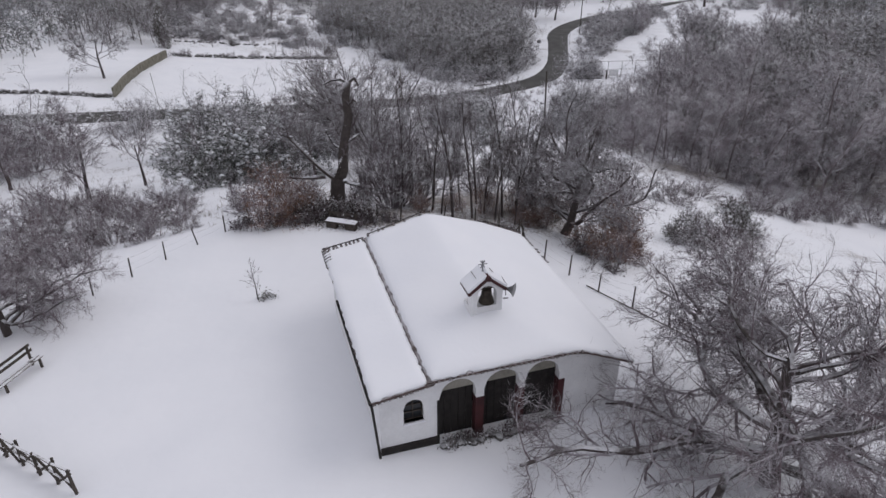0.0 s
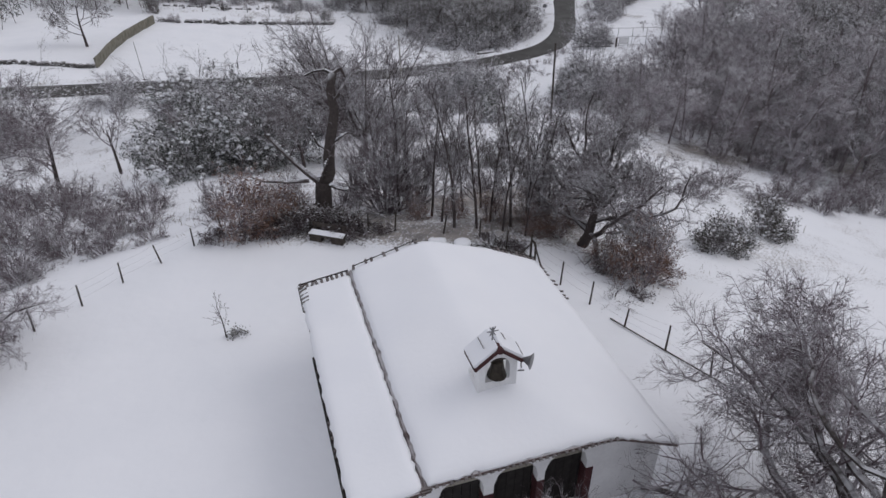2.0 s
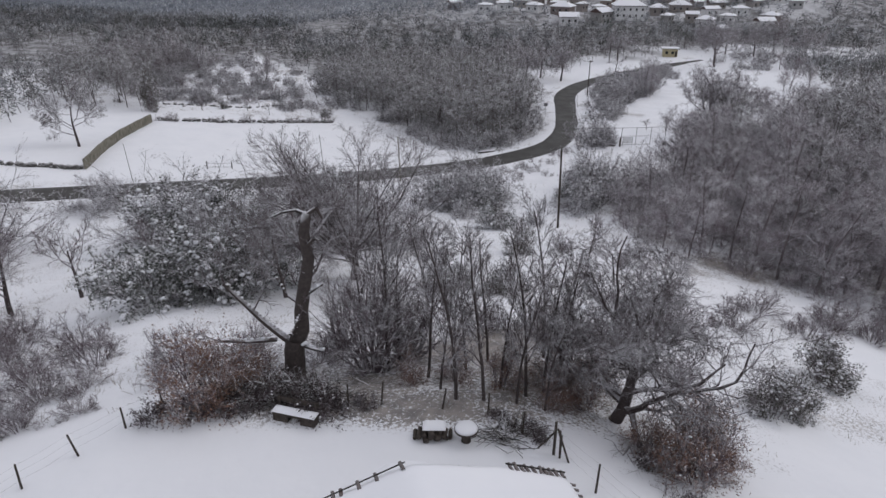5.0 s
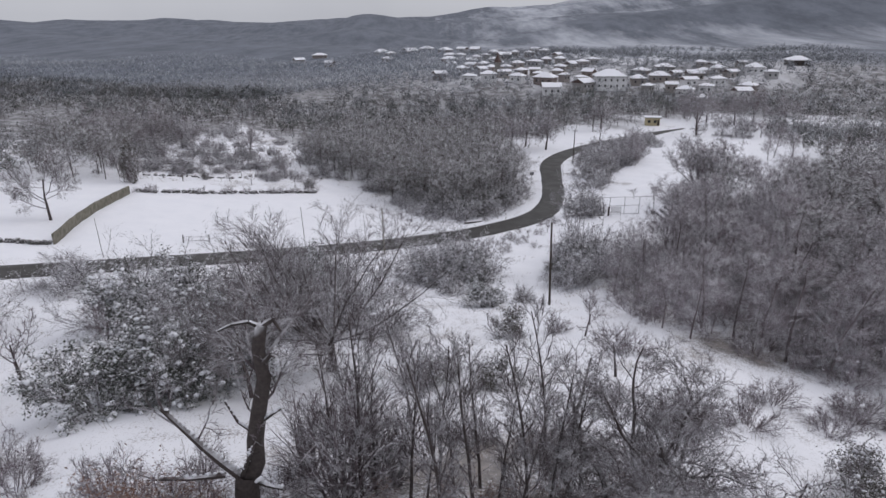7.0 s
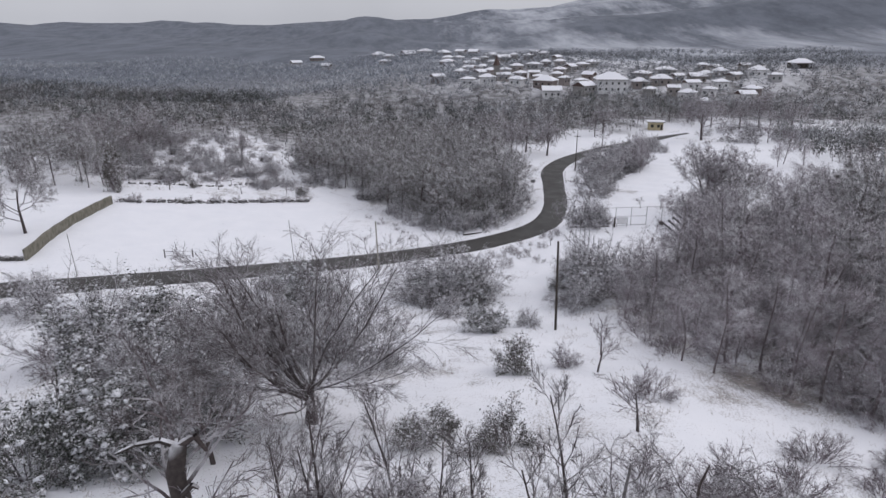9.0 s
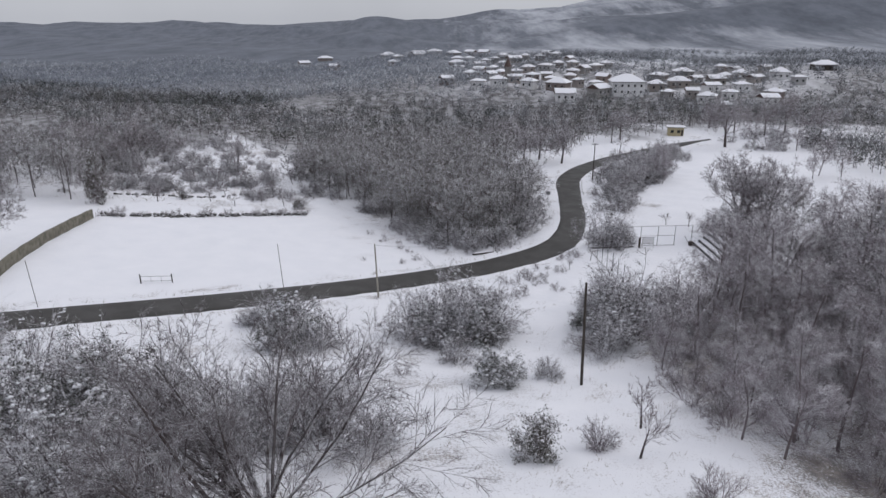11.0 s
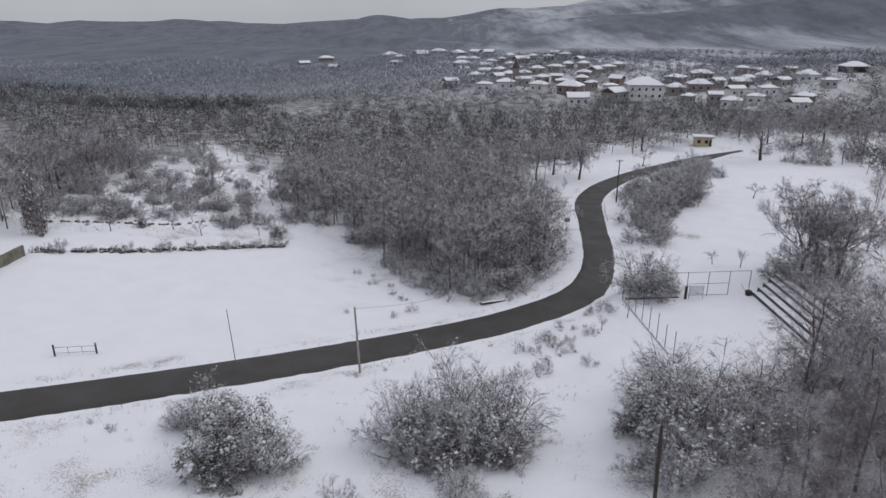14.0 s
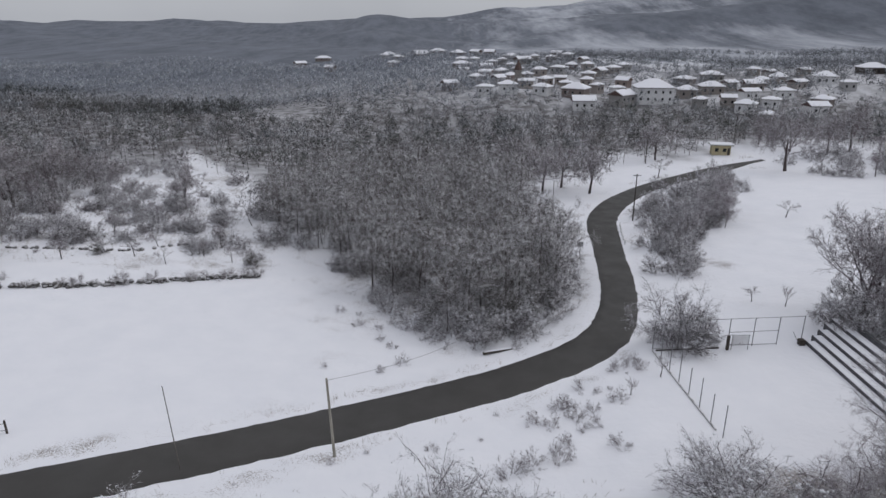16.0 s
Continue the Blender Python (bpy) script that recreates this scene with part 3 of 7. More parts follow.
def leaf_cloud(rng, points, size, flat=0.4):
    """Small folded leaves about the points."""
    p = np.asarray(points, float)
    n = len(p)
    a = rng.normal(size=(n, 3))
    a /= np.linalg.norm(a, axis=1)[:, None]
    b = np.cross(a, rng.normal(size=(n, 3)))
    b /= np.linalg.norm(b, axis=1)[:, None]
    s = size * rng.uniform(0.6, 1.4, (n, 1))
    c = np.cross(a, b) * s * flat * 0.5
    v = np.stack([p - a * s, p + b * s * flat + c, p + a * s, p - b * s * flat + c], 1).reshape(-1, 3)
    i = np.arange(n)[:, None] * 4
    f = np.concatenate([i + [[0, 1, 2]], i + [[0, 2, 3]]])
    return v, f


def rounded_sprays(name, corners, out, mat):
    """Four-cornered sprays as one mesh, shaded as the rounded crown that they make up: out is the way out of the crown at each."""
    n = len(corners)
    face = np.cross(corners[:, 1] - corners[:, 0], corners[:, 2] - corners[:, 0])
    back = (face * out).sum(1) < 0
    corners[back] = corners[back][:, [0, 3, 2, 1]]
    face /= np.linalg.norm(face, axis=1)[:, None] + 1e-9
    face[back] *= -1
    normal = 0.62 * out + 0.38 * face
    normal /= np.linalg.norm(normal, axis=1)[:, None] + 1e-9
    i = np.arange(n)[:, None] * 4
    me = mesh_of(name, corners.reshape(-1, 3).tolist(), np.concatenate([i + [[0, 1, 2]], i + [[0, 2, 3]]]).tolist(), mat, True)
    me.normals_split_custom_set_from_vertices(np.repeat(normal, 4, axis=0).tolist())
    return me


def part_sprays(rng, tips, roots, spray, mat, ob):
    """The finest twigs, as narrow sprays that carry the twigs' outline on."""
    n, size, flat = spray
    tips, roots = np.array(tips), np.array(roots)
    i = rng.integers(0, len(tips), n)
    along = tips[i] - roots[i]
    along /= np.linalg.norm(along, axis=1)[:, None] + 1e-9
    along += rng.normal(size=(n, 3)) * 0.55
    along /= np.linalg.norm(along, axis=1)[:, None]
    p = roots[i] + (tips[i] - roots[i]) * rng.uniform(0.2, 1.2, (n, 1)) + rng.normal(size=(n, 3)) * size * 0.5
    across = np.cross(along, rng.normal(size=(n, 3)))
    across /= np.linalg.norm(across, axis=1)[:, None]
    s = size * rng.uniform(0.5, 1.4, (n, 1))
    corners = np.stack([p - along * s, p + across * s * flat, p + along * s, p - across * s * flat * 0.7], 1)
    low, high = tips.min(0), tips.max(0)
    out = (p - (low * (0.5, 0.5, 0.7) + high * (0.5, 0.5, 0.3))) / (high - low)
    out /= np.linalg.norm(out, axis=1)[:, None] + 1e-9
    tagged(part_of("spray", rounded_sprays("spray", corners, out, mat), ob), kind="stuff")


def snow_lumps(rng, points, size):
    """Flattened irregular lumps of snow."""
    p = np.asarray(points, float)
    n = len(p)
    s = size * rng.uniform(0.4, 1.15, (n, 1)) * np.where(rng.random((n, 1)) < 0.12, 1.8, 1.0)
    dirs = [(1, 0, 0), (0.1, 1, 0), (-1, 0.1, 0), (0, -1, 0), (0, 0, 0.55), (0, 0, -0.25)]
    v = np.stack([p + np.array(d) * s * rng.uniform(0.6, 1.3, (n, 3)) for d in dirs], 1).reshape(-1, 3)
    i = np.arange(n)[:, None] * 6
    f = np.concatenate([i + [t] for t in ([0, 1, 4], [1, 2, 4], [2, 3, 4], [3, 0, 4], [1, 0, 5], [2, 1, 5], [3, 2, 5], [0, 3, 5])])
    return v, f


def snow_heaps(rng, points, size):
    """Rounded uneven cushions of snow that hang over the ends of boughs."""
    bm = bmesh.new()
    bmesh.ops.create_icosphere(bm, subdivisions=1, radius=1.0)
    ball = np.array([q.co[:] for q in bm.verts])
    tri = np.array([[q.index for q in t.verts] for t in bm.faces])
    bm.free()
    vs, fs = [], []
    for i, p in enumerate(np.asarray(points, float)):
        s = size * rng.uniform(0.4, 1.5)
        ph = rng.uniform(0, 6.3, 3)
        k = 1 + 0.42 * np.sin(ball[:, 0] * 3.1 + ph[0]) * np.sin(ball[:, 1] * 2.7 + ph[1]) + 0.18 * np.sin(ball[:, 0] * 7 + ball[:, 1] * 5 + ph[2])
        q = ball * k[:, None] * (s * rng.uniform(0.8, 1.3), s * rng.uniform(0.8, 1.3), s * 0.42)
        q[:, 2] -= 0.35 * (q[:, 0] ** 2 + q[:, 1] ** 2) / s
        a = rng.uniform(0, 6.3)
        vs.append(np.stack([q[:, 0] * math.cos(a) - q[:, 1] * math.sin(a), q[:, 0] * math.sin(a) + q[:, 1] * math.cos(a), q[:, 2]], 1) + p)
        fs.append(tri + i * len(ball))
    return np.concatenate(vs), np.concatenate(fs)


def bush_thing(name, h, w, seed, label, stems=26, leaves=0, leaf_mat=None, leaf_size=0.13, lumps=0, lump_size=0.22, category="bush", group="", twig=None, kids=(9, 5), clumpy=0.0, spray=None, heaps=0):
    """A bush: stems from the ground into an uneven dome of twigs, with leaves or lumps of snow where it holds them."""
    rng = np.random.default_rng(seed)
    out = [[], [], []]
    spec = spec_of((5, 2, 1), kids, (0.45, 0.6), ((25, 60), (25, 60)), (0.12, 0.2, 0.2), (0.06, 0.05, 0.03), (0.12, 0.1), (0.5, 0.5), 0.012)
    lobes = [(rng.uniform(0, 2 * math.pi), rng.uniform(0.75, 1.15)) for _ in range(5)]
    for i in range(stems):
        a = rng.uniform(0, 2 * math.pi)
        e = math.asin(rng.uniform(0.12, 1.0))
        k = rng.uniform(0.74, 1.02) * (1 + 0.16 * sum(math.cos(a - f) * g for f, g in lobes) / 2)
        goal = Vector((math.cos(a) * math.cos(e) * w * k, math.sin(a) * math.cos(e) * w * k, math.sin(e) * h * k))
        root = Vector((goal.x * 0.25, goal.y * 0.25, -0.15))
        grow(rng, root, (goal - root) - Vector((0, 0, 0.1 * h)), (goal - root).length, 0.03 * h / 2.5, 0, spec, out)
    ob = thing(name, Matrix.Identity(4), label, category, group)
    tagged(part_of("crown", crown_mesh("crown", out[0] + out[1], 3, out[2], twig or M_TWIG), ob), kind="stuff")
    if spray:
        part_sprays(rng, [s[1] for s in out[2]], [s[0] for s in out[2]], spray, twig or M_TWIG, ob)
    tips = np.array([s[1] for s in out[2]] + [s[1] for s in out[1]])
    if clumpy:
        c = np.sin(tips[:, 0] * 2.3 + 1) * np.sin(tips[:, 1] * 2.1) * np.sin(tips[:, 2] * 2.6 + 2)
        tips = tips[c > -0.12 * clumpy] if leaves else tips
    if leaves:
        pick = tips[rng.integers(0, len(tips), leaves)] + rng.normal(size=(leaves, 3)) * 0.14
        v, f = leaf_cloud(rng, pick, leaf_size)
        tagged(part_of("foliage", mesh_of("foliage", v.tolist(), f.tolist(), leaf_mat), ob), kind="stuff")
    if lumps:
        high = tips[tips[:, 2] > h * 0.2]
        keep = np.sin(high[:, 0] * 1.9) * np.sin(high[:, 1] * 1.7 + 1) + 0.5 * np.sin(high[:, 2] * 3.1) > -0.1
        high = high[keep]
        pick = high[rng.integers(0, len(high), lumps)] + rng.normal(size=(lumps, 3)) * 0.1
        v, f = snow_lumps(rng, pick, lump_size)
        tagged(part_of("snow", mesh_of("snow", v.tolist(), f.tolist(), M_SNOW, True), ob, "fresh snow caught in the twigs"), kind="stuff")
    if heaps:
        reach = np.sqrt((tips[:, 0] / w) ** 2 + (tips[:, 1] / w) ** 2 + (tips[:, 2] / h) ** 2)
        outer = tips[(reach > np.quantile(reach, 0.45)) & (tips[:, 2] > h * 0.15)]
        v, f = snow_heaps(rng, outer[rng.integers(0, len(outer), heaps)], 0.032 * h)
        tagged(part_of("snow_bank", mesh_of("snow_bank", v.tolist(), f.tolist(), M_SNOW, True), ob, "heaps of snow weighing down the boughs"), kind="stuff")
    return ob


def put(ob, x, y, turn=0.0, size=1.0, tall=1.0):
    """Stands the first of a kind, or a copy of it, on the ground."""
    m = at(x, y, turn, size, 0.05) @ Matrix.Diagonal((1, 1, tall, 1))
    if ob.get("stands"):
        return copy_thing(ob, m)
    ob["stands"] = 1
    ob.matrix_basis = m
    return ob


def inside(x, y, poly):
    hit = False
    for (a, b), (c, d) in zip(poly, poly[1:] + poly[:1]):
        if (b > y) != (d > y) and x < (c - a) * (y - b) / (d - b) + a:
            hit = not hit
    return hit


def scatter(poly, gap, seed, keep=lambda x, y: True):
    """Uneven places inside a plan polygon, about gap apart."""
    rng = np.random.default_rng(seed)
    xs, ys = [p[0] for p in poly], [p[1] for p in poly]
    out = []
    for gx in np.arange(min(xs), max(xs), gap):
        for gy in np.arange(min(ys), max(ys), gap):
            x, y = gx + rng.uniform(-0.5, 0.5) * gap, gy + rng.uniform(-0.5, 0.5) * gap
            if inside(x, y, poly) and keep(x, y):
                out.append((x, y, rng.random()))
    return out


# -- trees near the chapel --
put(tree_thing("spreading_tree", LOW, 4.3, 0.32, 11, "large bare spreading tree with dark trunk beside the chapel", heavy=True, twig=M_TWIG_MAUVE, lean=(-0.02, 0.0, 1), spray=(80000, 0.13, 0.024)), 10.8, 15.4, 20, 1.22, 1.0)
put(tree_thing("spreading_tree", BROAD, 3.4, 0.2, 12, "bare spreading tree with snowy twigs at the terrace edge", heavy=True, twig=M_TWIG_MAUVE, spray=(16000, 0.13, 0.030)), -19.8, 24.4, 60)
put(tree_thing("fan_shaped_tree", FAN, 3.4, 0.48, 13, "large bare tree with many straight limbs fanning upwards", twig=M_TWIG_DARK, heavy=True, spray=(15000, 0.26, 0.018)), -7.4, 62.6, 0, 1.12, 0.80)
put(tree_thing("leaning_tree", BROAD, 4.8, 0.30, 14, "bare leaning tree with snow on its spreading limbs", lean=(0.32, 0.1, 1), heavy=True, twig=M_TWIG_DARK, spray=(9000, 0.14, 0.028)), 7.5, 36.6, 0, 1.05)
put(tree_thing("slender_oak", SPREADING, 6.4, 0.20, 15, "bare slender tree standing below the dead oak", twig=M_TWIG_DARK, spray=(5000, 0.18, 0.022)), -11.5, 55.6, 30, 0.78)
put(tree_thing("hillside_tree", SPREADING, 5.2, 0.2, 16, "bare tree with a few brown leaves still hanging", twig=M_TWIG_MAUVE, spray=(9000, 0.17, 0.035)), -34.6, 59.0, 10, 1.15)
put(tree_thing("hillside_tree", SPREADING, 5.0, 0.2, 17, "bare tree on the snowy hillside", twig=M_TWIG_MAUVE, spray=(9000, 0.17, 0.035)), -50.6, 71.0, 10, 1.15)
put(tree_thing("wall_tree", SPREADING, 7.5, 0.26, 18, "bare tree with upright limbs behind the field wall", twig=M_TWIG_DARK, spray=(8000, 0.2, 0.08)), -68.4, 133.5, 10, 1.05)


def dead_oak():
    """An old broken oak: a stout bole, one tall bent trunk and a long low limb."""
    rng = np.random.default_rng(21)
    ob = thing("dead_oak", at(-6.7, 38.2, 0, 1, 0.1), "old broken oak with snow on its bare stubs", "tree")

    def bole(points, r0, r1):
        pts = [Vector(p) for p in points]
        n = len(pts) - 1
        return [(pts[i], pts[i + 1], r0 + (r1 - r0) * i / n, r0 + (r1 - r0) * (i + 1) / n) for i in range(n)]
    part_of("trunk", tube_mesh("trunk", bole([(0, 0, -0.3), (0.0, 0, 0.5), (0.05, 0, 1.3), (0.1, 0, 2.1), (0.2, 0, 2.6)], 0.5, 0.42), 10, M_DEAD), ob)
    part_of("bent_trunk", hose_mesh("bent_trunk", bole([(0.2, 0, 2.3), (0.5, 0.1, 3.0), (0.55, 0.1, 4.0), (0.78, 0.15, 5.2), (1.05, 0.2, 6.4), (0.95, 0.2, 7.6), (1.15, 0.2, 8.5)], 0.36, 0.20), 9, M_DEAD), ob)
    for pts, r in (([(0.0, 0, 2.4), (-0.7, 0.1, 2.95), (-1.4, 0.2, 3.6), (-2.1, 0.3, 4.35), (-2.8, 0.4, 5.1)], 0.2), ([(-0.6, -0.1, 2.6), (-1.8, -0.3, 2.6), (-3.2, -0.5, 2.75)], 0.12),
                   ([(0.2, 0, 2.4), (0.9, -0.2, 2.2), (1.5, -0.3, 2.1)], 0.13), ([(0.0, -0.1, 2.5), (0.3, -0.3, 3.3), (0.6, -0.4, 4.0)], 0.1),
                   ([(1.15, 0.2, 8.4), (0.75, 0.1, 8.65), (0.2, 0.0, 8.6), (-0.3, 0.0, 8.35)], 0.10), ([(1.1, 0.2, 8.4), (1.55, 0.2, 8.7), (1.75, 0.3, 8.2)], 0.11), ([(1.05, 0.1, 7.0), (1.45, -0.1, 7.5), (1.6, -0.1, 7.4)], 0.10),
                   ([(0.7, 0.1, 4.6), (1.3, 0.0, 5.1), (1.6, 0.0, 5.3)], 0.07), ([(0.6, 0.1, 4.2), (0.0, 0.1, 4.7), (-0.4, 0.1, 5.6)], 0.08)):
        part_of("limb", tube_mesh("limb", bole(pts, r, r * 0.4), 6, M_DEAD), ob)
        if pts[0][2] > 6:
            continue
        lumps = [Vector(p).lerp(Vector(q), t) + Vector((0, 0, r)) for p, q in zip(pts, pts[1:]) for t in (0.1, 0.3, 0.5, 0.7, 0.9)]
        v, f = snow_lumps(rng, lumps, 0.11)
        tagged(part_of("snow_ridge", mesh_of("snow_ridge", v.tolist(), f.tolist(), M_SNOW, True), ob, "snow lying along the limb"), kind="stuff")
    out = [[], [], []]
    s = spec_of((4, 3, 2), (6, 5), (0.5, 0.5), ((30, 60), (30, 60)), (0.15, 0.2, 0.2), (0.05, 0.05, 0), (0.2, 0.1))
    for p, d, L in (((-2.7, 0.4, 5.0), (-0.4, 0, 1), 2.2), ((-3.0, -0.5, 2.75), (-1, 0, 0.2), 1.4), ((1.15, 0.2, 8.5), (0.2, 0, 1), 1.2), ((0.6, -0.4, 3.9), (0.3, 0, 1), 1.0), ((-1.6, 0.25, 3.8), (0.1, 0.2, 1), 2.0), ((0.9, 0.2, 6.6), (-0.6, 0.1, 1), 2.4), ((1.0, 0.2, 5.8), (0.9, 0.1, 0.8), 2.2), ((0.7, 0.15, 4.8), (-0.8, -0.2, 0.9), 2.0), ((1.1, 0.2, 8.2), (0.6, -0.2, 1), 1.6), ((-2.2, 0.3, 4.4), (-0.9, 0.2, 0.6), 2.2), ((1.0, 0.2, 6.2), (-0.5, 0.3, 1), 3.4), ((1.0, 0.2, 7.0), (0.5, 0.2, 1), 3.2), ((0.8, 0.15, 5.2), (0.9, 0.3, 1), 3.0), ((1.1, 0.2, 8.0), (-0.3, -0.1, 1), 2.8), ((1.0, 0.2, 7.6), (0.9, 0.2, 0.8), 2.6)):
        grow(rng, p, d, L, 0.016 + 0.016 * L, 0, s, out)
    tagged(part_of("crown", tube_mesh("crown", sum(out, []), 3, M_TWIG_DARK), ob), kind="stuff")


dead_oak()

# -- the row of thin trees behind the terrace --
slims = [tree_thing("thin_tree", SLIM, 7.6, 0.085, 30 + i, "thin straight bare tree with a few dry leaves", group="thin trees behind the terrace", sides=6, twig=M_TWIG_DARK, spray=(2200, 0.15, 0.026)) for i in range(4)]
FRONT_ROW = [(-0.7, 39.2, 0.95), (0.6, 36.6, 1.05), (1.8, 36.5, 1.0), (3.7, 37.2, 1.05), (2.6, 37.8, 0.85), (-2.6, 39.9, 1.05), (4.6, 38.0, 0.9), (5.3, 38.6, 0.8), (6.2, 39.6, 0.8), (3.2, 36.4, 0.75), (-0.1, 37.6, 0.75), (4.4, 36.2, 0.6)]
BACK_ROWS = [(x, y, 0.85 + 0.25 * q) for x, y, q in scatter([(-5, 40.5), (0, 39.8), (6.5, 39.5), (7.5, 42.5), (1, 46), (-5, 46.5)], 2.7, 33)]
for i, (x, y, k) in enumerate(FRONT_ROW + BACK_ROWS):
    put(slims[i % 4], x, y, i * 67, k)

# -- bushes --
snowy = [bush_thing("snowy_bush", 4.0, 3.2, 50 + i, "dense evergreen bush loaded with heaps of snow", stems=30, leaves=9000, leaf_mat=M_GREEN, leaf_size=0.075, lumps=500, lump_size=0.07, group="snowy bushes", clumpy=1.0, kids=(8, 4), spray=(5000, 0.16, 0.05), twig=M_TWIG_FROST, heaps=210) for i in range(3)]
frosty = [bush_thing("frosted_bush", 4.0, 3.5, 60 + i, "bare bush with snow caught in its twigs", stems=36, lumps=420, lump_size=0.075, group="frosted bushes", kids=(8, 5), spray=(13000, 0.17, 0.040), twig=M_TWIG_FROST) for i in range(3)]
bare = [bush_thing("bare_bush", 2.5, 2.2, 70 + i, "bare twiggy bush in the snow", stems=24, group="bare bushes", kids=(7, 5), lumps=60, lump_size=0.05, spray=(6000, 0.12, 0.036), twig=M_TWIG_MAUVE) for i in range(3)]
brown = [bush_thing("brown_leaved_bush", 3.9, 1.9, 80 + i, "bush holding dead red-brown leaves with snow", stems=18, leaves=3600, leaf_mat=M_BROWN, leaf_size=0.065, lumps=90, lump_size=0.055, group="brown-leaved bushes", kids=(8, 4), spray=(2500, 0.13, 0.03), twig=M_TWIG_MAUVE) for i in range(2)]
dark = [bush_thing("evergreen_shrub", 3.0, 2.0, 85 + i, "dark evergreen shrub dusted with snow", stems=20, leaves=3800, leaf_mat=M_IVY, leaf_size=0.075, lumps=220, lump_size=0.07, group="evergreen shrubs", kids=(8, 4), heaps=70) for i in range(2)]

small = [bush_thing("small_bush", 2.2, 2.0, 130 + i, "small bare bush on the snowy slope", stems=14, group="small bushes", kids=(5, 4), lumps=40, lump_size=0.05, spray=(2600, 0.13, 0.04), twig=M_TWIG) for i in range(3)]
scrub = [bush_thing("scrub_bush", 3.8, 3.4, 140 + i, "bare scrub with snow on its twigs", stems=18, lumps=130, lump_size=0.10, group="scrub", kids=(5, 4), twig=M_TWIG_FROST, spray=(5200, 0.21, 0.048)) for i in range(3)]
undergrowth = bush_thing("tall_thicket", 7.4, 2.3, 145, "tall dense dark thicket of thin stems", stems=30, group="tall thickets", kids=(7, 4), twig=M_TWIG, spray=(6500, 0.19, 0.022), category="thicket")
for x, y, turn, k in ((-3.4, 40.2, 0, 1.0), (-1.7, 41.8, 120, 0.8), (-5.4, 43.5, 240, 0.7)):
    put(undergrowth, x, y, turn, k)

for i, (x, y, k) in enumerate([(-20.6, 54.0, 1.3), (-16.8, 55.6, 1.25), (-20.8, 59.5, 1.2), (-15.2, 60.2, 1.05), (-24.5, 82.5, 1.5), (-29.0, 80.0, 1.3), (6.8, 93.8, 0.75), (-21.0, 79.0, 1.0), (-16.6, 104.4, 1.15), (1.2, 108.6, 0.9), (5.2, 108.8, 0.95), (20.4, 110.6, 0.95)]):
    put(snowy[i % 3], x, y, i * 77, k)
SLOPE_FROSTED = [(-16.0, 106.2, 1.15), (-13.2, 105.6, 1.15), (2.6, 111.0, 1.75), (-1.2, 110.4, 1.35), (6.2, 110.0, 1.4), (4.2, 109.0, 1.1), (0.4, 109.2, 1.1), (24.6, 118.3, 1.2), (21.2, 111.4, 0.9), (23.8, 112.0, 1.0), (26.0, 111.0, 1.0), (-18.5, 66.5, 1.1), (-22.0, 69.0, 1.2),
                 (-10.6, 80.4, 1.25), (-7.4, 79.0, 1.1), (-13.5, 78.0, 1.2), (-47.8, 98.8, 1.25), (-52.7, 79.4, 1.4), (-58.0, 84.0, 1.3), (-62.0, 78.0, 1.2), (-30.5, 83.0, 1.2), (-26.0, 81.0, 1.2), (19.5, 102.5, 1.1), (22.5, 106.0, 1.2), (12.0, 95.0, 0.5), (3.0, 100.5, 0.6), (31.6, 147.8, 0.95), (33.4, 148.4, 0.85), (30.2, 148.0, 0.8), (-20.6, 111.9, 0.62), (-23.0, 112.6, 0.5), (-18.6, 112.4, 0.4)]
for i, (x, y, k) in enumerate(SLOPE_FROSTED):
    put(frosty[i % 3], x, y, i * 53, k)
COURT_SCRUB = [(47.5, 211.0, 1.2), (50.5, 215.5, 1.15), (54.0, 219.5, 1.25), (58.0, 223.0, 1.3), (62.5, 227.0, 1.3), (67.0, 231.0, 1.3), (71.5, 236.0, 1.2), (55.0, 231.0, 0.9), (43.5, 207.0, 0.8), (52.0, 150.5, 1.3), (56.0, 152.0, 1.4), (53.0, 146.5, 1.2), (58.0, 147.0, 1.3), (57.5, 155.0, 1.2), (40.0, 173.5, 0.9), (36.6, 176.0, 0.7), (42.0, 176.5, 0.9)]
SPUR_EDGE = [(-6.0, 163.0, 0.8), (-2.0, 158.6, 0.9), (3.4, 154.6, 1.0), (7.0, 152.6, 1.0), (10.6, 153.6, 1.1), (14.6, 157.0, 1.1), (17.6, 162.0, 1.0), (20.0, 169.0, 1.1), (21.0, 176.0, 1.0), (20.0, 188.0, 0.9), (0.8, 156.2, 0.8), (12.6, 154.8, 0.9), (19.0, 165.4, 0.8), (21.4, 182.0, 0.8)]
for i, (x, y, k) in enumerate(COURT_SCRUB + SPUR_EDGE):
    put(scrub[i % 3], x, y, i * 53, k)
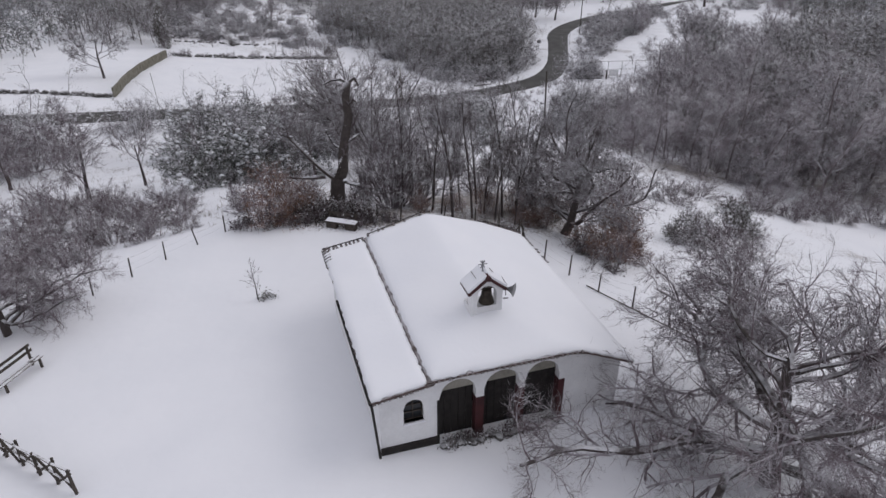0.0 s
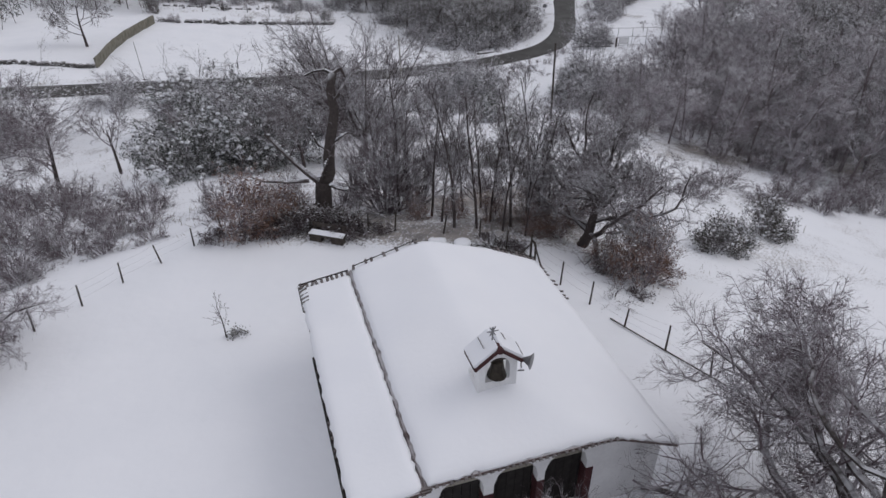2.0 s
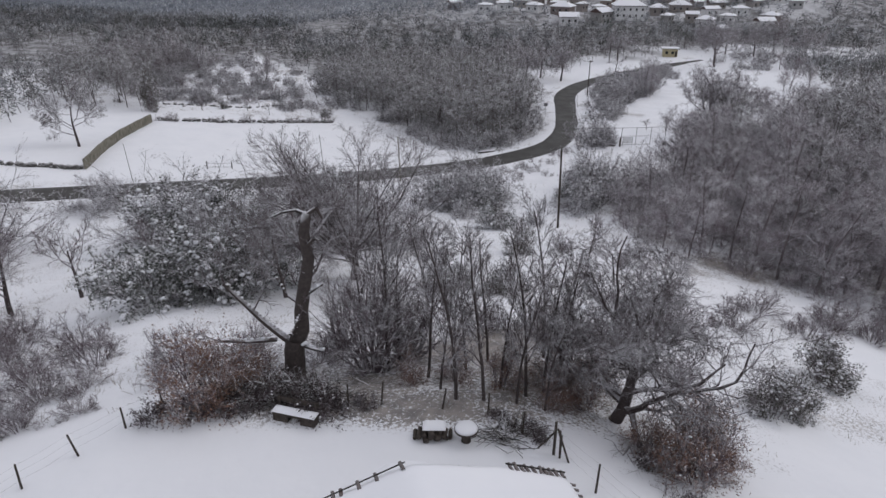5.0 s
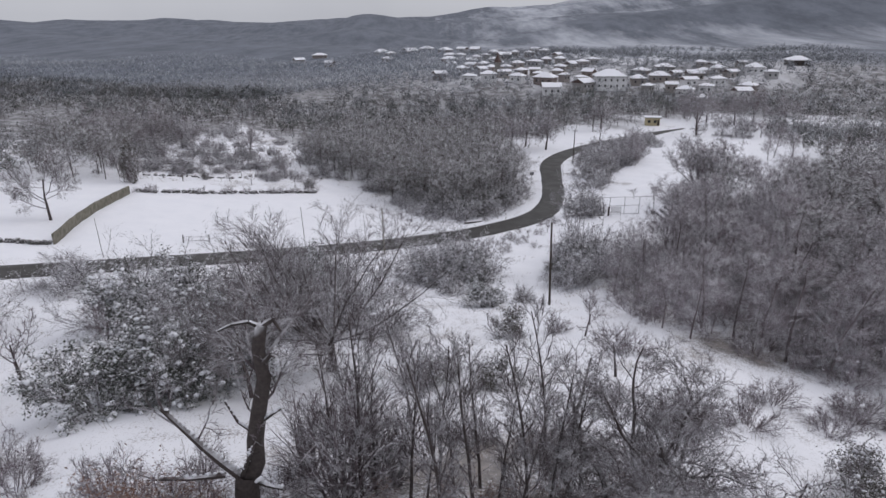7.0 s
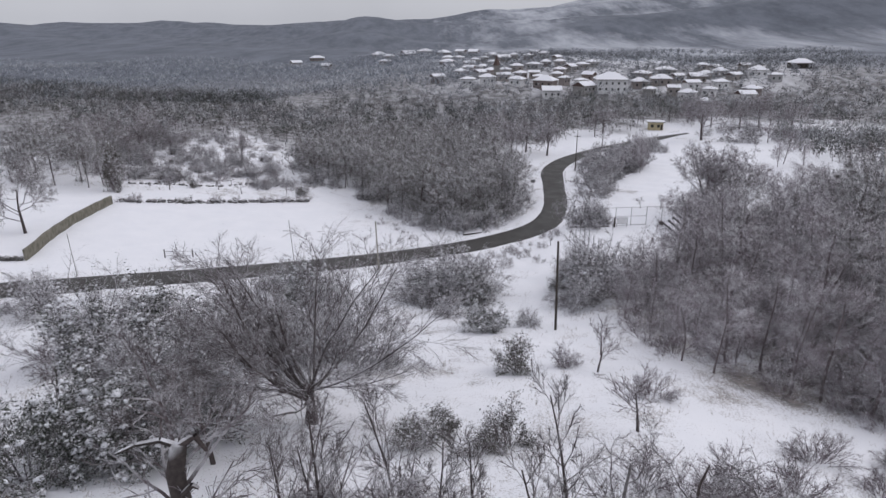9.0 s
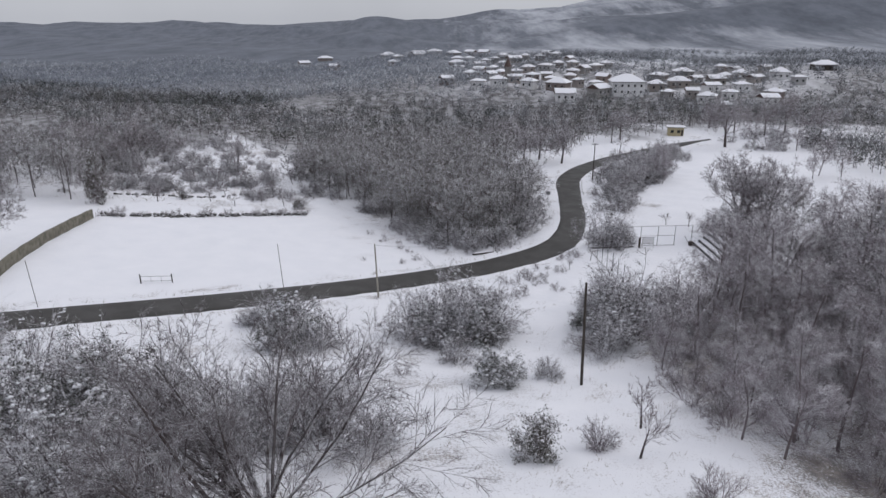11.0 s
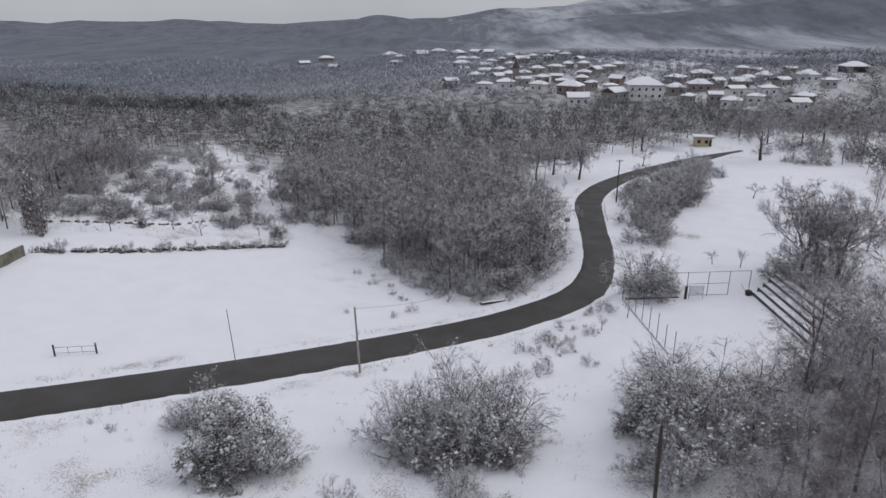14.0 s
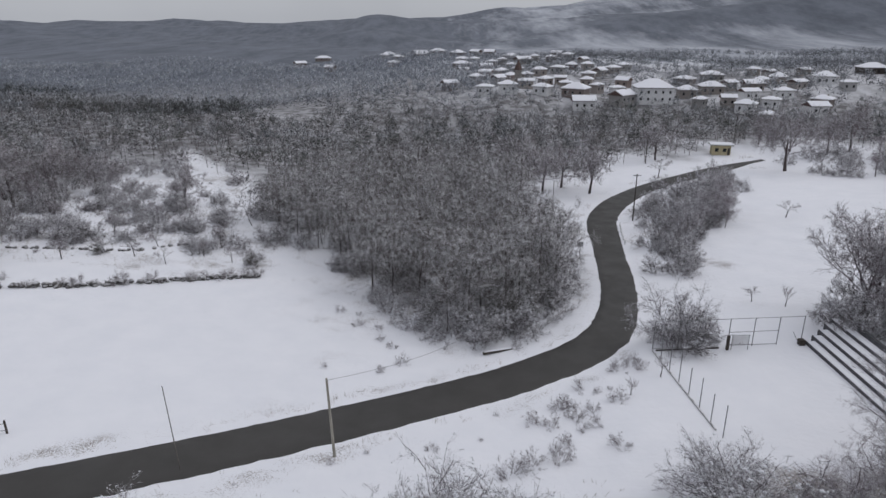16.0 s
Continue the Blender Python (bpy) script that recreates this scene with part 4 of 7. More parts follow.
TERRACE_BUSHES = [(-21.2, 45.4, 0.95), (-20.0, 40.2, 0.9), (-18.4, 42.4, 0.9), (-23.0, 43.2, 1.0), (-25.8, 45.6, 1.1), (-28.0, 50.0, 1.2), (-17.0, 38.6, 0.6), (-22.4, 38.4, 0.9), (-25.6, 40.6, 1.1), (-15.4, 37.4, 0.5), (-13.8, 37.8, 0.6), (-24.0, 35.0, 0.9), (-27.5, 37.0, 1.0), (-21.0, 34.0, 0.6),
                  (-26.4, 33.0, 1.1), (-23.6, 31.0, 1.0), (-29.0, 34.0, 1.2), (13.2, 25.6, 0.8), (15.4, 24.6, 0.9), (12.0, 23.2, 0.7), (-20.5, 36.4, 0.9), (-22.6, 34.8, 1.0), (-18.6, 35.4, 0.7), (-26.0, 36.4, 1.1), (-28.6, 41.0, 1.3), (-31.0, 46.0, 1.4), (-33.5, 50.5, 1.4), (-30.5, 52.5, 1.2), (-36.5, 54.0, 1.5), (-6.5, 41.5, 0.8), (-12.6, 40.6, 1.1), (-10.4, 41.5, 1.0)]
SLOPE_BUSHES = [(18.0, 67.5, 1.1), (13.5, 50.0, 1.2), (16.5, 52.0, 1.3), (11.5, 53.0, 1.0), (10.0, 44.5, 1.0), (12.5, 42.0, 1.0), (20.0, 54.5, 1.2), (33.2, 60.5, 1.2), (37.0, 61.0, 1.3), (41.0, 60.5, 1.2), (45.5, 63.0, 1.3), (12.6, 77.0, 0.9), (28.0, 56.5, 1.0), (30.5, 59.0, 1.2), (35.0, 58.5, 1.1), (39.0, 63.5, 1.4), (26.0, 60.5, 1.1), (43.0, 66.0, 1.4)]
for i, (x, y, k) in enumerate(TERRACE_BUSHES + SLOPE_BUSHES):
    put(bare[i % 3], x + 0.8 * math.sin(i * 2.7), y + 0.8 * math.cos(i * 3.1), i * 41, k)
for i, (x, y, q) in enumerate(scatter([(-82, 180), (-62, 181), (-44, 187), (-33, 183), (-36, 198), (-48, 222), (-70, 228), (-82, 205)], 7.0, 46)):
    put(frosty[i % 3], x, y, q * 360, 0.35 + 0.45 * q)
for i, (x, y, q) in enumerate(scatter([(41, 184), (47, 190), (54, 197), (61, 206), (58, 214), (47, 206), (41, 192)], 4.6, 47)):
    put(frosty[i % 3], x, y, q * 360, 0.55 + 0.6 * q)
ROAD_BUSHES = [(-6.5, 99.7, 1.0), (-3.0, 97.0, 0.8), (8.6, 122.5, 0.9), (12.0, 126.0, 0.85), (16.4, 131.5, 0.9), (18.0, 127.5, 0.7), (10.4, 124.0, 0.7), (13.6, 128.4, 0.7), (24.0, 141.0, 0.7), (-12.3, 163.5, 0.5), (-10.8, 161.0, 0.45), (-9.0, 158.6, 0.6), (-7.4, 156.4, 0.45), (-5.7, 154.0, 0.6), (-4.4, 150.6, 0.5), (-3.2, 147.4, 0.6), (-11.5, 144.1, 0.4), (-6.2, 145.0, 0.5)]
FIELD_BUSHES = [(-62.0, 164.0, 0.7), (-55.0, 166.0, 0.6), (-47.0, 169.0, 0.7), (-38.0, 173.0, 0.7), (-33.0, 175.0, 0.8), (-28.0, 177.5, 0.9), (-65.0, 182.0, 0.8), (-57.0, 184.5, 0.7), (-46.0, 188.0, 0.8), (-30.0, 184.0, 0.9), (-70.0, 202.0, 1.0), (-62.0, 198.0, 0.8), (-44.0, 205.0, 0.9), (-78.0, 184.0, 1.0), (-84.0, 196.0, 1.1)]
for i, (x, y, k) in enumerate(ROAD_BUSHES + FIELD_BUSHES):
    put(small[i % 3], x + 0.8 * math.sin(i * 2.7), y + 0.8 * math.cos(i * 3.1), i * 41, k)
for i, (x, y, k) in enumerate([(-10.2, 36.4, 1.0), (-9.2, 37.4, 0.8), (9.9, 32.6, 0.95), (10.9, 33.8, 0.8), (10.4, 35.2, 0.75), (8.4, 34.4, 0.7), (6.4, 37.2, 0.6), (4.8, 36.6, 0.55), (2.6, 38.2, 0.6), (0.6, 39.0, 0.6), (5.4, 39.0, 0.65), (-1.4, 38.4, 0.5), (7.4, 40.0, 0.6), (-8.2, 38.6, 0.7)]):
    put(brown[i % 2], x, y, i * 97, k)
for i, (x, y, k) in enumerate([(16.9, 40.6, 0.85), (18.4, 41.6, 0.7), (23.2, 47.2, 1.2), (5.3, 58.2, 1.2), (8.1, 75.7, 1.2), (3.4, 56.6, 0.9), (-0.6, 57.6, 0.9), (24.6, 48.0, 0.9), (1.2, 60.0, 0.8), (9.6, 155.6, 1.3), (13.4, 157.6, 1.5), (5.4, 157.4, 1.2), (16.8, 164.0, 1.4), (0.4, 161.0, 1.2), (11.0, 161.5, 1.6), (19.4, 173.0, 1.3), (-30.5, 180.5, 0.9), (-56.0, 180.0, 1.0)]):
    put(dark[i % 2], x, y, i * 113, k)
tall_dark = copy_thing(dark[0], at(-70.0, 170.0, 0, 1.35) @ Matrix.Diagonal((0.9, 0.9, 3.0, 1)))
tagged(tall_dark, "tall dark ivy-clad tree by the field wall", "tree")

for i, (x, y, q) in enumerate(scatter([(-9, 40.5), (-5, 40), (3, 39.5), (8, 39.5), (12, 44), (8, 50), (-8, 52)], 6.2, 27, lambda x, y: x < 4 or y > 44)):
    put(bare[i % 3], x, y, q * 360, 0.7 + 0.7 * q)
for i, (x, y, q) in enumerate(scatter([(-82, 178), (-62, 178), (-40, 184), (-30, 180), (-36, 204), (-50, 232), (-80, 234)], 5.4, 28, lambda x, y: math.sin(x * 0.21) * math.sin(y * 0.27) > -0.45)):
    put(small[i % 3], x, y, q * 360, 0.4 + 0.9 * q * q)
for i, (x, y, q) in enumerate(scatter([(39, 172), (43, 176), (49, 188), (59, 198), (66, 212), (82, 246), (73, 242), (54, 226), (46, 214), (40, 196)], 3.0, 29, lambda x, y: math.sin(x * 0.55 + 0.6) * math.sin(y * 0.33 + 1.2) + 0.35 * math.sin(x * 1.1 - y * 0.7) > -0.15 and abs(x - 45 - 0.5 * (y - 205)) > 1.2)):
    put(scrub[i % 3], x, y, q * 360, (0.45 + 0.5 * q) * (1 - 0.25 * float(sstep(210, 230, y))))

for i, (x, y, q) in enumerate(scatter([(-84, 178), (-62, 179), (-42, 184), (-30, 181), (-32, 188), (-44, 196), (-54, 206), (-70, 204), (-84, 200)], 4.6, 41, lambda x, y: math.sin(x * 0.17 + 1) * math.sin(y * 0.31) + 0.3 * math.sin(x * 0.6) > 0.12)):
    put(scrub[i % 3], x, y, q * 360, 0.3 + 0.5 * q)
for i, (x, y, q) in enumerate(scatter([(-66, 159.5), (-52, 163), (-40, 169), (-28, 174.5), (-27, 178), (-40, 173), (-52, 167.5), (-66, 163)], 2.4, 42)):
    put(small[i % 3], x, y, q * 360, 0.35 + 0.6 * q)
EAST_EDGE = [(101.0, 245.0, 0.9), (104.5, 242.0, 1.0), (111.0, 250.0, 0.9), (107.0, 240.0, 0.8), (117.5, 243.0, 1.0), (122.0, 251.0, 1.1), (114.0, 256.0, 1.2), (126.0, 258.0, 1.3), (108.0, 262.0, 1.2), (118.0, 266.0, 1.3), (98.0, 258.0, 0.8), (132.0, 252.0, 1.2)]
for i, (x, y, k) in enumerate(EAST_EDGE):
    put(scrub[i % 3], x, y, i * 91, k)
for i, (x, y, q) in enumerate(scatter([(-31, 193), (-16, 181), (-8, 170), (0, 172), (-12, 190), (-24, 210), (-38, 236), (-48, 238), (-38, 212)], 5.0, 43)):
    put(scrub[i % 3], x, y, q * 360, 0.45 + 0.5 * q)
for i, (x, y, q) in enumerate(scatter([(16, 129), (23, 137), (25.5, 143), (24, 146), (17, 139), (9, 133), (10, 127)], 3.0, 44)):
    put(small[i % 3], x, y, q * 360, 0.3 + 0.6 * q)

for i, (x, y, q) in enumerate(scatter([(-92, 205), (-84, 200), (-76, 208), (-72, 226), (-60, 238), (-46, 228), (-40, 214), (-34, 222), (-48, 246), (-70, 256), (-92, 240)], 7.5, 45)):
    put(scrub[i % 3], x, y, q * 360, 0.5 + 0.7 * q)

verge_rng = np.random.default_rng(48)
for i, (x, y) in enumerate(LINE[70:250:5]):
    x, y = x + verge_rng.uniform(1.0, 4.5), y - verge_rng.uniform(4.5, 9.0)
    if to_road(x, y)[0][0] > 4.4 and not (24 < x < 48 and y > 124):
        put(small[i % 3], x, y, i * 67, verge_rng.uniform(0.18, 0.45))

# -- small open-grown trees --
orchard = [tree_thing("small_bare_tree", ORCHARD, 2.2, 0.09, 90 + i, "small bare tree standing in the snow", group="small bare trees", sides=6) for i in range(3)]
for i, (x, y, k) in enumerate([(15.0, 75.2, 1.25), (16.9, 81.0, 1.35), (70.1, 201.2, 1.3), (45.6, 160.6, 0.7), (49.0, 158.0, 0.7), (-46.0, 196.0, 1.1), (-58.0, 190.0, 1.0), (-38.0, 188.0, 1.0), (-66.0, 186.0, 0.9), (-50.0, 180.0, 0.9), (-72.0, 196.0, 1.0),
                               (-44.0, 178.0, 0.8), (-34.0, 181.0, 0.8), (-60.0, 176.0, 0.9), (-54.0, 200.0, 0.9), (-80.0, 190.0, 1.1), (-29.5, 60.5, 1.6), (-26.0, 66.0, 1.5), (13.6, 60.0, 1.2), (-39.5, 183.0, 0.7), (-48.5, 186.0, 0.7), (26.0, 139.0, 0.6), (22.0, 136.0, 0.5), (58.0, 244.0, 1.5)]):
    put(orchard[i % 3], x, y, i * 71, k)

# -- taller woodland trees, single things where they can be told apart --
woods = [tree_thing("woodland_tree", WOOD, 9.0, 0.14, 100 + i, "tall bare woodland tree with a dense grey crown", bark=M_BARK_PALE, twig=M_TWIG_FAR, group="woodland trees", sides=6, spray=(6500, 0.24, 0.028)) for i in range(5)]

copses = [tree_thing("copse_tree", COPSE, 8.0, 0.09, 110 + i, "bare brown copse tree with a rounded crown", bark=M_BARK, twig=M_TWIG_COPSE, group="copse trees", sides=5, spray=(3600, 0.27, 0.042)) for i in range(4)]


RIGHT_WOOD = [(23, 114), (23.5, 103), (23, 92), (22.5, 80), (23, 74), (28, 73), (33, 72), (37, 66), (46, 68), (62, 62), (86, 64), (92, 118), (60, 124), (50, 126), (30, 116)]
SPUR_WOOD = [(-28, 191), (-15, 180), (-8, 167), (-3, 161), (3, 155.5), (8, 153), (14, 157), (19, 166), (21.5, 179), (18.5, 202), (18, 225), (21, 240), (0, 246), (-26, 232), (-34, 206)]
for i, (x, y, q) in enumerate(scatter(RIGHT_WOOD, 4.2, 7, lambda x, y: x < 0.72 * y + 6)):
    brown_one = x > 46 and q > 0.6
    put(copses[i % 4] if brown_one else woods[i % 5], x, y, q * 360, (0.72 if brown_one else 1.0) * float(np.interp(x, [23, 27, 31, 40, 52, 60], [0.66, 0.8, 1.08, 1.45, 1.7, 1.8])) * (1 - 0.25 * float(sstep(98, 110, y) * (1 - sstep(30, 38, x)))) * (0.85 + 0.3 * q))
for i, (x, y, q) in enumerate(scatter(SPUR_WOOD, 4.6, 8)):
    put(copses[i % 4], x, y, q * 360, 0.85 + 0.35 * q)
for i, (x, y, k) in enumerate([(-77.0, 173.0, 1.15), (-81.0, 178.0, 1.2), (-85.0, 174.0, 1.2), (-89.0, 181.0, 1.25), (-74.5, 178.5, 1.0), (-93.0, 176.0, 1.2), (-84.0, 186.0, 1.2), (-96.0, 186.0, 1.3), (-78.0, 190.0, 1.0)]):
    put(copses[i % 4], x, y, i * 61, k)
thickets = [bush_thing("thicket", 3.0, 2.6, 120 + i, "dense bare thicket at the wood's edge", stems=16, group="thickets", kids=(5, 5), twig=M_TWIG_FAR, spray=(4200, 0.19, 0.032), lumps=60, lump_size=0.06) for i in range(3)]
for i, (x, y, q) in enumerate(scatter(SPUR_WOOD, 6.0, 18, lambda x, y: y < 185)):
    put(scrub[i % 3], x, y, q * 360, 0.7 + 0.4 * q)
for i, (x, y, q) in enumerate(scatter(RIGHT_WOOD, 5.4, 17, lambda x, y: x < 62 and x < 0.72 * y + 4)):
    put(thickets[i % 3], x, y, q * 360, 0.9 + 0.5 * q)
for i, (x, y, k) in enumerate([(88.0, 187.0, 1.1), (91.0, 190.0, 1.2), (94.0, 186.0, 1.0), (112.0, 240.0, 1.1), (70.0, 160.0, 1.1), (74.0, 152.0, 1.2), (66.0, 142.0, 1.2), (62.0, 134.0, 1.2), (70.0, 128.0, 1.3), (-69.5, 172.0, 1.0), (-72.0, 174.0, 0.95), (-75.0, 176.0, 1.0), (53.0, 199.0, 0.95), (56.0, 201.5, 1.05), (59.5, 205.0, 1.05), (56.5, 197.0, 0.85), (61.0, 209.0, 0.9), (50.0, 195.0, 0.75), (46.5, 190.0, 0.65), (58.5, 201.0, 0.9), (43.5, 186.0, 0.55), (48.5, 199.0, 0.65), (44.5, 194.0, 0.6), (-80.0, 203.0, 1.0), (-85.0, 200.0, 1.1), (-77.5, 206.5, 0.9), (-89.0, 196.0, 1.1)]):
    put(woods[i % 5], x, y, i * 59, k)

# -- rounded trees beside the road and the court --
rounded = [tree_thing("round_crowned_tree", ROUND, 4.6, 0.24, 150 + i, "bare broad tree with a rounded twiggy crown", bark=M_BARK, twig=M_TWIG, group="round-crowned trees", sides=7, spray=(9000, 0.24, 0.032)) for i in range(3)]
for i, (x, y, k) in enumerate([(26.2, 231.2, 1.45), (37.2, 229.4, 1.5), (31.6, 236.5, 1.4), (21.5, 237.0, 1.3), (93.5, 249.0, 1.35), (131.0, 262.0, 1.1), (115.0, 268.0, 1.0), (124.0, 272.0, 1.2), (106.0, 272.0, 0.9), (-52.4, 210.2, 0.85), (54.5, 151.0, 1.15), (57.5, 153.0, 1.3), (60.0, 150.5, 1.15), (64.0, 266.0, 0.9), (101.0, 282.0, 0.9), (-84.0, 203.0, 1.1), (-79.0, 208.0, 1.0), (-89.0, 208.0, 1.2), (-82.0, 215.0, 1.1), (-91.0, 199.0, 1.1), (-74.0, 216.0, 0.9)]):
    put(rounded[i % 3], x, y, i * 83, k)


# -- woods too many to count --
LOWER_VILLAGE = [(33, 440, 7.0, 3.7), (24, 426, 6.5, 3.7), (35, 410, 6.5, 3.7), (57, 465, 8.8, 3.7), (62, 423, 6.5, 3.7), (61, 400, 6.5, 3.7), (52, 408, 6.5, 3.7), (28, 398, 6.5, 3.8), (18, 406, 6.5, 3.8), (30, 368, 8.4, 3.8), (40, 387, 7.5, 3.7), (45, 368, 8.0, 3.7),
                 (59, 366, 11.3, 3.7), (60, 353, 10.0, 3.7), (72, 383, 6.5, 3.7), (80, 379, 6.5, 3.7), (77, 358, 9.8, 3.7), (91, 362, 14.8, 6.1), (107, 367, 7.9, 3.6)]
UPPER_VILLAGE = [(-26, 899, 17.0, 3.6), (-5, 972, 20.0, 3.6), (18, 838, 14.5, 3.6), (36, 793, 12.5, 3.6), (27, 628, 7.9, 3.7), (16, 586, 13.8, 3.7), (29, 506, 8.2, 3.7), (56, 622, 12.2, 3.7), (44, 564, 7.0, 3.7), (57, 551, 11.4, 3.7), (46, 511, 7.7, 3.7), (77, 554, 6.9, 3.6),
                 (92, 621, 8.8, 3.6), (90, 560, 7.0, 3.6), (82, 502, 7.6, 3.6), (94, 527, 6.5, 3.6), (83, 455, 8.0, 3.6), (75, 421, 6.5, 3.7), (94, 422, 7.4, 3.6), (36, 549, 6.5, 3.7), (68, 570, 6.5, 3.7), (14, 482, 6.5, 3.7), (45, 472, 6.5, 3.7)]
EAST_VILLAGE = [(121, 376, 10.8, 3.5), (131, 360, 8.0, 3.5), (151, 393, 6.5, 3.4), (161, 398, 8.5, 3.4), (182, 416, 6.5, 3.3), (125, 348, 8.6, 3.5), (129, 336, 6.5, 3.5), (151, 343, 8.3, 3.4), (210, 407, 13.1, 3.2), (-39, 703, 10.0, 3.7), (-91, 639, 9.1, 3.6), (146, 361, 7.6, 3.4),
                (108, 353, 6.5, 3.6), (133, 386, 6.5, 3.5), (175, 365, 6.5, 3.2), (46, 435, 6.5, 3.7), (52, 820, 12.3, 3.6), (71, 482, 10.2, 3.6), (91, 497, 7.7, 3.6), (93, 472, 8.0, 3.6), (126, 425, 10.6, 3.5), (143, 433, 12.2, 3.5), (141, 380, 9.3, 3.4),
                (137, 352, 7.1, 3.4), (157, 350, 8.2, 3.4), (168, 423, 7.7, 3.3), (166, 436, 6.5, 3.3), (174, 382, 9.3, 3.3), (159, 376, 7.7, 3.3), (20, 366, 7.3, 3.7), (18, 648, 12.3, 3.6), (5, 387, 6.8, 3.7), (103, 482, 8.8, 3.6), (113, 496, 8.4, 3.6), (120, 354, 6.2, 3.5),
                (-56, 806, 15.7, 3.6), (-133, 848, 16.6, 3.6), (-148, 794, 13.1, 3.6), (-40, 658, 9.7, 3.6)]
RIDGE = ([-330, -204, -140, -82, -41, -4, 40], [520, 440, 390, 336, 328, 324, 315])
VILLAGE_EDGE = ([20, 34, 50, 100, 140, 330], [246, 244, 258, 280, 276, 268])


def far_wood():
    """Bare crowns as rounded clouds of fine twig sprays; evergreens along the ridge, more snow and a painted blue haze
    beyond it.
    """
    rng = np.random.default_rng(5)
    groups = []
    wood = tagged(new("woodland", bpy.data.meshes.new("woodland")), "bare grey winter woods covering the valley and far slopes", "woods", kind="stuff")

    def fill(x0, x1, y0, y1, gap, keep):
        nx, ny = int((x1 - x0) / gap), int((y1 - y0) / gap)
        x = x0 + (np.arange(nx)[:, None] + rng.random((nx, ny))) * gap
        y = y0 + (np.arange(ny)[None, :] + rng.random((nx, ny))) * gap
        x, y = x.ravel(), y.ravel()
        k = keep(x, y) & (np.abs(x) < y * 0.62 + 30)
        groups.append(np.stack([x[k], y[k]], 1))

    def left(x, y):
        edge = np.interp(x, [-110, -86, -80, -75, -68, -47, -36, -30], [196, 200, 226, 240, 250, 232, 200, 192]) + 5 * np.sin(x * 0.4)
        gap = np.sin(x / 23 + 1) * np.sin(y / 31) > 0.80
        edge = np.where(x > -30, 243, edge)
        thin = np.sin(x / 5.3 + 1) * np.sin(y / 6.1) + 0.6 * np.sin(x / 11 - y / 8)
        return (y > edge - 6) & ~gap & (thin > 0.9 - (y - edge + 6) / 22)

    def clear(x, y, a, b, r):
        return np.hypot((x - a) / 1.5, y - b) > r

    fill(-300, 26, 195, 420, 4.7, left)
    fill(-440, 20, 420, 760, 6.4, lambda x, y: np.sin(x / 31 + 1) * np.sin(y / 41) < 0.80)
    fill(20, 250, 244, 350, 4.7, lambda x, y: (np.hypot(x - 84, y - 266) > 9) & (to_road(x, y)[0] > 6) & clear(x, y, 48, 343, 7) & clear(x, y, 152, 345, 9) & (np.sin(x / 17) * np.sin(y / 13) < 0.8) & (y > np.interp(x, *VILLAGE_EDGE)))
    fill(-60, 330, 346, 700, 5.6, lambda x, y: (np.sin(x / 29 + 2) * np.sin(y / 37) < 0.45) & (np.sin(x / 9 + 1) * np.sin(y / 17) < 0.62) & (x > 20 - 0.2 * (y - 345)))
    fill(86, 200, 95, 250, 4.4, lambda x, y: (np.sin(x / 13) * np.sin(y / 17) < 0.45) & (x > 92 + 0.1 * (y - 90)) & (to_road(x, y)[0] > 9))
    fill(-130, -72, 118, 205, 4.6, lambda x, y: (x < -88 - 0.15 * (y - 130)) | (y > 190) & (x < -84))
    p = np.concatenate(groups)
    homes = np.array(LOWER_VILLAGE + UPPER_VILLAGE + EAST_VILLAGE)
    gap = np.hypot(p[:, None, 0] - homes[None, :, 0], p[:, None, 1] - homes[None, :, 1]) - homes[None, :, 2] * 0.5
    p = p[(gap > 1.0).all(1)]
    z = height(p[:, 0], p[:, 1])
    d = np.hypot(p[:, 0], p[:, 1] - 40)
    h = rng.uniform(5.0, 9.0, len(p)) * np.where((p[:, 0] > 0) & (p[:, 1] > 345), 0.85, 1.0)
    wide = h * rng.uniform(0.30, 0.44, len(p))
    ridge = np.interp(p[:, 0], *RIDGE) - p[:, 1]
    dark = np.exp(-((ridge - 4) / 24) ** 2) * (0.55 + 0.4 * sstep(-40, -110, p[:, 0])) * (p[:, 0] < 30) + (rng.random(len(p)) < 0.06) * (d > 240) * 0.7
    # amount of painted haze and extra snow on crowns beyond the ridge
    haze_frost = np.clip(sstep(10, 60, -ridge) * 0.9 * (1 - 0.6 * sstep(0, 60, p[:, 0])), 0, 1)
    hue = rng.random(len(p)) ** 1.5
    centre, spread, tall, size, tone, haze_rime, shade, stems = [], [], [], [], [], [], [], []
    for near, n in ((True, 110), (False, 36)):
        i = np.flatnonzero((d < 310) == near)
        j = np.repeat(i, n)
        centre.append(np.stack([p[j, 0], p[j, 1], z[j]], 1))
        spread.append(wide[j])
        tall.append(h[j])
        size.append(np.full(len(j), 0.50) if near else np.full(len(j), 0.80))
        tone.append(dark[j])
        haze_rime.append(haze_frost[j])
        shade.append(hue[j])
        if near:
            for q in i:
                b = np.array((p[q, 0], p[q, 1], z[q] - 0.2))
                lean = rng.normal(size=2) * 0.08 * h[q]
                stems.append((b, b + (lean[0], lean[1], h[q] * 0.75), 0.10))
    centre, spread, tall, size = np.concatenate(centre), np.concatenate(spread), np.concatenate(tall), np.concatenate(size)[:, None]
    n = len(centre)
    u = rng.normal(size=(n, 3))
    u /= np.linalg.norm(u, axis=1)[:, None]
    r = rng.uniform(0.45, 1.0, n)
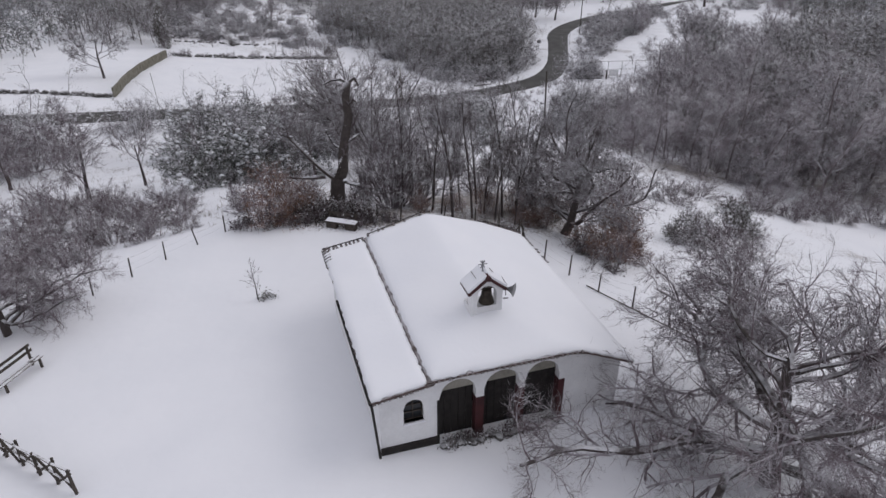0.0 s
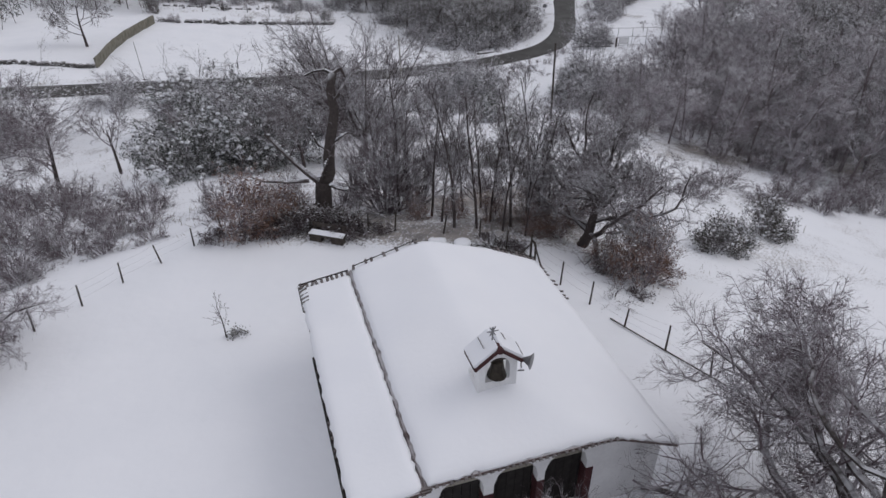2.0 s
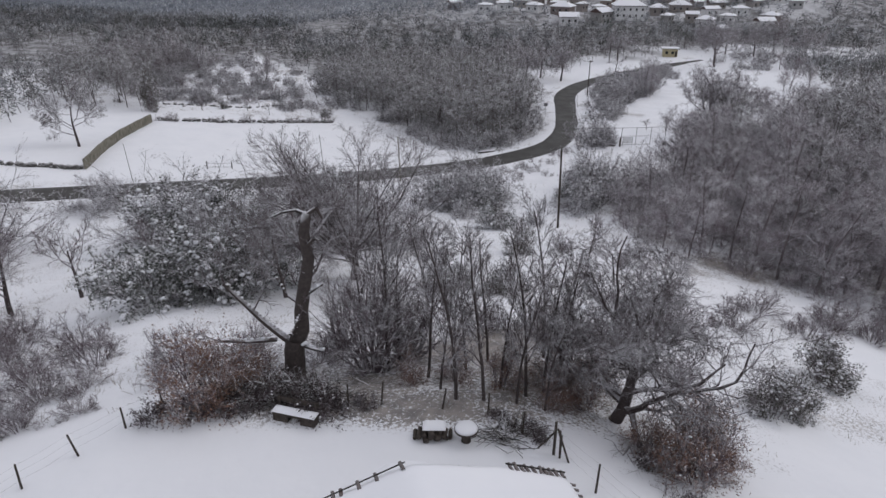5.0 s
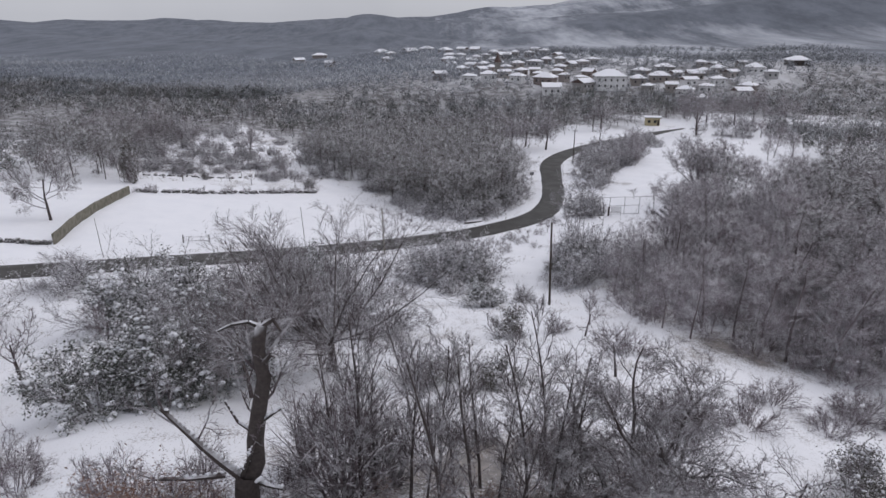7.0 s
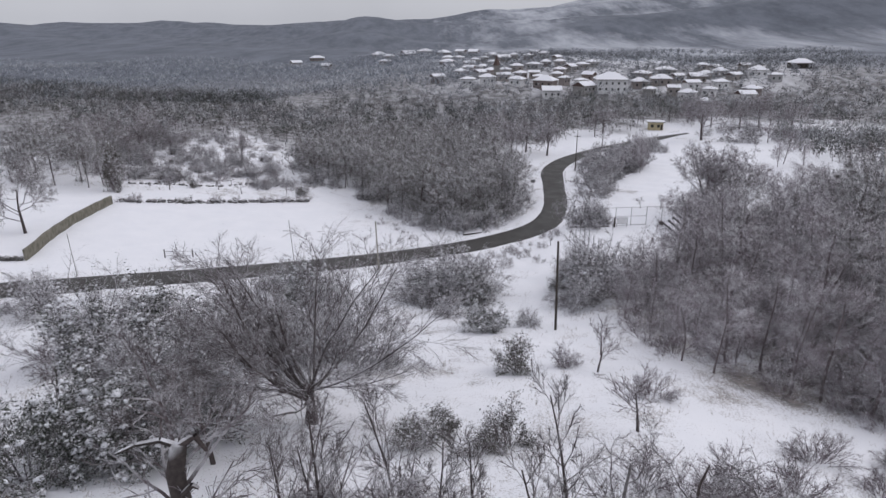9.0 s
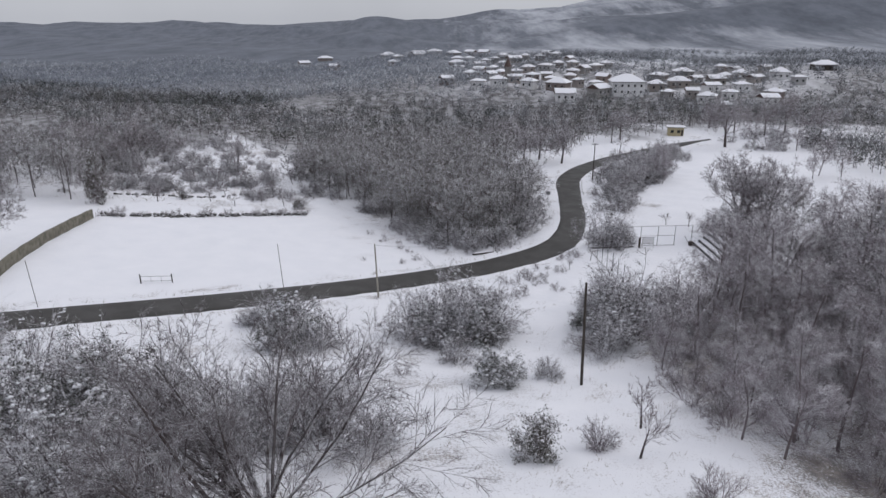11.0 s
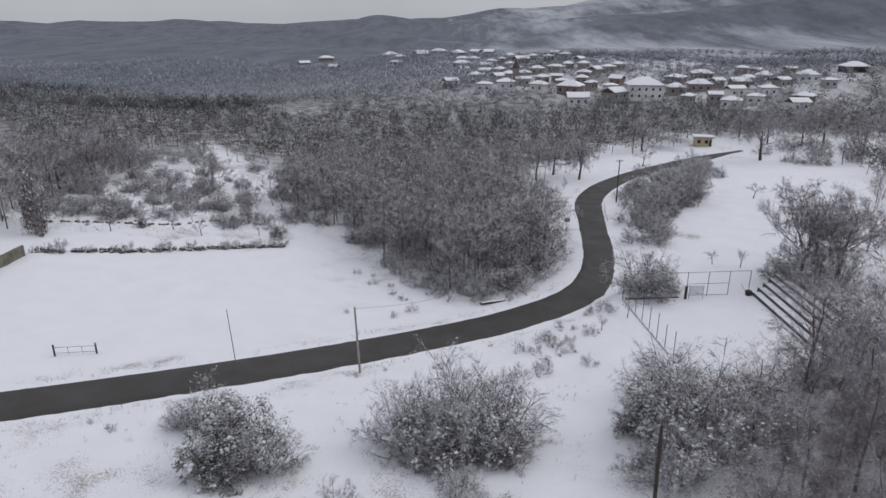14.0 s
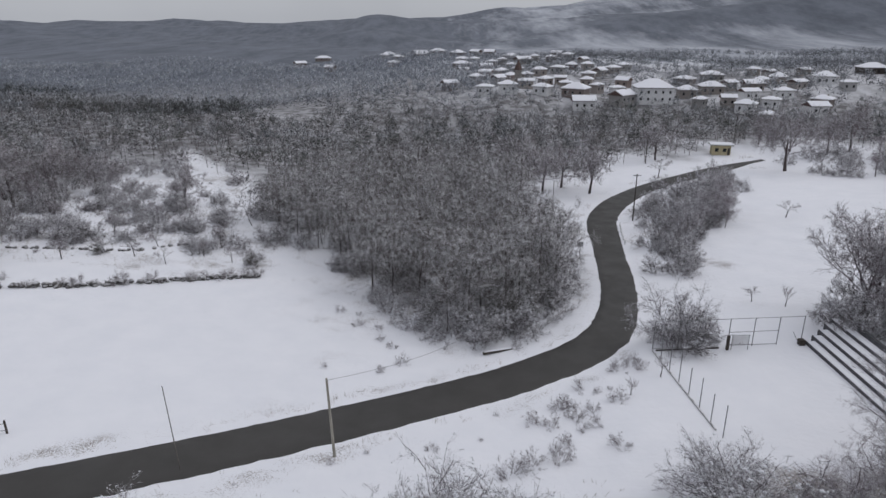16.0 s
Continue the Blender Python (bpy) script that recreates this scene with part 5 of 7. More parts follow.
    at_ = centre + np.stack([u[:, 0] * spread * r, u[:, 1] * spread * r, tall * (0.56 + 0.42 * u[:, 2] * r)], 1)
    along = u * 0.8 + (0, 0, 0.45) + rng.normal(size=(n, 3)) * 0.35
    along /= np.linalg.norm(along, axis=1)[:, None]
    across = np.cross(along, rng.normal(size=(n, 3)))
    across /= np.linalg.norm(across, axis=1)[:, None]
    s = size * rng.uniform(0.6, 1.35, (n, 1))
    w = s * rng.uniform(0.09, 0.22, (n, 1))
    corners = np.stack([at_ - along * s, at_ + across * w, at_ + along * s, at_ - across * w * 0.8], 1)
    out = u * 0.85 + (0, 0, 0.3)
    out /= np.linalg.norm(out, axis=1)[:, None]
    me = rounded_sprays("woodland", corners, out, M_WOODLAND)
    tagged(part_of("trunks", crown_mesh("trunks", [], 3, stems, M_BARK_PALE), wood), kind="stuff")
    for name, values in (("evergreen", np.concatenate(tone)), ("haze_frost", np.concatenate(haze_rime)), ("crest", 0.5 + 0.5 * u[:, 2] * r), ("shade", np.concatenate(shade))):
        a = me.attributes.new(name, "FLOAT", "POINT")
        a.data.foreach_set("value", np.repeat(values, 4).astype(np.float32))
    wood.data = me


far_wood()


def dry_stems():
    """Dead grass and weed stems that stand out of the snow."""
    rng = np.random.default_rng(6)
    n = 5000
    x, y = rng.uniform(-45, 60, n), 36 + 86 * rng.random(n) ** 1.5
    extra = 3500
    k = rng.integers(0, len(LINE), extra)
    side = rng.choice([-1, 1], extra) * rng.uniform(3.6, 8.0, extra)
    x = np.concatenate([x, LINE[k, 0] + side * 0.5, rng.uniform(-82, -28, 2500)])
    y = np.concatenate([y, LINE[k, 1] + side, rng.uniform(174, 232, 2500)])
    d, _ = to_road(x, y)
    clump = np.sin(x * 0.5 + 1) * np.sin(y * 0.43) + 0.5 * np.sin(x * 1.7) * np.sin(y * 1.9)
    ok = (d > 3.5) & ~((x > 8) & (y < 62) & (rng.random(len(x)) < 0.85)) & (clump > rng.uniform(-0.5, 0.9, len(x))) & ~((x > 25) & (x < 50) & (y > 127) & (y < 150))
    x, y = x[ok], y[ok]
    z = height(x, y)
    segs = []
    for a, b, c in zip(x, y, z):
        for _ in range(3):
            h = rng.uniform(0.15, 0.6)
            o = rng.normal(size=2) * 0.15
            q = np.array((a + o[0], b + o[1], c - 0.05))
            segs.append((q, q + (rng.normal() * 0.15, rng.normal() * 0.15, h), 0.011, 0.006))
    tagged(new("dry_stems", tube_mesh("dry_stems", segs, 3, M_DRY)), "dead grass and weed stems standing out of the snow", "grass", kind="stuff")


dry_stems()


# ---- the chapel ----
YAW = 17.6
CHAPEL = pose(-0.43, 16.88, 2.9, 0, 0, YAW)


def smin(a, b, k=0.12):
    return 0.5 * (a + b - math.sqrt((a - b) ** 2 + k * k))


def nave_top(u, v):
    """Height of the tiles over the nave, its front hip and the aisle beyond it."""
    z = smin(3.62 + 0.29 * u, 3.50 + 0.33 * (5.7 - u) if u < 5.7 else 3.50 - 0.47 * (u - 5.7), 0.15)
    return smin(z, 3.58 + 0.36 * v, 0.12)


def aisle_top(u, v):
    return 3.56 + 0.145 * u


def roof_sheet(name, top, u0, u1, v0, v1, nu, nv, thick, mat, parent, label, ragged=0.0, lift=0.0, seed=1):
    """A roof layer over a plan rectangle, with rounded uneven borders when it is snow."""
    rng = np.random.default_rng(seed)
    bm = bmesh.new()
    rows = []
    for j in range(nv + 1):
        row = []
        for i in range(nu + 1):
            s, t = i / nu, j / nv
            u, v = u0 + (u1 - u0) * s, v0 + (v1 - v0) * t
            e = min(i, nu - i, j, nv - j)
            if ragged and e == 0:
                if i in (0, nu):
                    u += rng.normal() * ragged * 0.5
                if j in (0, nv):
                    v += rng.normal() * ragged * 0.5
            z = top(u, v) + lift
            h = thick
            if ragged:
                h *= (0.45, 0.85, 1.0)[min(e, 2)]
                h += 0.03 * math.sin(u * 1.9 + v * 0.7) * math.sin(v * 1.3) if e else 0
            row.append((bm.verts.new((u, v, z)), bm.verts.new((u, v, z + h))))
        rows.append(row)
    for j in range(nv):
        for i in range(nu):
            q = rows[j][i], rows[j][i + 1], rows[j + 1][i + 1], rows[j + 1][i]
            bm.faces.new([p[1] for p in q])
            bm.faces.new([p[0] for p in q][::-1])
    ring = [rows[0][i] for i in range(nu + 1)] + [rows[j][nu] for j in range(1, nv + 1)] + [rows[nv][i] for i in range(nu - 1, -1, -1)] + [rows[j][0] for j in range(nv - 1, 0, -1)]
    for a, b in zip(ring, ring[1:] + ring[:1]):
        bm.faces.new((a[0], b[0], b[1], a[1]))
    return part(name, bm, mat, parent, label, smooth=bool(ragged))


def arched_wall(bm, a, b, base, top, y0, y1, openings, step=0.11):
    """An upright wall along x with arched openings (left, right, sill, springing) right through it."""
    cuts = {a, b}
    for l, r, sill, spring in openings:
        n = max(8, int((r - l) / step))
        cuts |= {l + (r - l) * i / n for i in range(n + 1)}
    n = int((b - a) / 0.5) + 1
    cuts |= {a + (b - a) * i / n for i in range(n + 1)}
    xs = sorted(cuts)
    xs = [x for i, x in enumerate(xs) if i == 0 or x - xs[i - 1] > 1e-4]

    def block(x0, x1, z00, z01, z10, z11):
        v = [bm.verts.new(p) for p in ((x0, y0, z00), (x1, y0, z01), (x1, y0, z11), (x0, y0, z10), (x0, y1, z00), (x1, y1, z01), (x1, y1, z11), (x0, y1, z10))]
        for f in ((0, 1, 2, 3), (5, 4, 7, 6), (4, 0, 3, 7), (1, 5, 6, 2), (3, 2, 6, 7), (4, 5, 1, 0)):
            bm.faces.new([v[i] for i in f])
    for x0, x1 in zip(xs, xs[1:]):
        mid = (x0 + x1) / 2
        hole = next((o for o in openings if o[0] < mid < o[1]), None)
        if hole is None:
            block(x0, x1, base, base, top(x0), top(x1))
            continue
        l, r, sill, spring = hole
        c, rad = (l + r) / 2, (r - l) / 2
        arch = [spring + math.sqrt(max(rad * rad - (x - c) ** 2, 0)) for x in (x0, x1)]
        if sill > base:
            block(x0, x1, base, base, sill, sill)
        block(x0, x1, arch[0], arch[1], top(x0), top(x1))
    bmesh.ops.remove_doubles(bm, verts=bm.verts, dist=1e-4)


def build_chapel():
    ob = thing("chapel", CHAPEL, "small white plastered chapel with snow-covered tiled roofs", "chapel")
    porch = [(0.42, 1.76, 0.52, 2.58), (2.06, 3.40, 0.52, 2.58), (3.62, 4.96, 0.52, 2.58)]

    def front_top(u):
        return aisle_top(u, 0) - 0.03 if u < 0 else min(3.56, nave_top(u, 0.45) - 0.03)
    bm = bmesh.new()
    arched_wall(bm, -1.68, 7.45, -0.3, front_top, 0.30, 0.62, [(-0.86, -0.15, 1.78, 2.40)] + porch)
    part("front_wall", bm, M_PLASTER, ob, "white plastered wall with three round arches")
    bm = bmesh.new()
    arched_wall(bm, 0, 9.5, -0.3, lambda x: aisle_top(-1.68, 0) - 0.02, 0, 0.3, [])
    bmesh.ops.transform(bm, matrix=Matrix.Translation((-1.38, 0.62, 0)) @ Matrix.Rotation(radians(90), 4, "Z"), verts=bm.verts)
    part("side_wall", bm, M_PLASTER, ob)
    bm = bmesh.new()
    arched_wall(bm, 0, 9.5, -0.3, lambda x: nave_top(7.3, 4) - 0.02, 0, 0.3, [(2.0, 2.6, 1.2, 1.7), (6.0, 6.6, 1.2, 1.7)])
    bmesh.ops.transform(bm, matrix=Matrix.Translation((7.45, 0.62, 0)) @ Matrix.Rotation(radians(90), 4, "Z"), verts=bm.verts)
    part("side_wall", bm, M_PLASTER, ob)
    bm = bmesh.new()
    arched_wall(bm, -1.38, 7.15, -0.3, lambda u: (aisle_top(u, 0) if u < 0 else nave_top(u, 9)) - 0.03, 9.82, 10.12, [])
    part("back_wall", bm, M_PLASTER, ob)
    bm = bmesh.new()
    arched_wall(bm, -0.1, 5.6, -0.3, lambda u: nave_top(max(u, 0), 2.4) - 0.03, 1.9, 2.2, [(2.2, 3.2, 0.5, 2.0)])
    part("inner_wall", bm, M_STONE, ob)
    for a, b in ((-0.1, 0.12), (5.2, 5.42)):
        bm = bmesh.new()
        box(bm, a, b, 0.62, 1.9, -0.3, 3.35)
        part("porch_side", bm, M_STONE, ob)
    bm = bmesh.new()
    box(bm, 0.12, 5.2, 0.2, 1.9, -0.2, 0.5, bevel=0.02)
    part("porch_floor", bm, M_STONE, ob)
    door = part("door", _door_leaf(), M_DARKWOOD, ob, "dark wooden double door")
    bm = bmesh.new()
    rod(bm, (2.78, 1.98, 1.3), (2.78, 1.98, 1.5), 0.02)
    part("handle", bm, M_METAL, door)
    # red painted piers, and boarded screens whose near-black holds the porch's inner shade
    for a, b in ((1.757, 2.063), (3.397, 3.623), (4.957, 5.2)):
        bm = bmesh.new()
        box(bm, a, b, 0.296, 0.625, 0.5, 2.25)
        part("pier", bm, M_RED, ob, "pier painted dark red")
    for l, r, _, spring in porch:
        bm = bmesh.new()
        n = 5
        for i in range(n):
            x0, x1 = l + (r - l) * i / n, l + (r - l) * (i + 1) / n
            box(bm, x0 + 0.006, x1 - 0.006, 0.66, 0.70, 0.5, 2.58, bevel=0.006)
        part("porch_screen", bm, M_BLACKWOOD, ob, "boarded screen inside the arch, near-black for the dim porch")
        # concrete grey paints the shade of the plaster inside the arch
        bm = bmesh.new()
        box(bm, l - 0.08, r + 0.08, 0.63, 0.655, 2.58, 3.36)
        part("tympanum", bm, M_CONCRETE, ob, "panel behind the arch head, grey for shaded inner plaster")
    # dark strip added on the wall face in place of a wider dark opening
    bm = bmesh.new()
    box(bm, 0.33, 0.42, 0.29, 0.40, 0.5, 2.5)
    part("door_jamb", bm, M_BLACKWOOD, ob, "dark strip beside the arch, standing in for a wider opening")
    # plinth, window
    bm = bmesh.new()
    box(bm, -1.72, 0.40, 0.22, 0.30, -0.3, 0.86)
    part("plinth", bm, M_BLACKWOOD, ob, "dark painted plinth")
    win = part("window", _window_frame(), M_DARKWOOD, ob, "small arched window with a dark frame")
    bm = bmesh.new()
    box(bm, -0.84, -0.17, 0.50, 0.52, 1.80, 2.72)
    part("pane", bm, M_GLASS, win)
    bm = bmesh.new()
    box(bm, -0.90, -0.11, 0.22, 0.50, 1.70, 1.78, bevel=0.015)
    part("sill", bm, M_SNOW, win, "sill under snow")
    # gutter and pipe
    bm = bmesh.new()
    rod(bm, (-2.03, 0.0, 3.19), (-2.03, 6.4, 3.19), 0.05)
    part("gutter", bm, M_BLACKWOOD, ob)
    bm = bmesh.new()
    rod(bm, (-1.75, 0.16, 0.3), (-1.99, 0.0, 3.19), 0.045)
    part("downpipe", bm, M_BLACKWOOD, ob)
    # roofs
    roof_sheet("roof", aisle_top, -1.98, -0.02, -0.10, 10.32, 4, 10, 0.09, M_TILE, ob, "dark clay tile roof of the aisle", lift=-0.02)
    roof_sheet("roof", nave_top, -0.06, 7.80, 0.0, 10.42, 24, 24, 0.09, M_TILE, ob, "dark clay tile roof of the nave")
    roof_sheet("snow_cover", aisle_top, -2.0, -0.10, -0.06, 10.22, 14, 60, 0.17, M_SNOW, ob, "thick smooth snow on the aisle roof", 0.04, 0.06, 2)
    roof_sheet("snow_cover", nave_top, 0.02, 7.84, 0.02, 10.36, 46, 60, 0.17, M_SNOW, ob, "thick smooth snow on the nave roof", 0.04, 0.08, 3)
    # apse
    bm = bmesh.new()
    prof = [(2.85 + 1.55 * math.cos(radians(a)), 10.12 + 2.0 * math.sin(radians(a))) for a in range(0, 181, 30)]
    slab(bm, prof, -0.3, 2.75)
    part("apse", bm, M_PLASTER, ob)
    for name, grow_by, z0, apex, mat, lab in (("apse_roof", 0.25, 2.72, 3.62, M_TILE, ""), ("apse_snow", 0.22, 2.84, 3.80, M_SNOW, "snow on the apse roof")):
        bm = bmesh.new()
        ring = [(2.85 + (1.55 + grow_by) * math.cos(radians(a)), 10.1 + (2.0 + grow_by) * math.sin(radians(a))) for a in range(0, 181, 20)]
        lo = [bm.verts.new((x, y, z0)) for x, y in ring]
        hi = [bm.verts.new((x, y, z0 + 0.08)) for x, y in ring]
        tip, root = bm.verts.new((2.85, 10.2, apex)), bm.verts.new((2.85, 10.1, z0))
        for i in range(len(ring) - 1):
            bm.faces.new((lo[i], lo[i + 1], hi[i + 1], hi[i]))
            bm.faces.new((hi[i], hi[i + 1], tip))
            bm.faces.new((lo[i + 1], lo[i], root))
        part(name, bm, mat, ob, lab)
    # clay tile ends that stick out of the snow along the borders
    tile = bmesh.new()
    n = 6
    pts = []
    for k, y in enumerate((0.0, 0.34)):
        for r in (0.06, 0.045):
            pts.append([tile.verts.new((r * math.cos(math.pi * i / n) * (1 - 0.12 * k), y, r * 0.85 * math.sin(math.pi * i / n))) for i in range(n + 1)])
    for i in range(n):
        tile.faces.new((pts[0][i], pts[0][i + 1], pts[2][i + 1], pts[2][i]))
        tile.faces.new((pts[1][i + 1], pts[1][i], pts[3][i], pts[3][i + 1]))
        tile.faces.new((pts[0][i + 1], pts[0][i], pts[1][i], pts[1][i + 1]))
        tile.faces.new((pts[2][i], pts[2][i + 1], pts[3][i + 1], pts[3][i]))
    tm = bpy.data.meshes.new("tile")
    tile.to_mesh(tm)
    tile.free()
    tm.materials.append(M_TILE_BARE)
    rng = np.random.default_rng(9)

    def row(a, b, gap, turn, skip=0.0, tip=0.0, size=1.0):
        a, b = Vector(a), Vector(b)
        n = int((b - a).length / gap)
        for i in range(n + 1):
            if rng.random() < skip:
                continue
            p = a.lerp(b, i / n)
            part_of("tile", tm, ob, m=pose(p.x + rng.normal() * 0.01, p.y + rng.normal() * 0.015, p.z + rng.normal() * 0.012, tip + rng.normal() * 2, 0, turn + rng.normal() * 4) @ Matrix.Scale(size, 4))
    row((-1.92, -0.16, 3.25), (-0.10, -0.16, 3.52), 0.17, 0)
    row((0.10, -0.06, 3.58), (5.6, -0.06, 3.58), 0.19, 0, tip=14)
    row((-2.02, 0.0, 3.25), (-2.02, 5.6, 3.25), 0.22, -90, 0.35, tip=25)
    row((-2.04, 8.8, 3.34), (-2.04, 10.2, 3.38), 0.22, -90, tip=25)
    row((-1.9, 10.1, 3.42), (-0.15, 10.1, 3.69), 0.19, 0)
    row((0.1, 10.2, 3.82), (2.6, 10.2, 4.54), 0.24, 0, 0.4)
    row((5.9, 10.2, 3.60), (7.7, 10.2, 2.78), 0.2, 0)
    row((7.70, 7.6, 2.66), (7.70, 10.1, 2.66), 0.24, -90, 0.1, tip=-25)
    for a, b, r in (((-2.02, 10.36, 3.47), (-0.10, 10.36, 3.77), 0.03), ((-2.04, 8.8, 3.36), (-2.04, 10.34, 3.42), 0.018), ((0.1, 10.44, 3.86), (2.7, 10.44, 4.60), 0.022), ((5.8, 10.44, 3.68), (7.82, 10.44, 2.76), 0.032)):
        bm = bmesh.new()
        rod(bm, a, b, r, sides=6)
        part("verge_board", bm, M_BLACKWOOD, ob, "dark board edging the tiles")
    row((-1.8, 9.66, 3.42), (-0.3, 9.66, 3.66), 0.5, 0, 0.3, size=0.5)
    row((-1.9, 8.6, 3.40), (-1.9, 9.7, 3.40), 0.45, -90, 0.3, tip=25, size=0.5)
    # ridge of half-round tiles where the aisle meets the nave
    for i in range(29):
        v = -0.05 + i * 0.345
        k = 0.50 if i < 16 else 0.30
        part_of("ridge_tile", tm, ob, m=pose(-0.04, v, 3.655 - (0 if i < 16 else 0.005), rng.normal() * 2, 0, rng.normal() * 3) @ Matrix.Diagonal((k, 1.04, k, 1)))
    bm = bmesh.new()
    box(bm, -0.18, 0.16, -0.14, 0.06, 3.52, 3.69, bevel=0.05)
    part("ridge_stop", bm, M_TILE_BARE, ob)
    return ob


def _door_leaf():
    bm = bmesh.new()
    for a, b in ((2.22, 2.69), (2.71, 3.18)):
        box(bm, a, b, 2.0, 2.06, 0.5, 2.4, bevel=0.01)
        for z in (0.7, 1.5):
            box(bm, a + 0.08, b - 0.08, 1.98, 2.0, z, z + 0.6, bevel=0.008)
    return bm


def _window_frame():
    bm = bmesh.new()
    for x in (-0.86, -0.52, -0.19):
        box(bm, x, x + 0.04, 0.44, 0.50, 1.78, 2.45 if abs(x + 0.52) > 0.1 else 2.74)
    for z in (1.78, 2.1, 2.4):
        box(bm, -0.82, -0.19, 0.45, 0.49, z, z + 0.035)
    return bm


def build_bell_gable():
    ob = thing("bell_gable", CHAPEL @ pose(2.73, 2.05, 0), "small white bell gable with a red-tiled roof on the chapel", "belfry")
    bm = bmesh.new()
    arched_wall(bm, -0.58, 0.60, 3.75, lambda x: 5.86 - abs(x) * 0.80, 0, 0.32, [(-0.36, 0.38, 4.78, 5.24)], 0.05)
    box(bm, -0.575, 0.595, 0.325, 0.80, 3.75, 4.70)
    part("body", bm, M_PLASTER, ob)
    for s in (-1, 1):
        for name, lift, th, y0, y1, mat in (("roof", 0.02, 0.09, -0.14, 0.80, M_REDTILE), ("snow", 0.115, 0.10, -0.07, 0.80, M_SNOW)):
            bm = bmesh.new()
            m = Matrix.Translation((0.0, 0, 5.90 + lift)) @ Matrix.Rotation(radians(39 * s), 4, "Y")
            box(bm, 0.0 if s > 0 else -0.90, 0.90 if s > 0 else 0.0, y0, y1, 0, th, m, 0.025)
            part(name, bm, mat, ob, "red clay tiles edging the little roof" if name == "roof" else "")
        for k, x, y0, y1 in ((0, 0.30, 0.3, 0.72), (2, 0.86, -0.05, 0.6)):
            bm = bmesh.new()
            rod(bm, (x * s, y0 + 0.1 * s, 0.205 if k < 2 else 0.16), (x * s, y1, 0.190), 0.011, sides=5)
            bmesh.ops.transform(bm, matrix=Matrix.Translation((0.0, 0, 5.92)) @ Matrix.Rotation(radians(39 * s), 4, "Y"), verts=bm.verts)
            part("tile_edge", bm, M_TILE_BARE, ob)
    bm = bmesh.new()
    rod(bm, (0, -0.17, 5.98), (0, 0.12, 5.98), 0.10, sides=10)
    part("ridge_cap", bm, M_REDTILE, ob)
    bm = bmesh.new()
    prof = [(0.04, 5.52), (0.17, 5.46), (0.20, 5.22), (0.27, 5.00), (0.29, 4.94)]
    for (r0, z0), (r1, z1) in zip(prof, prof[1:]):
        rod(bm, (0.01, 0.06, z1), (0.01, 0.06, z0), r1, r0, 14)
    bell = part("bell", bm, M_BRONZE, ob, "dark bronze bell")
    bm = bmesh.new()
    rod(bm, (0.01, 0.06, 5.05), (0.01, 0.06, 4.90), 0.015, 0.03)
    part("clapper", bm, M_BRONZE, bell)
    bm = bmesh.new()
    box(bm, -0.34, 0.36, 0.02, 0.10, 5.49, 5.54)
    part("headstock", bm, M_DARKWOOD, ob)
    bm = bmesh.new()
    rod(bm, (-0.08, 0.3, 5.9), (-0.08, 0.3, 6.50), 0.025)
    for a in (0, 60, 120):
        c, s = math.cos(radians(a)) * 0.17, math.sin(radians(a)) * 0.17
        rod(bm, (-0.08 - c, 0.3, 6.36 - s), (-0.08 + c, 0.3, 6.36 + s), 0.018, sides=6)
    part("finial", bm, M_METAL, ob, "star-shaped metal finial")
    bm = bmesh.new()
    for z in (4.4, 5.0):
        rod(bm, (0.62, -0.02, z), (0.80, -0.06, z), 0.025)
    part("bracket", bm, M_METAL, ob)


def build_loudspeaker():
    m = CHAPEL @ pose(3.62, 2.0, 5.34, 0, 0, 50)
    ob = thing("loudspeaker", m, "grey metal horn loudspeaker beside the bell gable", "loudspeaker")
    bm = bmesh.new()
    for (y0, r0), (y1, r1) in (((0.22, 0.05), (0.1, 0.07)), ((0.1, 0.07), (-0.04, 0.15)), ((-0.04, 0.15), (-0.12, 0.25))):
        rod(bm, (0, y0, 0), (0, y1, 0), r0, r1, 16)
    part("horn", bm, M_METAL, ob)
    bm = bmesh.new()
    rod(bm, (0, 0.22, 0), (0, 0.34, 0), 0.08, sides=12)
    part("driver", bm, M_METAL, ob)
    bm = bmesh.new()
    rod(bm, (0, 0.2, -0.02), (-0.27, 0.1, -0.1), 0.02)
    part("bracket", bm, M_METAL, ob)


build_chapel()
build_bell_gable()
build_loudspeaker()


# ---- things on the terrace ----
def snow_cap(bm, x0, x1, y0, y1, z, h, rng, n=8):
    """A rounded bank of snow on a flat top."""
    m = max(2, int(n * (y1 - y0) / (x1 - x0)))
    g = [[bm.verts.new((x0 + (x1 - x0) * i / n, y0 + (y1 - y0) * j / m, z + (0 if min(i, n - i, j, m - j) == 0 else h * rng.uniform(0.8, 1.1)))) for i in range(n + 1)] for j in range(m + 1)]
    for j in range(m):
        for i in range(n):
            bm.faces.new((g[j][i], g[j][i + 1], g[j + 1][i + 1], g[j + 1][i]))


def stone_mesh(seed, size=1.0):
    rng = np.random.default_rng(seed)
    bm = bmesh.new()
    bmesh.ops.create_icosphere(bm, subdivisions=1, radius=0.5 * size)
    for v in bm.verts:
        v.co = Vector((v.co.x * rng.uniform(0.8, 1.25), v.co.y * rng.uniform(0.7, 1.1), v.co.z * rng.uniform(0.5, 0.8)))
    me = bpy.data.meshes.new("stone")
    bm.to_mesh(me)
    bm.free()
    me.materials.append(M_STONE)
    return me


STONES = [stone_mesh(i) for i in range(5)]
FIELD_STONES = [m.copy() for m in STONES]
for m in FIELD_STONES:
    m.materials.clear()
    m.materials.append(M_RUBBLE)


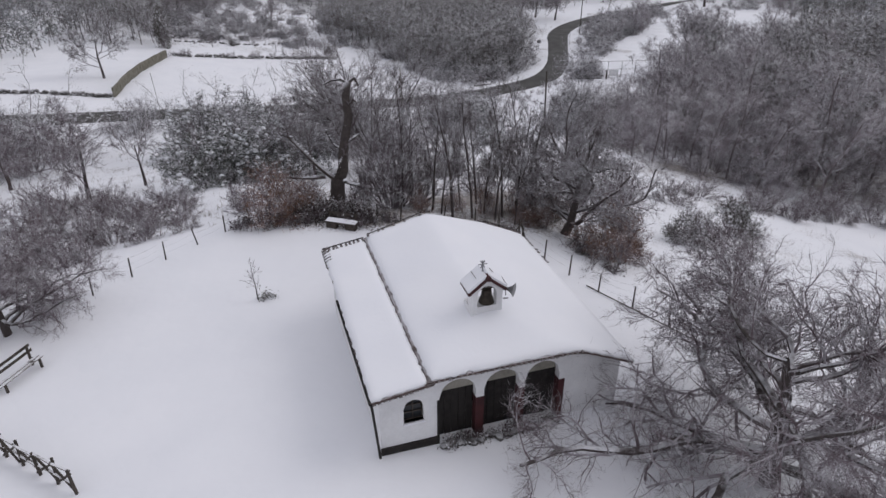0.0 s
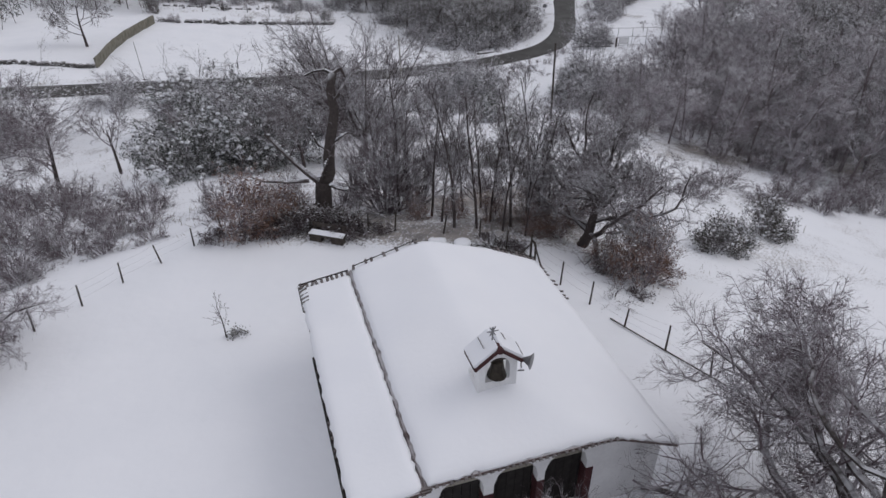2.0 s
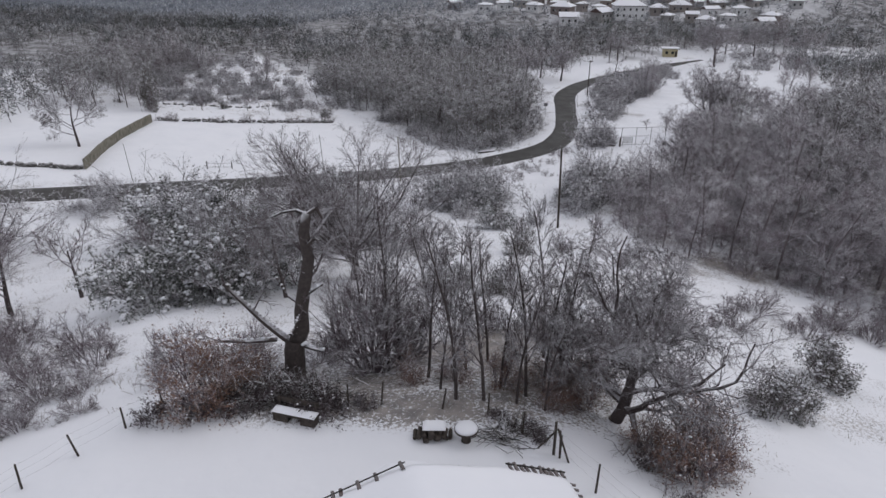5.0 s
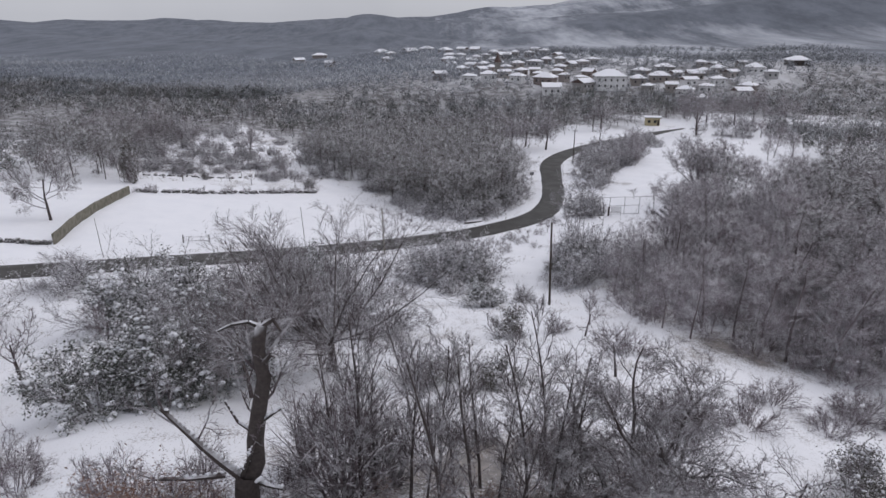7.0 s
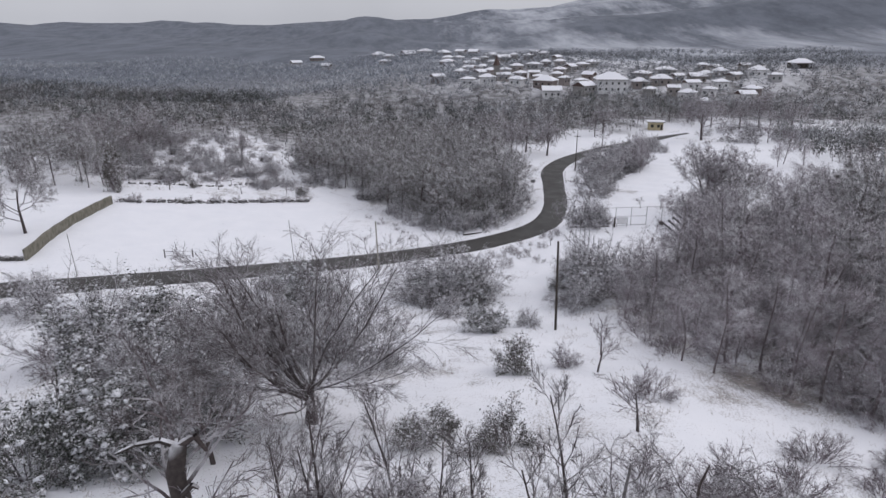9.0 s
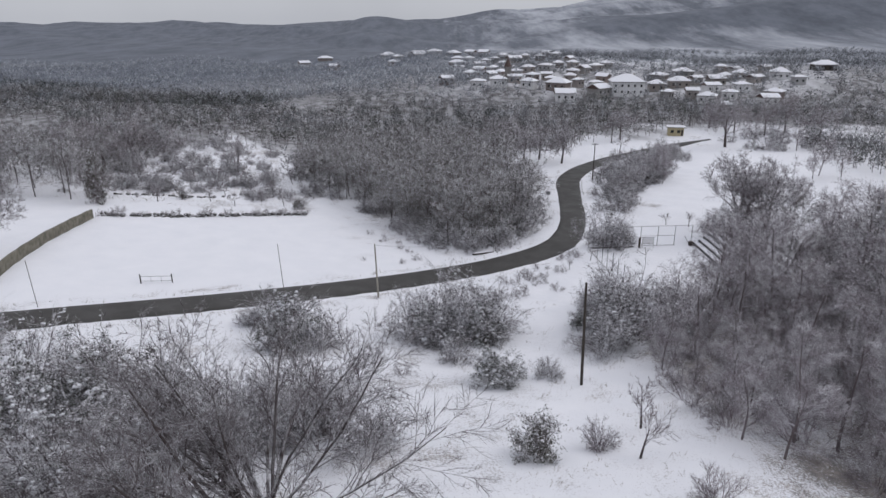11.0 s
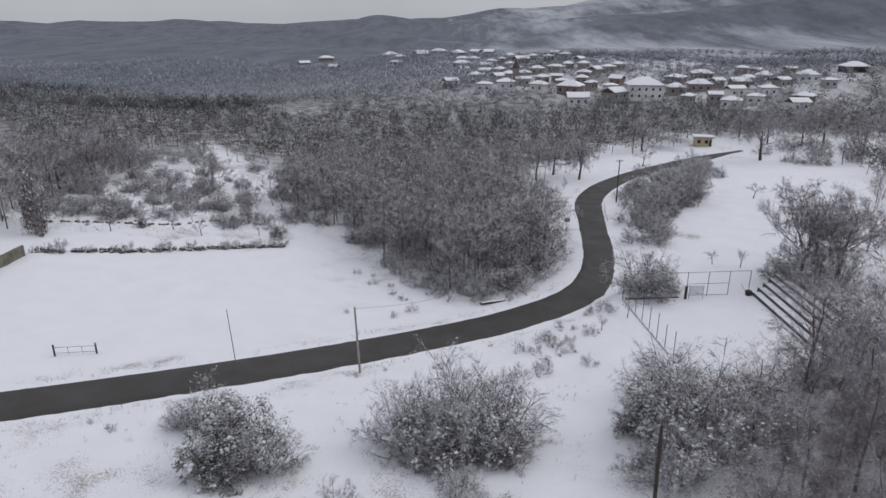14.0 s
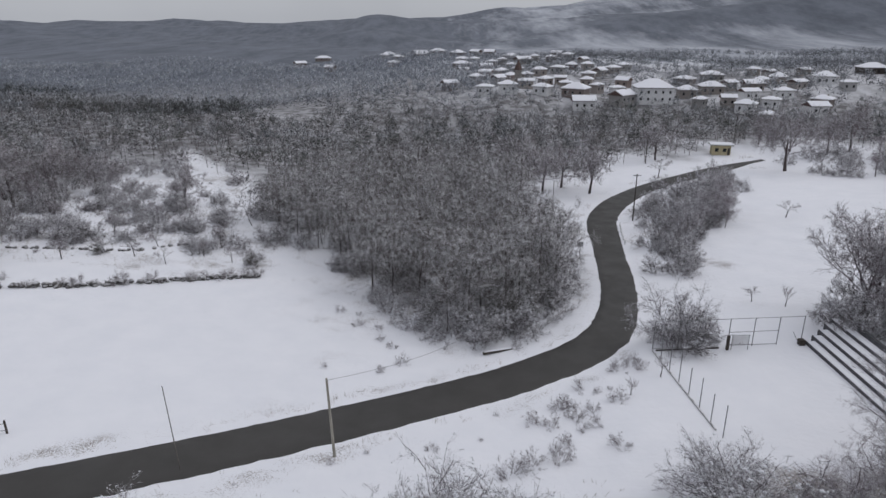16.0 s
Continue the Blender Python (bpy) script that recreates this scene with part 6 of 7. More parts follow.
def stone_border():
    ob = thing("stone_border", CHAPEL, "row of rough stones and snow along the porch", "stones")
    rng = np.random.default_rng(31)
    for i in range(24):
        u = 0.5 + i * 0.19
        k = rng.uniform(0.2, 0.42)
        part_of("stone", FIELD_STONES[i % 5], ob, m=pose(u + rng.normal() * 0.05, -0.05 + rng.normal() * 0.09, 0.58, 0, 0, rng.uniform(0, 360)) @ Matrix.Scale(k, 4))


def porch_plants():
    b = bush_thing("low_plant", 0.4, 0.42, 43, "low dark plant in front of the porch", stems=7, leaves=420, leaf_mat=M_BRAMBLE, leaf_size=0.06, lumps=8, lump_size=0.06, kids=(4, 3), group="porch plants")
    for i, u in enumerate((0.75, 1.3, 1.75, 2.3, 2.9, 3.4, 3.9, 4.5)):
        p = CHAPEL @ Vector((u, 0.02 + 0.05 * (i % 2), 0))
        put(b, p.x, p.y, i * 50, 0.8 + 0.3 * (i % 3) / 2)


def sapling():
    rng = np.random.default_rng(41)
    out = [[], [], []]
    s = spec_of((6, 3, 2), (9, 4), (0.38, 0.5), ((25, 50), (25, 50)), (0.06, 0.12, 0.2), (0.02, 0.1, 0.05), (0.2, 0.2), thin=0.009)
    grow(rng, (0, 0, -0.1), (0.05, 0, 1), 2.2, 0.035, 0, s, out)
    ob = thing("sapling", at(-9.1, 27.2), "young bare sapling planted in the snowy yard", "tree")
    part_of("trunk", tube_mesh("trunk", out[0], 6, M_BARK), ob)
    part_of("crown", tube_mesh("crown", out[1] + out[2], 3, M_TWIG), ob)
    b = bush_thing("low_shrub", 0.45, 0.4, 42, "low dark shrub at the foot of the sapling", stems=8, leaves=240, leaf_mat=M_IVY, leaf_size=0.06, kids=(4, 3))
    put(b, -8.65, 27.4)


def wire_fence(name, points, h, label, seed):
    """Thin posts with sagging wires."""
    rng = np.random.default_rng(seed)
    ob = thing(name, Matrix.Identity(4), label, "fence")
    bm = bmesh.new()
    rod(bm, (0, 0, 0), (0.03, 0, h + 0.1), 0.045, 0.035, 6)
    me = part("post", bm, M_DARKWOOD, ob).data
    first = ob.children[0]
    tops = []
    for i, (x, y) in enumerate(points):
        m = pose(x, y, ground_z(x, y) - 0.1, rng.normal() * 4, rng.normal() * 5, rng.uniform(0, 360))
        if i == 0:
            first.matrix_basis = m
        else:
            part_of("post", me, ob, m=m)
        tops.append(m)
    for k in (0.35, 0.68, 0.98):
        segs = []
        for a, b in zip(tops, tops[1:]):
            p, q = a @ Vector((0, 0, 0.1 + h * k)), b @ Vector((0, 0, 0.1 + h * k))
            mid = (p + q) / 2 - Vector((0, 0, 0.05))
            segs += [(p, mid, 0.003, 0.003), (mid, q, 0.003, 0.003)]
        part_of("wire", hose_mesh("wire", segs, 3, M_METAL), ob)
    return ob


def rustic_fence():
    """A low fence of rough crossed poles."""
    rng = np.random.default_rng(51)
    a, b = Vector((-17.6, 17.8, 0)), Vector((-11.9, 14.9, 0))
    d = (b - a).normalized()
    ob = thing("rustic_fence", Matrix.Identity(4), "rustic fence of crossed wooden poles with snow on the rails", "fence")
    n = 7
    for i in range(n + 1):
        p = a.lerp(b, i / n)
        p.z = ground_z(p.x, p.y)
        bm = bmesh.new()
        rod(bm, p - Vector((0, 0, 0.1)), p + Vector((rng.normal() * 0.05, rng.normal() * 0.05, 1.05)), 0.06, 0.05, 7)
        part("post", bm, M_DARKWOOD, ob)
        if i < n:
            q = a.lerp(b, (i + 1) / n)
            q.z = ground_z(q.x, q.y)
            for z0, z1, r in ((1.0, 1.0, 0.05), (0.15, 0.9, 0.045), (0.9, 0.15, 0.045), (0.45, 0.45, 0.04)):
                bm = bmesh.new()
                rod(bm, p + Vector((rng.normal() * 0.04, rng.normal() * 0.04, z0)), q + Vector((rng.normal() * 0.04, rng.normal() * 0.04, z1)), r, r * 0.85, 6)
                part("rail", bm, M_DARKWOOD if z0 != z1 else M_GREYWOOD, ob)


def slat_bench(x, y, turn):
    ob = thing("slatted_bench", at(x, y, turn), "grey wooden slatted bench with a thin cover of snow", "bench")
    bm = bmesh.new()
    box(bm, -1.05, 1.05, -0.20, -0.06, 0.42, 0.46, bevel=0.01)
    slat = part("seat_slat", bm, M_GREYWOOD, ob)
    part_of("seat_slat", slat.data, ob, m=pose(0, 0.19, 0))
    for z, y0 in ((0.62, 0.30), (0.84, 0.36)):
        bm = bmesh.new()
        box(bm, -1.05, 1.05, y0, y0 + 0.04, z, z + 0.13, bevel=0.01)
        part("back_slat", bm, M_DARKWOOD, ob)
    for s in (-0.85, 0.85):
        bm = bmesh.new()
        box(bm, s - 0.04, s + 0.04, -0.22, -0.14, 0, 0.42)
        part("leg", bm, M_DARKWOOD, ob)
        bm = bmesh.new()
        box(bm, s - 0.04, s + 0.04, 0.26, 0.34, 0, 1.0)
        box(bm, s - 0.04, s + 0.04, -0.2, 0.3, 0.36, 0.42)
        part("leg", bm, M_DARKWOOD, ob)


def snowy_bench(x, y, turn):
    rng = np.random.default_rng(61)
    ob = thing("stone_bench", at(x, y, turn), "low dark bench under a thick bank of snow", "bench")
    bm = bmesh.new()
    box(bm, -0.95, 0.95, -0.22, 0.22, 0.30, 0.46, bevel=0.02)
    seat = part("seat", bm, M_DARKWOOD, ob)
    bm = bmesh.new()
    snow_cap(bm, -0.97, 0.97, -0.24, 0.24, 0.46, 0.17, rng, 12)
    part("snow", bm, M_SNOW, seat, "bank of snow on the seat", smooth=True)
    for s in (-0.6, 0.6):
        bm = bmesh.new()
        box(bm, s - 0.33, s + 0.33, -0.2, 0.2, -0.05, 0.30, bevel=0.02)
        part("leg", bm, M_DARKWOOD, ob)
    bm = bmesh.new()
    box(bm, -0.95, 0.95, 0.30, 0.36, 0.60, 0.85, bevel=0.015)
    part("backrest", bm, M_DARKWOOD, ob)
    for s in (-0.8, 0.8):
        bm = bmesh.new()
        box(bm, s - 0.04, s + 0.04, 0.24, 0.30, 0, 0.9)
        part("post", bm, M_DARKWOOD, ob)


def log_pile(x, y, turn):
    rng = np.random.default_rng(71)
    ob = thing("log_pile", at(x, y, turn), "stack of cut dark logs capped with snow", "firewood")
    bm = bmesh.new()
    rod(bm, (0, -0.3, 0), (0, 0.3, 0), 0.1, 0.1, 9)
    me = part("log", bm, M_DARKWOOD, ob).data
    first = ob.children[0]
    k = 0
    for j in range(3):
        for i in range(8 - 2 * j):
            m = pose(-0.72 + 0.2 * i + 0.2 * j + rng.normal() * 0.02, rng.normal() * 0.12, 0.1 + 0.17 * j, 0, rng.normal() * 6, rng.normal() * 14) @ Matrix.Scale(rng.uniform(0.7, 1.3), 4)
            if k == 0:
                first.matrix_basis = m
            else:
                part_of("log", me, ob, m=m)
            k += 1
    bm = bmesh.new()
    snow_cap(bm, -0.42, 0.5, -0.26, 0.30, 0.55, 0.16, rng, 9)
    part("snow", bm, M_SNOW, ob, smooth=True)


def round_table(x, y):
    rng = np.random.default_rng(72)
    ob = thing("round_table", at(x, y), "small round dark table under a cap of snow", "table")
    bm = bmesh.new()
    rod(bm, (0, 0, 0.55), (0, 0, 0.62), 0.48, 0.48, 20)
    top = part("tabletop", bm, M_DARKWOOD, ob)
    bm = bmesh.new()
    bmesh.ops.create_uvsphere(bm, u_segments=18, v_segments=8, radius=0.46)
    for v in bm.verts:
        v.co.z = 0.62 + max(v.co.z, 0) * 0.36
    part("snow", bm, M_SNOW, top, "cap of snow", smooth=True)
    bm = bmesh.new()
    rod(bm, (0, 0, -0.05), (0, 0, 0.55), 0.20, 0.14, 12)
    part("pedestal", bm, M_DARKWOOD, ob)


def brush_pile(name, x, y, w, h, n, seed, label):
    rng = np.random.default_rng(seed)
    segs = []
    for _ in range(n):
        a = Vector((rng.normal() * w * 0.4, rng.normal() * 0.3, abs(rng.normal()) * h * 0.4))
        d = Vector((rng.normal(), rng.normal() * 0.6, rng.normal() * 0.4)).normalized() * rng.uniform(0.4, 1.1)
        segs.append((a, a + d, 0.02, 0.012))
    ob = thing(name, at(x, y), label, "brushwood")
    tagged(part_of("brushwood", tube_mesh("brushwood", segs, 4, M_DEAD), ob), kind="stuff")


stone_border()
porch_plants()
sapling()
wire_fence("wire_fence", [(-18.6, 25.8), (-17.4, 27.6), (-16.2, 29.4), (-15.1, 31.2), (-13.9, 32.9), (-12.8, 34.5), (-11.6, 35.6)], 1.1, "wire fence on thin weathered posts along the terrace", 52)
wire_fence("wire_fence", [(-4.0, 36.0), (-2.6, 36.1), (0.0, 35.8), (1.9, 35.4), (3.2, 34.2), (4.5, 32.9)], 1.1, "wire fence behind the log pile and benches", 53)
wire_fence("wire_fence", [(4.5, 32.9), (5.5, 31.1), (6.6, 29.6), (7.8, 28.0), (9.1, 26.4), (10.4, 24.8), (11.7, 23.2), (13.0, 21.6)], 1.2, "wire fence on dark posts beside the chapel", 54)


def brace_post(x, y):
    ob = thing("corner_post", at(x, y), "braced dark wooden corner post of the fence", "post")
    for name, a, b, r in (("post", (0, 0, -0.1), (0, 0, 1.5), 0.06), ("brace", (0.08, 0, 1.2), (0.5, -0.5, -0.05), 0.045), ("brace", (-0.05, 0, 1.0), (-0.6, 0.1, 0.2), 0.04)):
        bm = bmesh.new()
        rod(bm, a, b, r, r * 0.9, 7)
        part(name, bm, M_DARKWOOD, ob)


def ground_rail(a, b):
    ob = thing("ground_rail", Matrix.Identity(4), "dark timber edging along the fence foot", "edging")
    n = 4
    for i in range(n):
        p, q = Vector(a).lerp(Vector(b), i / n), Vector(a).lerp(Vector(b), (i + 0.97) / n)
        bm = bmesh.new()
        rod(bm, (p.x, p.y, ground_z(p.x, p.y) + 0.05), (q.x, q.y, ground_z(q.x, q.y) + 0.05), 0.032, 0.028, 6)
        part("timber", bm, M_DARKWOOD, ob)


brace_post(4.3, 33.1)
ground_rail((7.3, 28.5, 0), (12.0, 22.6, 0))
rustic_fence()
slat_bench(-17.1, 20.9, 74)
snowy_bench(-6.0, 34.95, -16)
log_pile(-0.35, 34.0, 0)
round_table(0.95, 33.8)
brush_pile("brush_pile", 2.5, 33.9, 1.2, 0.5, 130, 73, "heap of dark cut branches by the fence")
brush_pile("brush_pile", -6.3, 36.4, 2.6, 0.9, 900, 74, "long heap of dark brushwood behind the bench")
brush_pile("brush_pile", -9.2, 36.2, 1.5, 0.7, 300, 75, "heap of dark brushwood at the terrace edge")
brambles = [bush_thing("bramble", 0.9, 1.1, 160 + i, "low tangled bramble with dark leaves", stems=16, leaves=900, leaf_mat=M_BRAMBLE, leaf_size=0.07, lumps=14, lump_size=0.06, kids=(6, 4), group="brambles", twig=M_TWIG_MAUVE) for i in range(2)]
for i, (x, y, k) in enumerate([(-10.4, 35.4, 0.9), (-9.4, 35.9, 1.0), (-8.3, 36.2, 1.1), (-7.2, 36.4, 1.2), (-6.2, 36.3, 1.1), (-5.2, 36.0, 1.2), (-4.6, 35.5, 1.0), (-3.4, 36.0, 0.6), (3.2, 34.6, 0.6), (3.9, 34.0, 0.6), (2.4, 35.0, 0.6), (-12.0, 35.2, 0.8), (9.2, 31.2, 0.7), (8.2, 33.2, 0.8)]):
    put(brambles[i % 2], x, y, i * 71, k)


# ---- along the road ----
def wooden_pole(x, y, h, r, lean, label, name="utility_pole", mat=None, arm=0):
    ob = thing(name, at(x, y) @ pose(0, 0, 0, lean[0], lean[1], 0), label, "pole")
    bm = bmesh.new()
    rod(bm, (0, 0, -0.3), (0, 0, h), r, r * 0.72, 10)
    part("shaft", bm, mat or M_DARKWOOD, ob)
    for k in range(arm):
        bm = bmesh.new()
        box(bm, -0.8, 0.8, -0.09, -0.19, h - 0.35 - 0.7 * k, h - 0.25 - 0.7 * k)
        a = part("crossarm", bm, M_DARKWOOD, ob)
        for s in (-0.7, -0.25, 0.25, 0.7):
            bm = bmesh.new()
            rod(bm, (s, -0.14, h - 0.25 - 0.7 * k), (s, -0.14, h - 0.08 - 0.7 * k), 0.045, 0.03, 7)
            part("insulator", bm, M_PLASTER, a)
    return ob


wooden_pole(14.7, 92.3, 10.6, 0.15, (0, -1.5), "tall dark bare wooden utility pole on the slope")
wooden_pole(41.0, 205.2, 9.8, 0.14, (0, 0), "wooden utility pole with crossarms by the road", arm=1)
wooden_pole(24.6, 206.3, 9.0, 0.07, (0, 0), "thin grey pole beside the road", "road_pole", M_GREYWOOD)
wooden_pole(-20.8, 123.0, 8.4, 0.05, (0, -3), "thin leaning grey post at the roadside", "road_pole", M_GREYWOOD)
wooden_pole(-49.8, 113.6, 6.3, 0.05, (0, -3), "thin leaning grey post at the roadside", "road_pole", M_GREYWOOD)
wooden_pole(-7.9, 126.2, 8.2, 0.14, (0, -2), "pale concrete pole at the road's edge", "concrete_pole", M_CONCRETE)
wooden_pole(95.0, 286.0, 8.0, 0.12, (0, 0), "dark wooden utility pole near the yellow hut")
wooden_pole(60.0, 262.0, 8.0, 0.12, (0, 0), "dark wooden utility pole among the bare trees", arm=1)


def cable():
    a, b = Vector((-8.2, 126.2, ground_z(-7.9, 126.2) + 8.0)), Vector((9.5, 154.5, ground_z(9.5, 154.5) + 2.5))
    pts = [a.lerp(b, t / 10) - Vector((0, 0, 1.2 * math.sin(math.pi * t / 10))) for t in range(11)]
    ob = thing("overhead_cable", Matrix.Identity(4), "thin overhead cable from the concrete pole", "cable")
    part_of("wire", tube_mesh("wire", [(p, q, 0.02, 0.02) for p, q in zip(pts, pts[1:])], 4, M_METAL), ob)


cable()


def field_wall():
    """A concrete wall that climbs between the fields, in cast lengths."""
    ob = thing("field_wall", Matrix.Identity(4), "bare concrete wall between two snowy fields", "wall")
    line = spline([(-59.8, 118.6), (-62.6, 131), (-64.2, 142), (-65.2, 158.5)], 2.2)
    for (a, b), (c, d) in zip(line, line[1:]):
        bm = bmesh.new()
        n = Vector((-(d - b), c - a, 0)).normalized() * 0.16
        p, q = Vector((a, b, ground_z(a, b))), Vector((c, d, ground_z(c, d)))
        vs = [bm.verts.new(v) for v in (p - n - Vector((0, 0, 0.4)), q - n - Vector((0, 0, 0.4)), q + n - Vector((0, 0, 0.4)), p + n - Vector((0, 0, 0.4)),
                                        p - n + Vector((0, 0, 1.75)), q - n + Vector((0, 0, 1.75)), q + n + Vector((0, 0, 1.75)), p + n + Vector((0, 0, 1.75)))]
        for f in ((0, 1, 2, 3), (4, 5, 6, 7), (0, 1, 5, 4), (1, 2, 6, 5), (2, 3, 7, 6), (3, 0, 4, 7)):
            bm.faces.new([vs[i] for i in f])
        part("panel", bm, M_FIELDWALL, ob)


def rubble_wall(name, points, h, w, label, seed, gap=0.55):
    """A dry wall of loose stones with snow on them."""
    rng = np.random.default_rng(seed)
    ob = thing(name, Matrix.Identity(4), label, "stone wall")
    line = spline(points, gap)
    for i, (x, y) in enumerate(line):
        for z in np.arange(0.1, h, 0.32):
            if rng.random() < 0.12:
                continue
            part_of("stone", FIELD_STONES[rng.integers(5)], ob, m=pose(x + rng.normal() * w * 0.3, y + rng.normal() * w * 0.3, ground_z(x, y) + z, rng.normal() * 15, rng.normal() * 15, rng.uniform(0, 360)) @ Matrix.Scale(rng.uniform(0.6, 1.2), 4))


field_wall()
rubble_wall("roadside_wall", [(-60.4, 118.6), (-66, 118.4), (-74, 118.2), (-86, 116)], 0.7, 0.3, "low dark dry-stone wall beside the lane", 81)
rubble_wall("terrace_wall", [(-64.5, 160.5), (-52, 164.5), (-40, 170.5), (-28, 175.5)], 0.5, 0.8, "tumbled stone wall along the top of the field", 82)
rubble_wall("terrace_wall", [(-74, 178.5), (-62, 180.5), (-52, 182.5), (-42, 190)], 0.4, 0.6, "tumbled stone terrace wall with snow", 83, 0.8)


def small_gate():
    ob = thing("field_gate", Matrix.Identity(4), "low wire field gate between two dark posts", "gate")
    a, b = (-42.0, 125.4), (-38.1, 126.9)
    pts = []
    for x, y in (a, b):
        z = ground_z(x, y)
        bm = bmesh.new()
        rod(bm, (x, y, z - 0.1), (x, y, z + 1.4), 0.11, 0.09, 8)
        part("post", bm, M_DARKWOOD, ob)
        pts.append(Vector((x, y, z)))
    p, q = pts
    for k in (0.35, 1.05):
        bm = bmesh.new()
        rod(bm, p + Vector((0, 0, k)), q + Vector((0, 0, k)), 0.03, sides=6)
        part("rail", bm, M_METAL, ob)
    for t in (0.33, 0.66):
        bm = bmesh.new()
        m = p.lerp(q, t)
        rod(bm, m + Vector((0, 0, 0.1)), m + Vector((0, 0, 1.1)), 0.025, sides=6)
        part("upright", bm, M_METAL, ob)


def roadside_log(x, y, turn):
    rng = np.random.default_rng(91)
    ob = thing("fallen_log", at(x, y, turn), "felled log beside the road with snow on it", "log")
    bm = bmesh.new()
    rod(bm, (-2.0, 0, 0.2), (2.0, 0, 0.2), 0.2, 0.16, 9)
    part("log", bm, M_DARKWOOD, ob)
    bm = bmesh.new()
    snow_cap(bm, -1.9, 1.9, -0.13, 0.13, 0.36, 0.12, rng, 14)
    part("snow", bm, M_SNOW, ob, smooth=True)


def road_sign(x, y):
    ob = thing("road_sign", at(x, y, 10), "small grey board sign seen from behind", "sign")
    bm = bmesh.new()
    rod(bm, (0, 0, -0.1), (0, 0, 2.4), 0.04, sides=8)
    part("post", bm, M_METAL, ob)
    bm = bmesh.new()
    box(bm, -0.55, 0.55, -0.06, -0.04, 1.8, 2.6, bevel=0.008)
    part("board", bm, M_METAL, ob)


def guard_rail(points):
    ob = thing("guard_rail", Matrix.Identity(4), "short white guard rail at the road's edge", "guard rail")
    line = spline(points, 2.0)
    for i, (x, y) in enumerate(line):
        z = ground_z(x, y)
        bm = bmesh.new()
        box(bm, x - 0.09, x + 0.09, y - 0.09, y + 0.09, z - 0.1, z + 0.85)
        part("post", bm, M_PLASTER, ob)
        if i:
            a, b = line[i - 1]
            for k in (0.45, 0.75):
                bm = bmesh.new()
                rod(bm, (a, b, ground_z(a, b) + k), (x, y, z + k), 0.06, sides=6)
                part("rail", bm, M_PLASTER, ob)


small_gate()
roadside_log(9.0, 149.4, 18)
road_sign(26.1, 184.7)
guard_rail([(35.6, 190.5), (36.4, 196), (37.6, 202.0)])


# ---- the sports court ----
COURT_Z = -17.35


def court_fence():
    ob = thing("court_fence", Matrix.Identity(4), "tall frame fence of thin metal posts round the court", "fence")

    def post(x, y, h=3.7):
        bm = bmesh.new()
        rod(bm, (x, y, COURT_Z - 0.2), (x, y, COURT_Z + h), 0.05, sides=6)
        part("post", bm, M_METAL, ob)

    def rail(a, b, z):
        bm = bmesh.new()
        rod(bm, (*a, COURT_Z + z), (*b, COURT_Z + z), 0.035, sides=6)
        part("rail", bm, M_METAL, ob)
    back = [(27.0 + 18.4 * i / 6, 145.3 + 1.6 * i / 6) for i in range(7)]
    for p in back:
        post(*p)
    rail(back[0], back[-1], 3.65)
    rail(back[3], back[5], 1.9)
    for i in (0, 3, 4):
        rail(back[i], back[i + 1], 0.15)
    for i in range(1, 8):
        post(27.0 + 0.2 * i, 145.3 - 2.5 * i, 3.2 + 0.3 * (i % 2))
    bm = bmesh.new()
    rod(bm, (26.9, 145.0, COURT_Z + 0.08), (28.2, 129.0, COURT_Z + 0.08), 0.09, sides=6)
    part("kerb", bm, M_STONE, ob)
    bm = bmesh.new()
    rod(bm, (27.3, 145.0, COURT_Z + 0.06), (35.0, 145.7, COURT_Z + 0.06), 0.12, sides=6)
    part("kerb", bm, M_DARKWOOD, ob)
    bm = bmesh.new()
    rod(bm, (45.2, 146.8, COURT_Z), (44.0, 146.4, COURT_Z + 1.8), 0.04, sides=6)
    part("brace", bm, M_METAL, ob)
    bm = bmesh.new()
    box(bm, 45.0, 45.7, 146.3, 147.0, COURT_Z - 0.1, COURT_Z + 0.7, bevel=0.03)
    part("footing", bm, M_DARKWOOD, ob)


def basket():
    ob = thing("basketball_hoop", pose(37.3, 145.3, COURT_Z, 0, 0, 0), "basketball board on a dark post at the court's end", "basketball hoop")
    bm = bmesh.new()
    box(bm, -1.6, -1.3, -0.15, 0.15, -0.1, 1.9, bevel=0.02)
    part("post", bm, M_DARKWOOD, ob)
    bm = bmesh.new()
    box(bm, -0.9, 0.9, -0.03, 0.03, 0.75, 1.85)
    part("board", bm, M_PLASTER, ob)
    bm = bmesh.new()
    for z in (0.7, 1.9):
        rod(bm, (-1.4, 0.06, z), (1.1, 0.06, z), 0.04, sides=6)
    for x in (-0.95, 1.0):
        rod(bm, (x, 0.06, 0), (x, 0.06, 1.95), 0.04, sides=6)
    part("frame", bm, M_METAL, ob)
    bm = bmesh.new()
    for i in range(12):
        a, b = math.radians(i * 30), math.radians(i * 30 + 30)
        rod(bm, (0.23 * math.cos(a), -0.3 + 0.23 * math.sin(a), 1.0), (0.23 * math.cos(b), -0.3 + 0.23 * math.sin(b), 1.0), 0.012, sides=5)
    part("ring", bm, M_RED, ob)


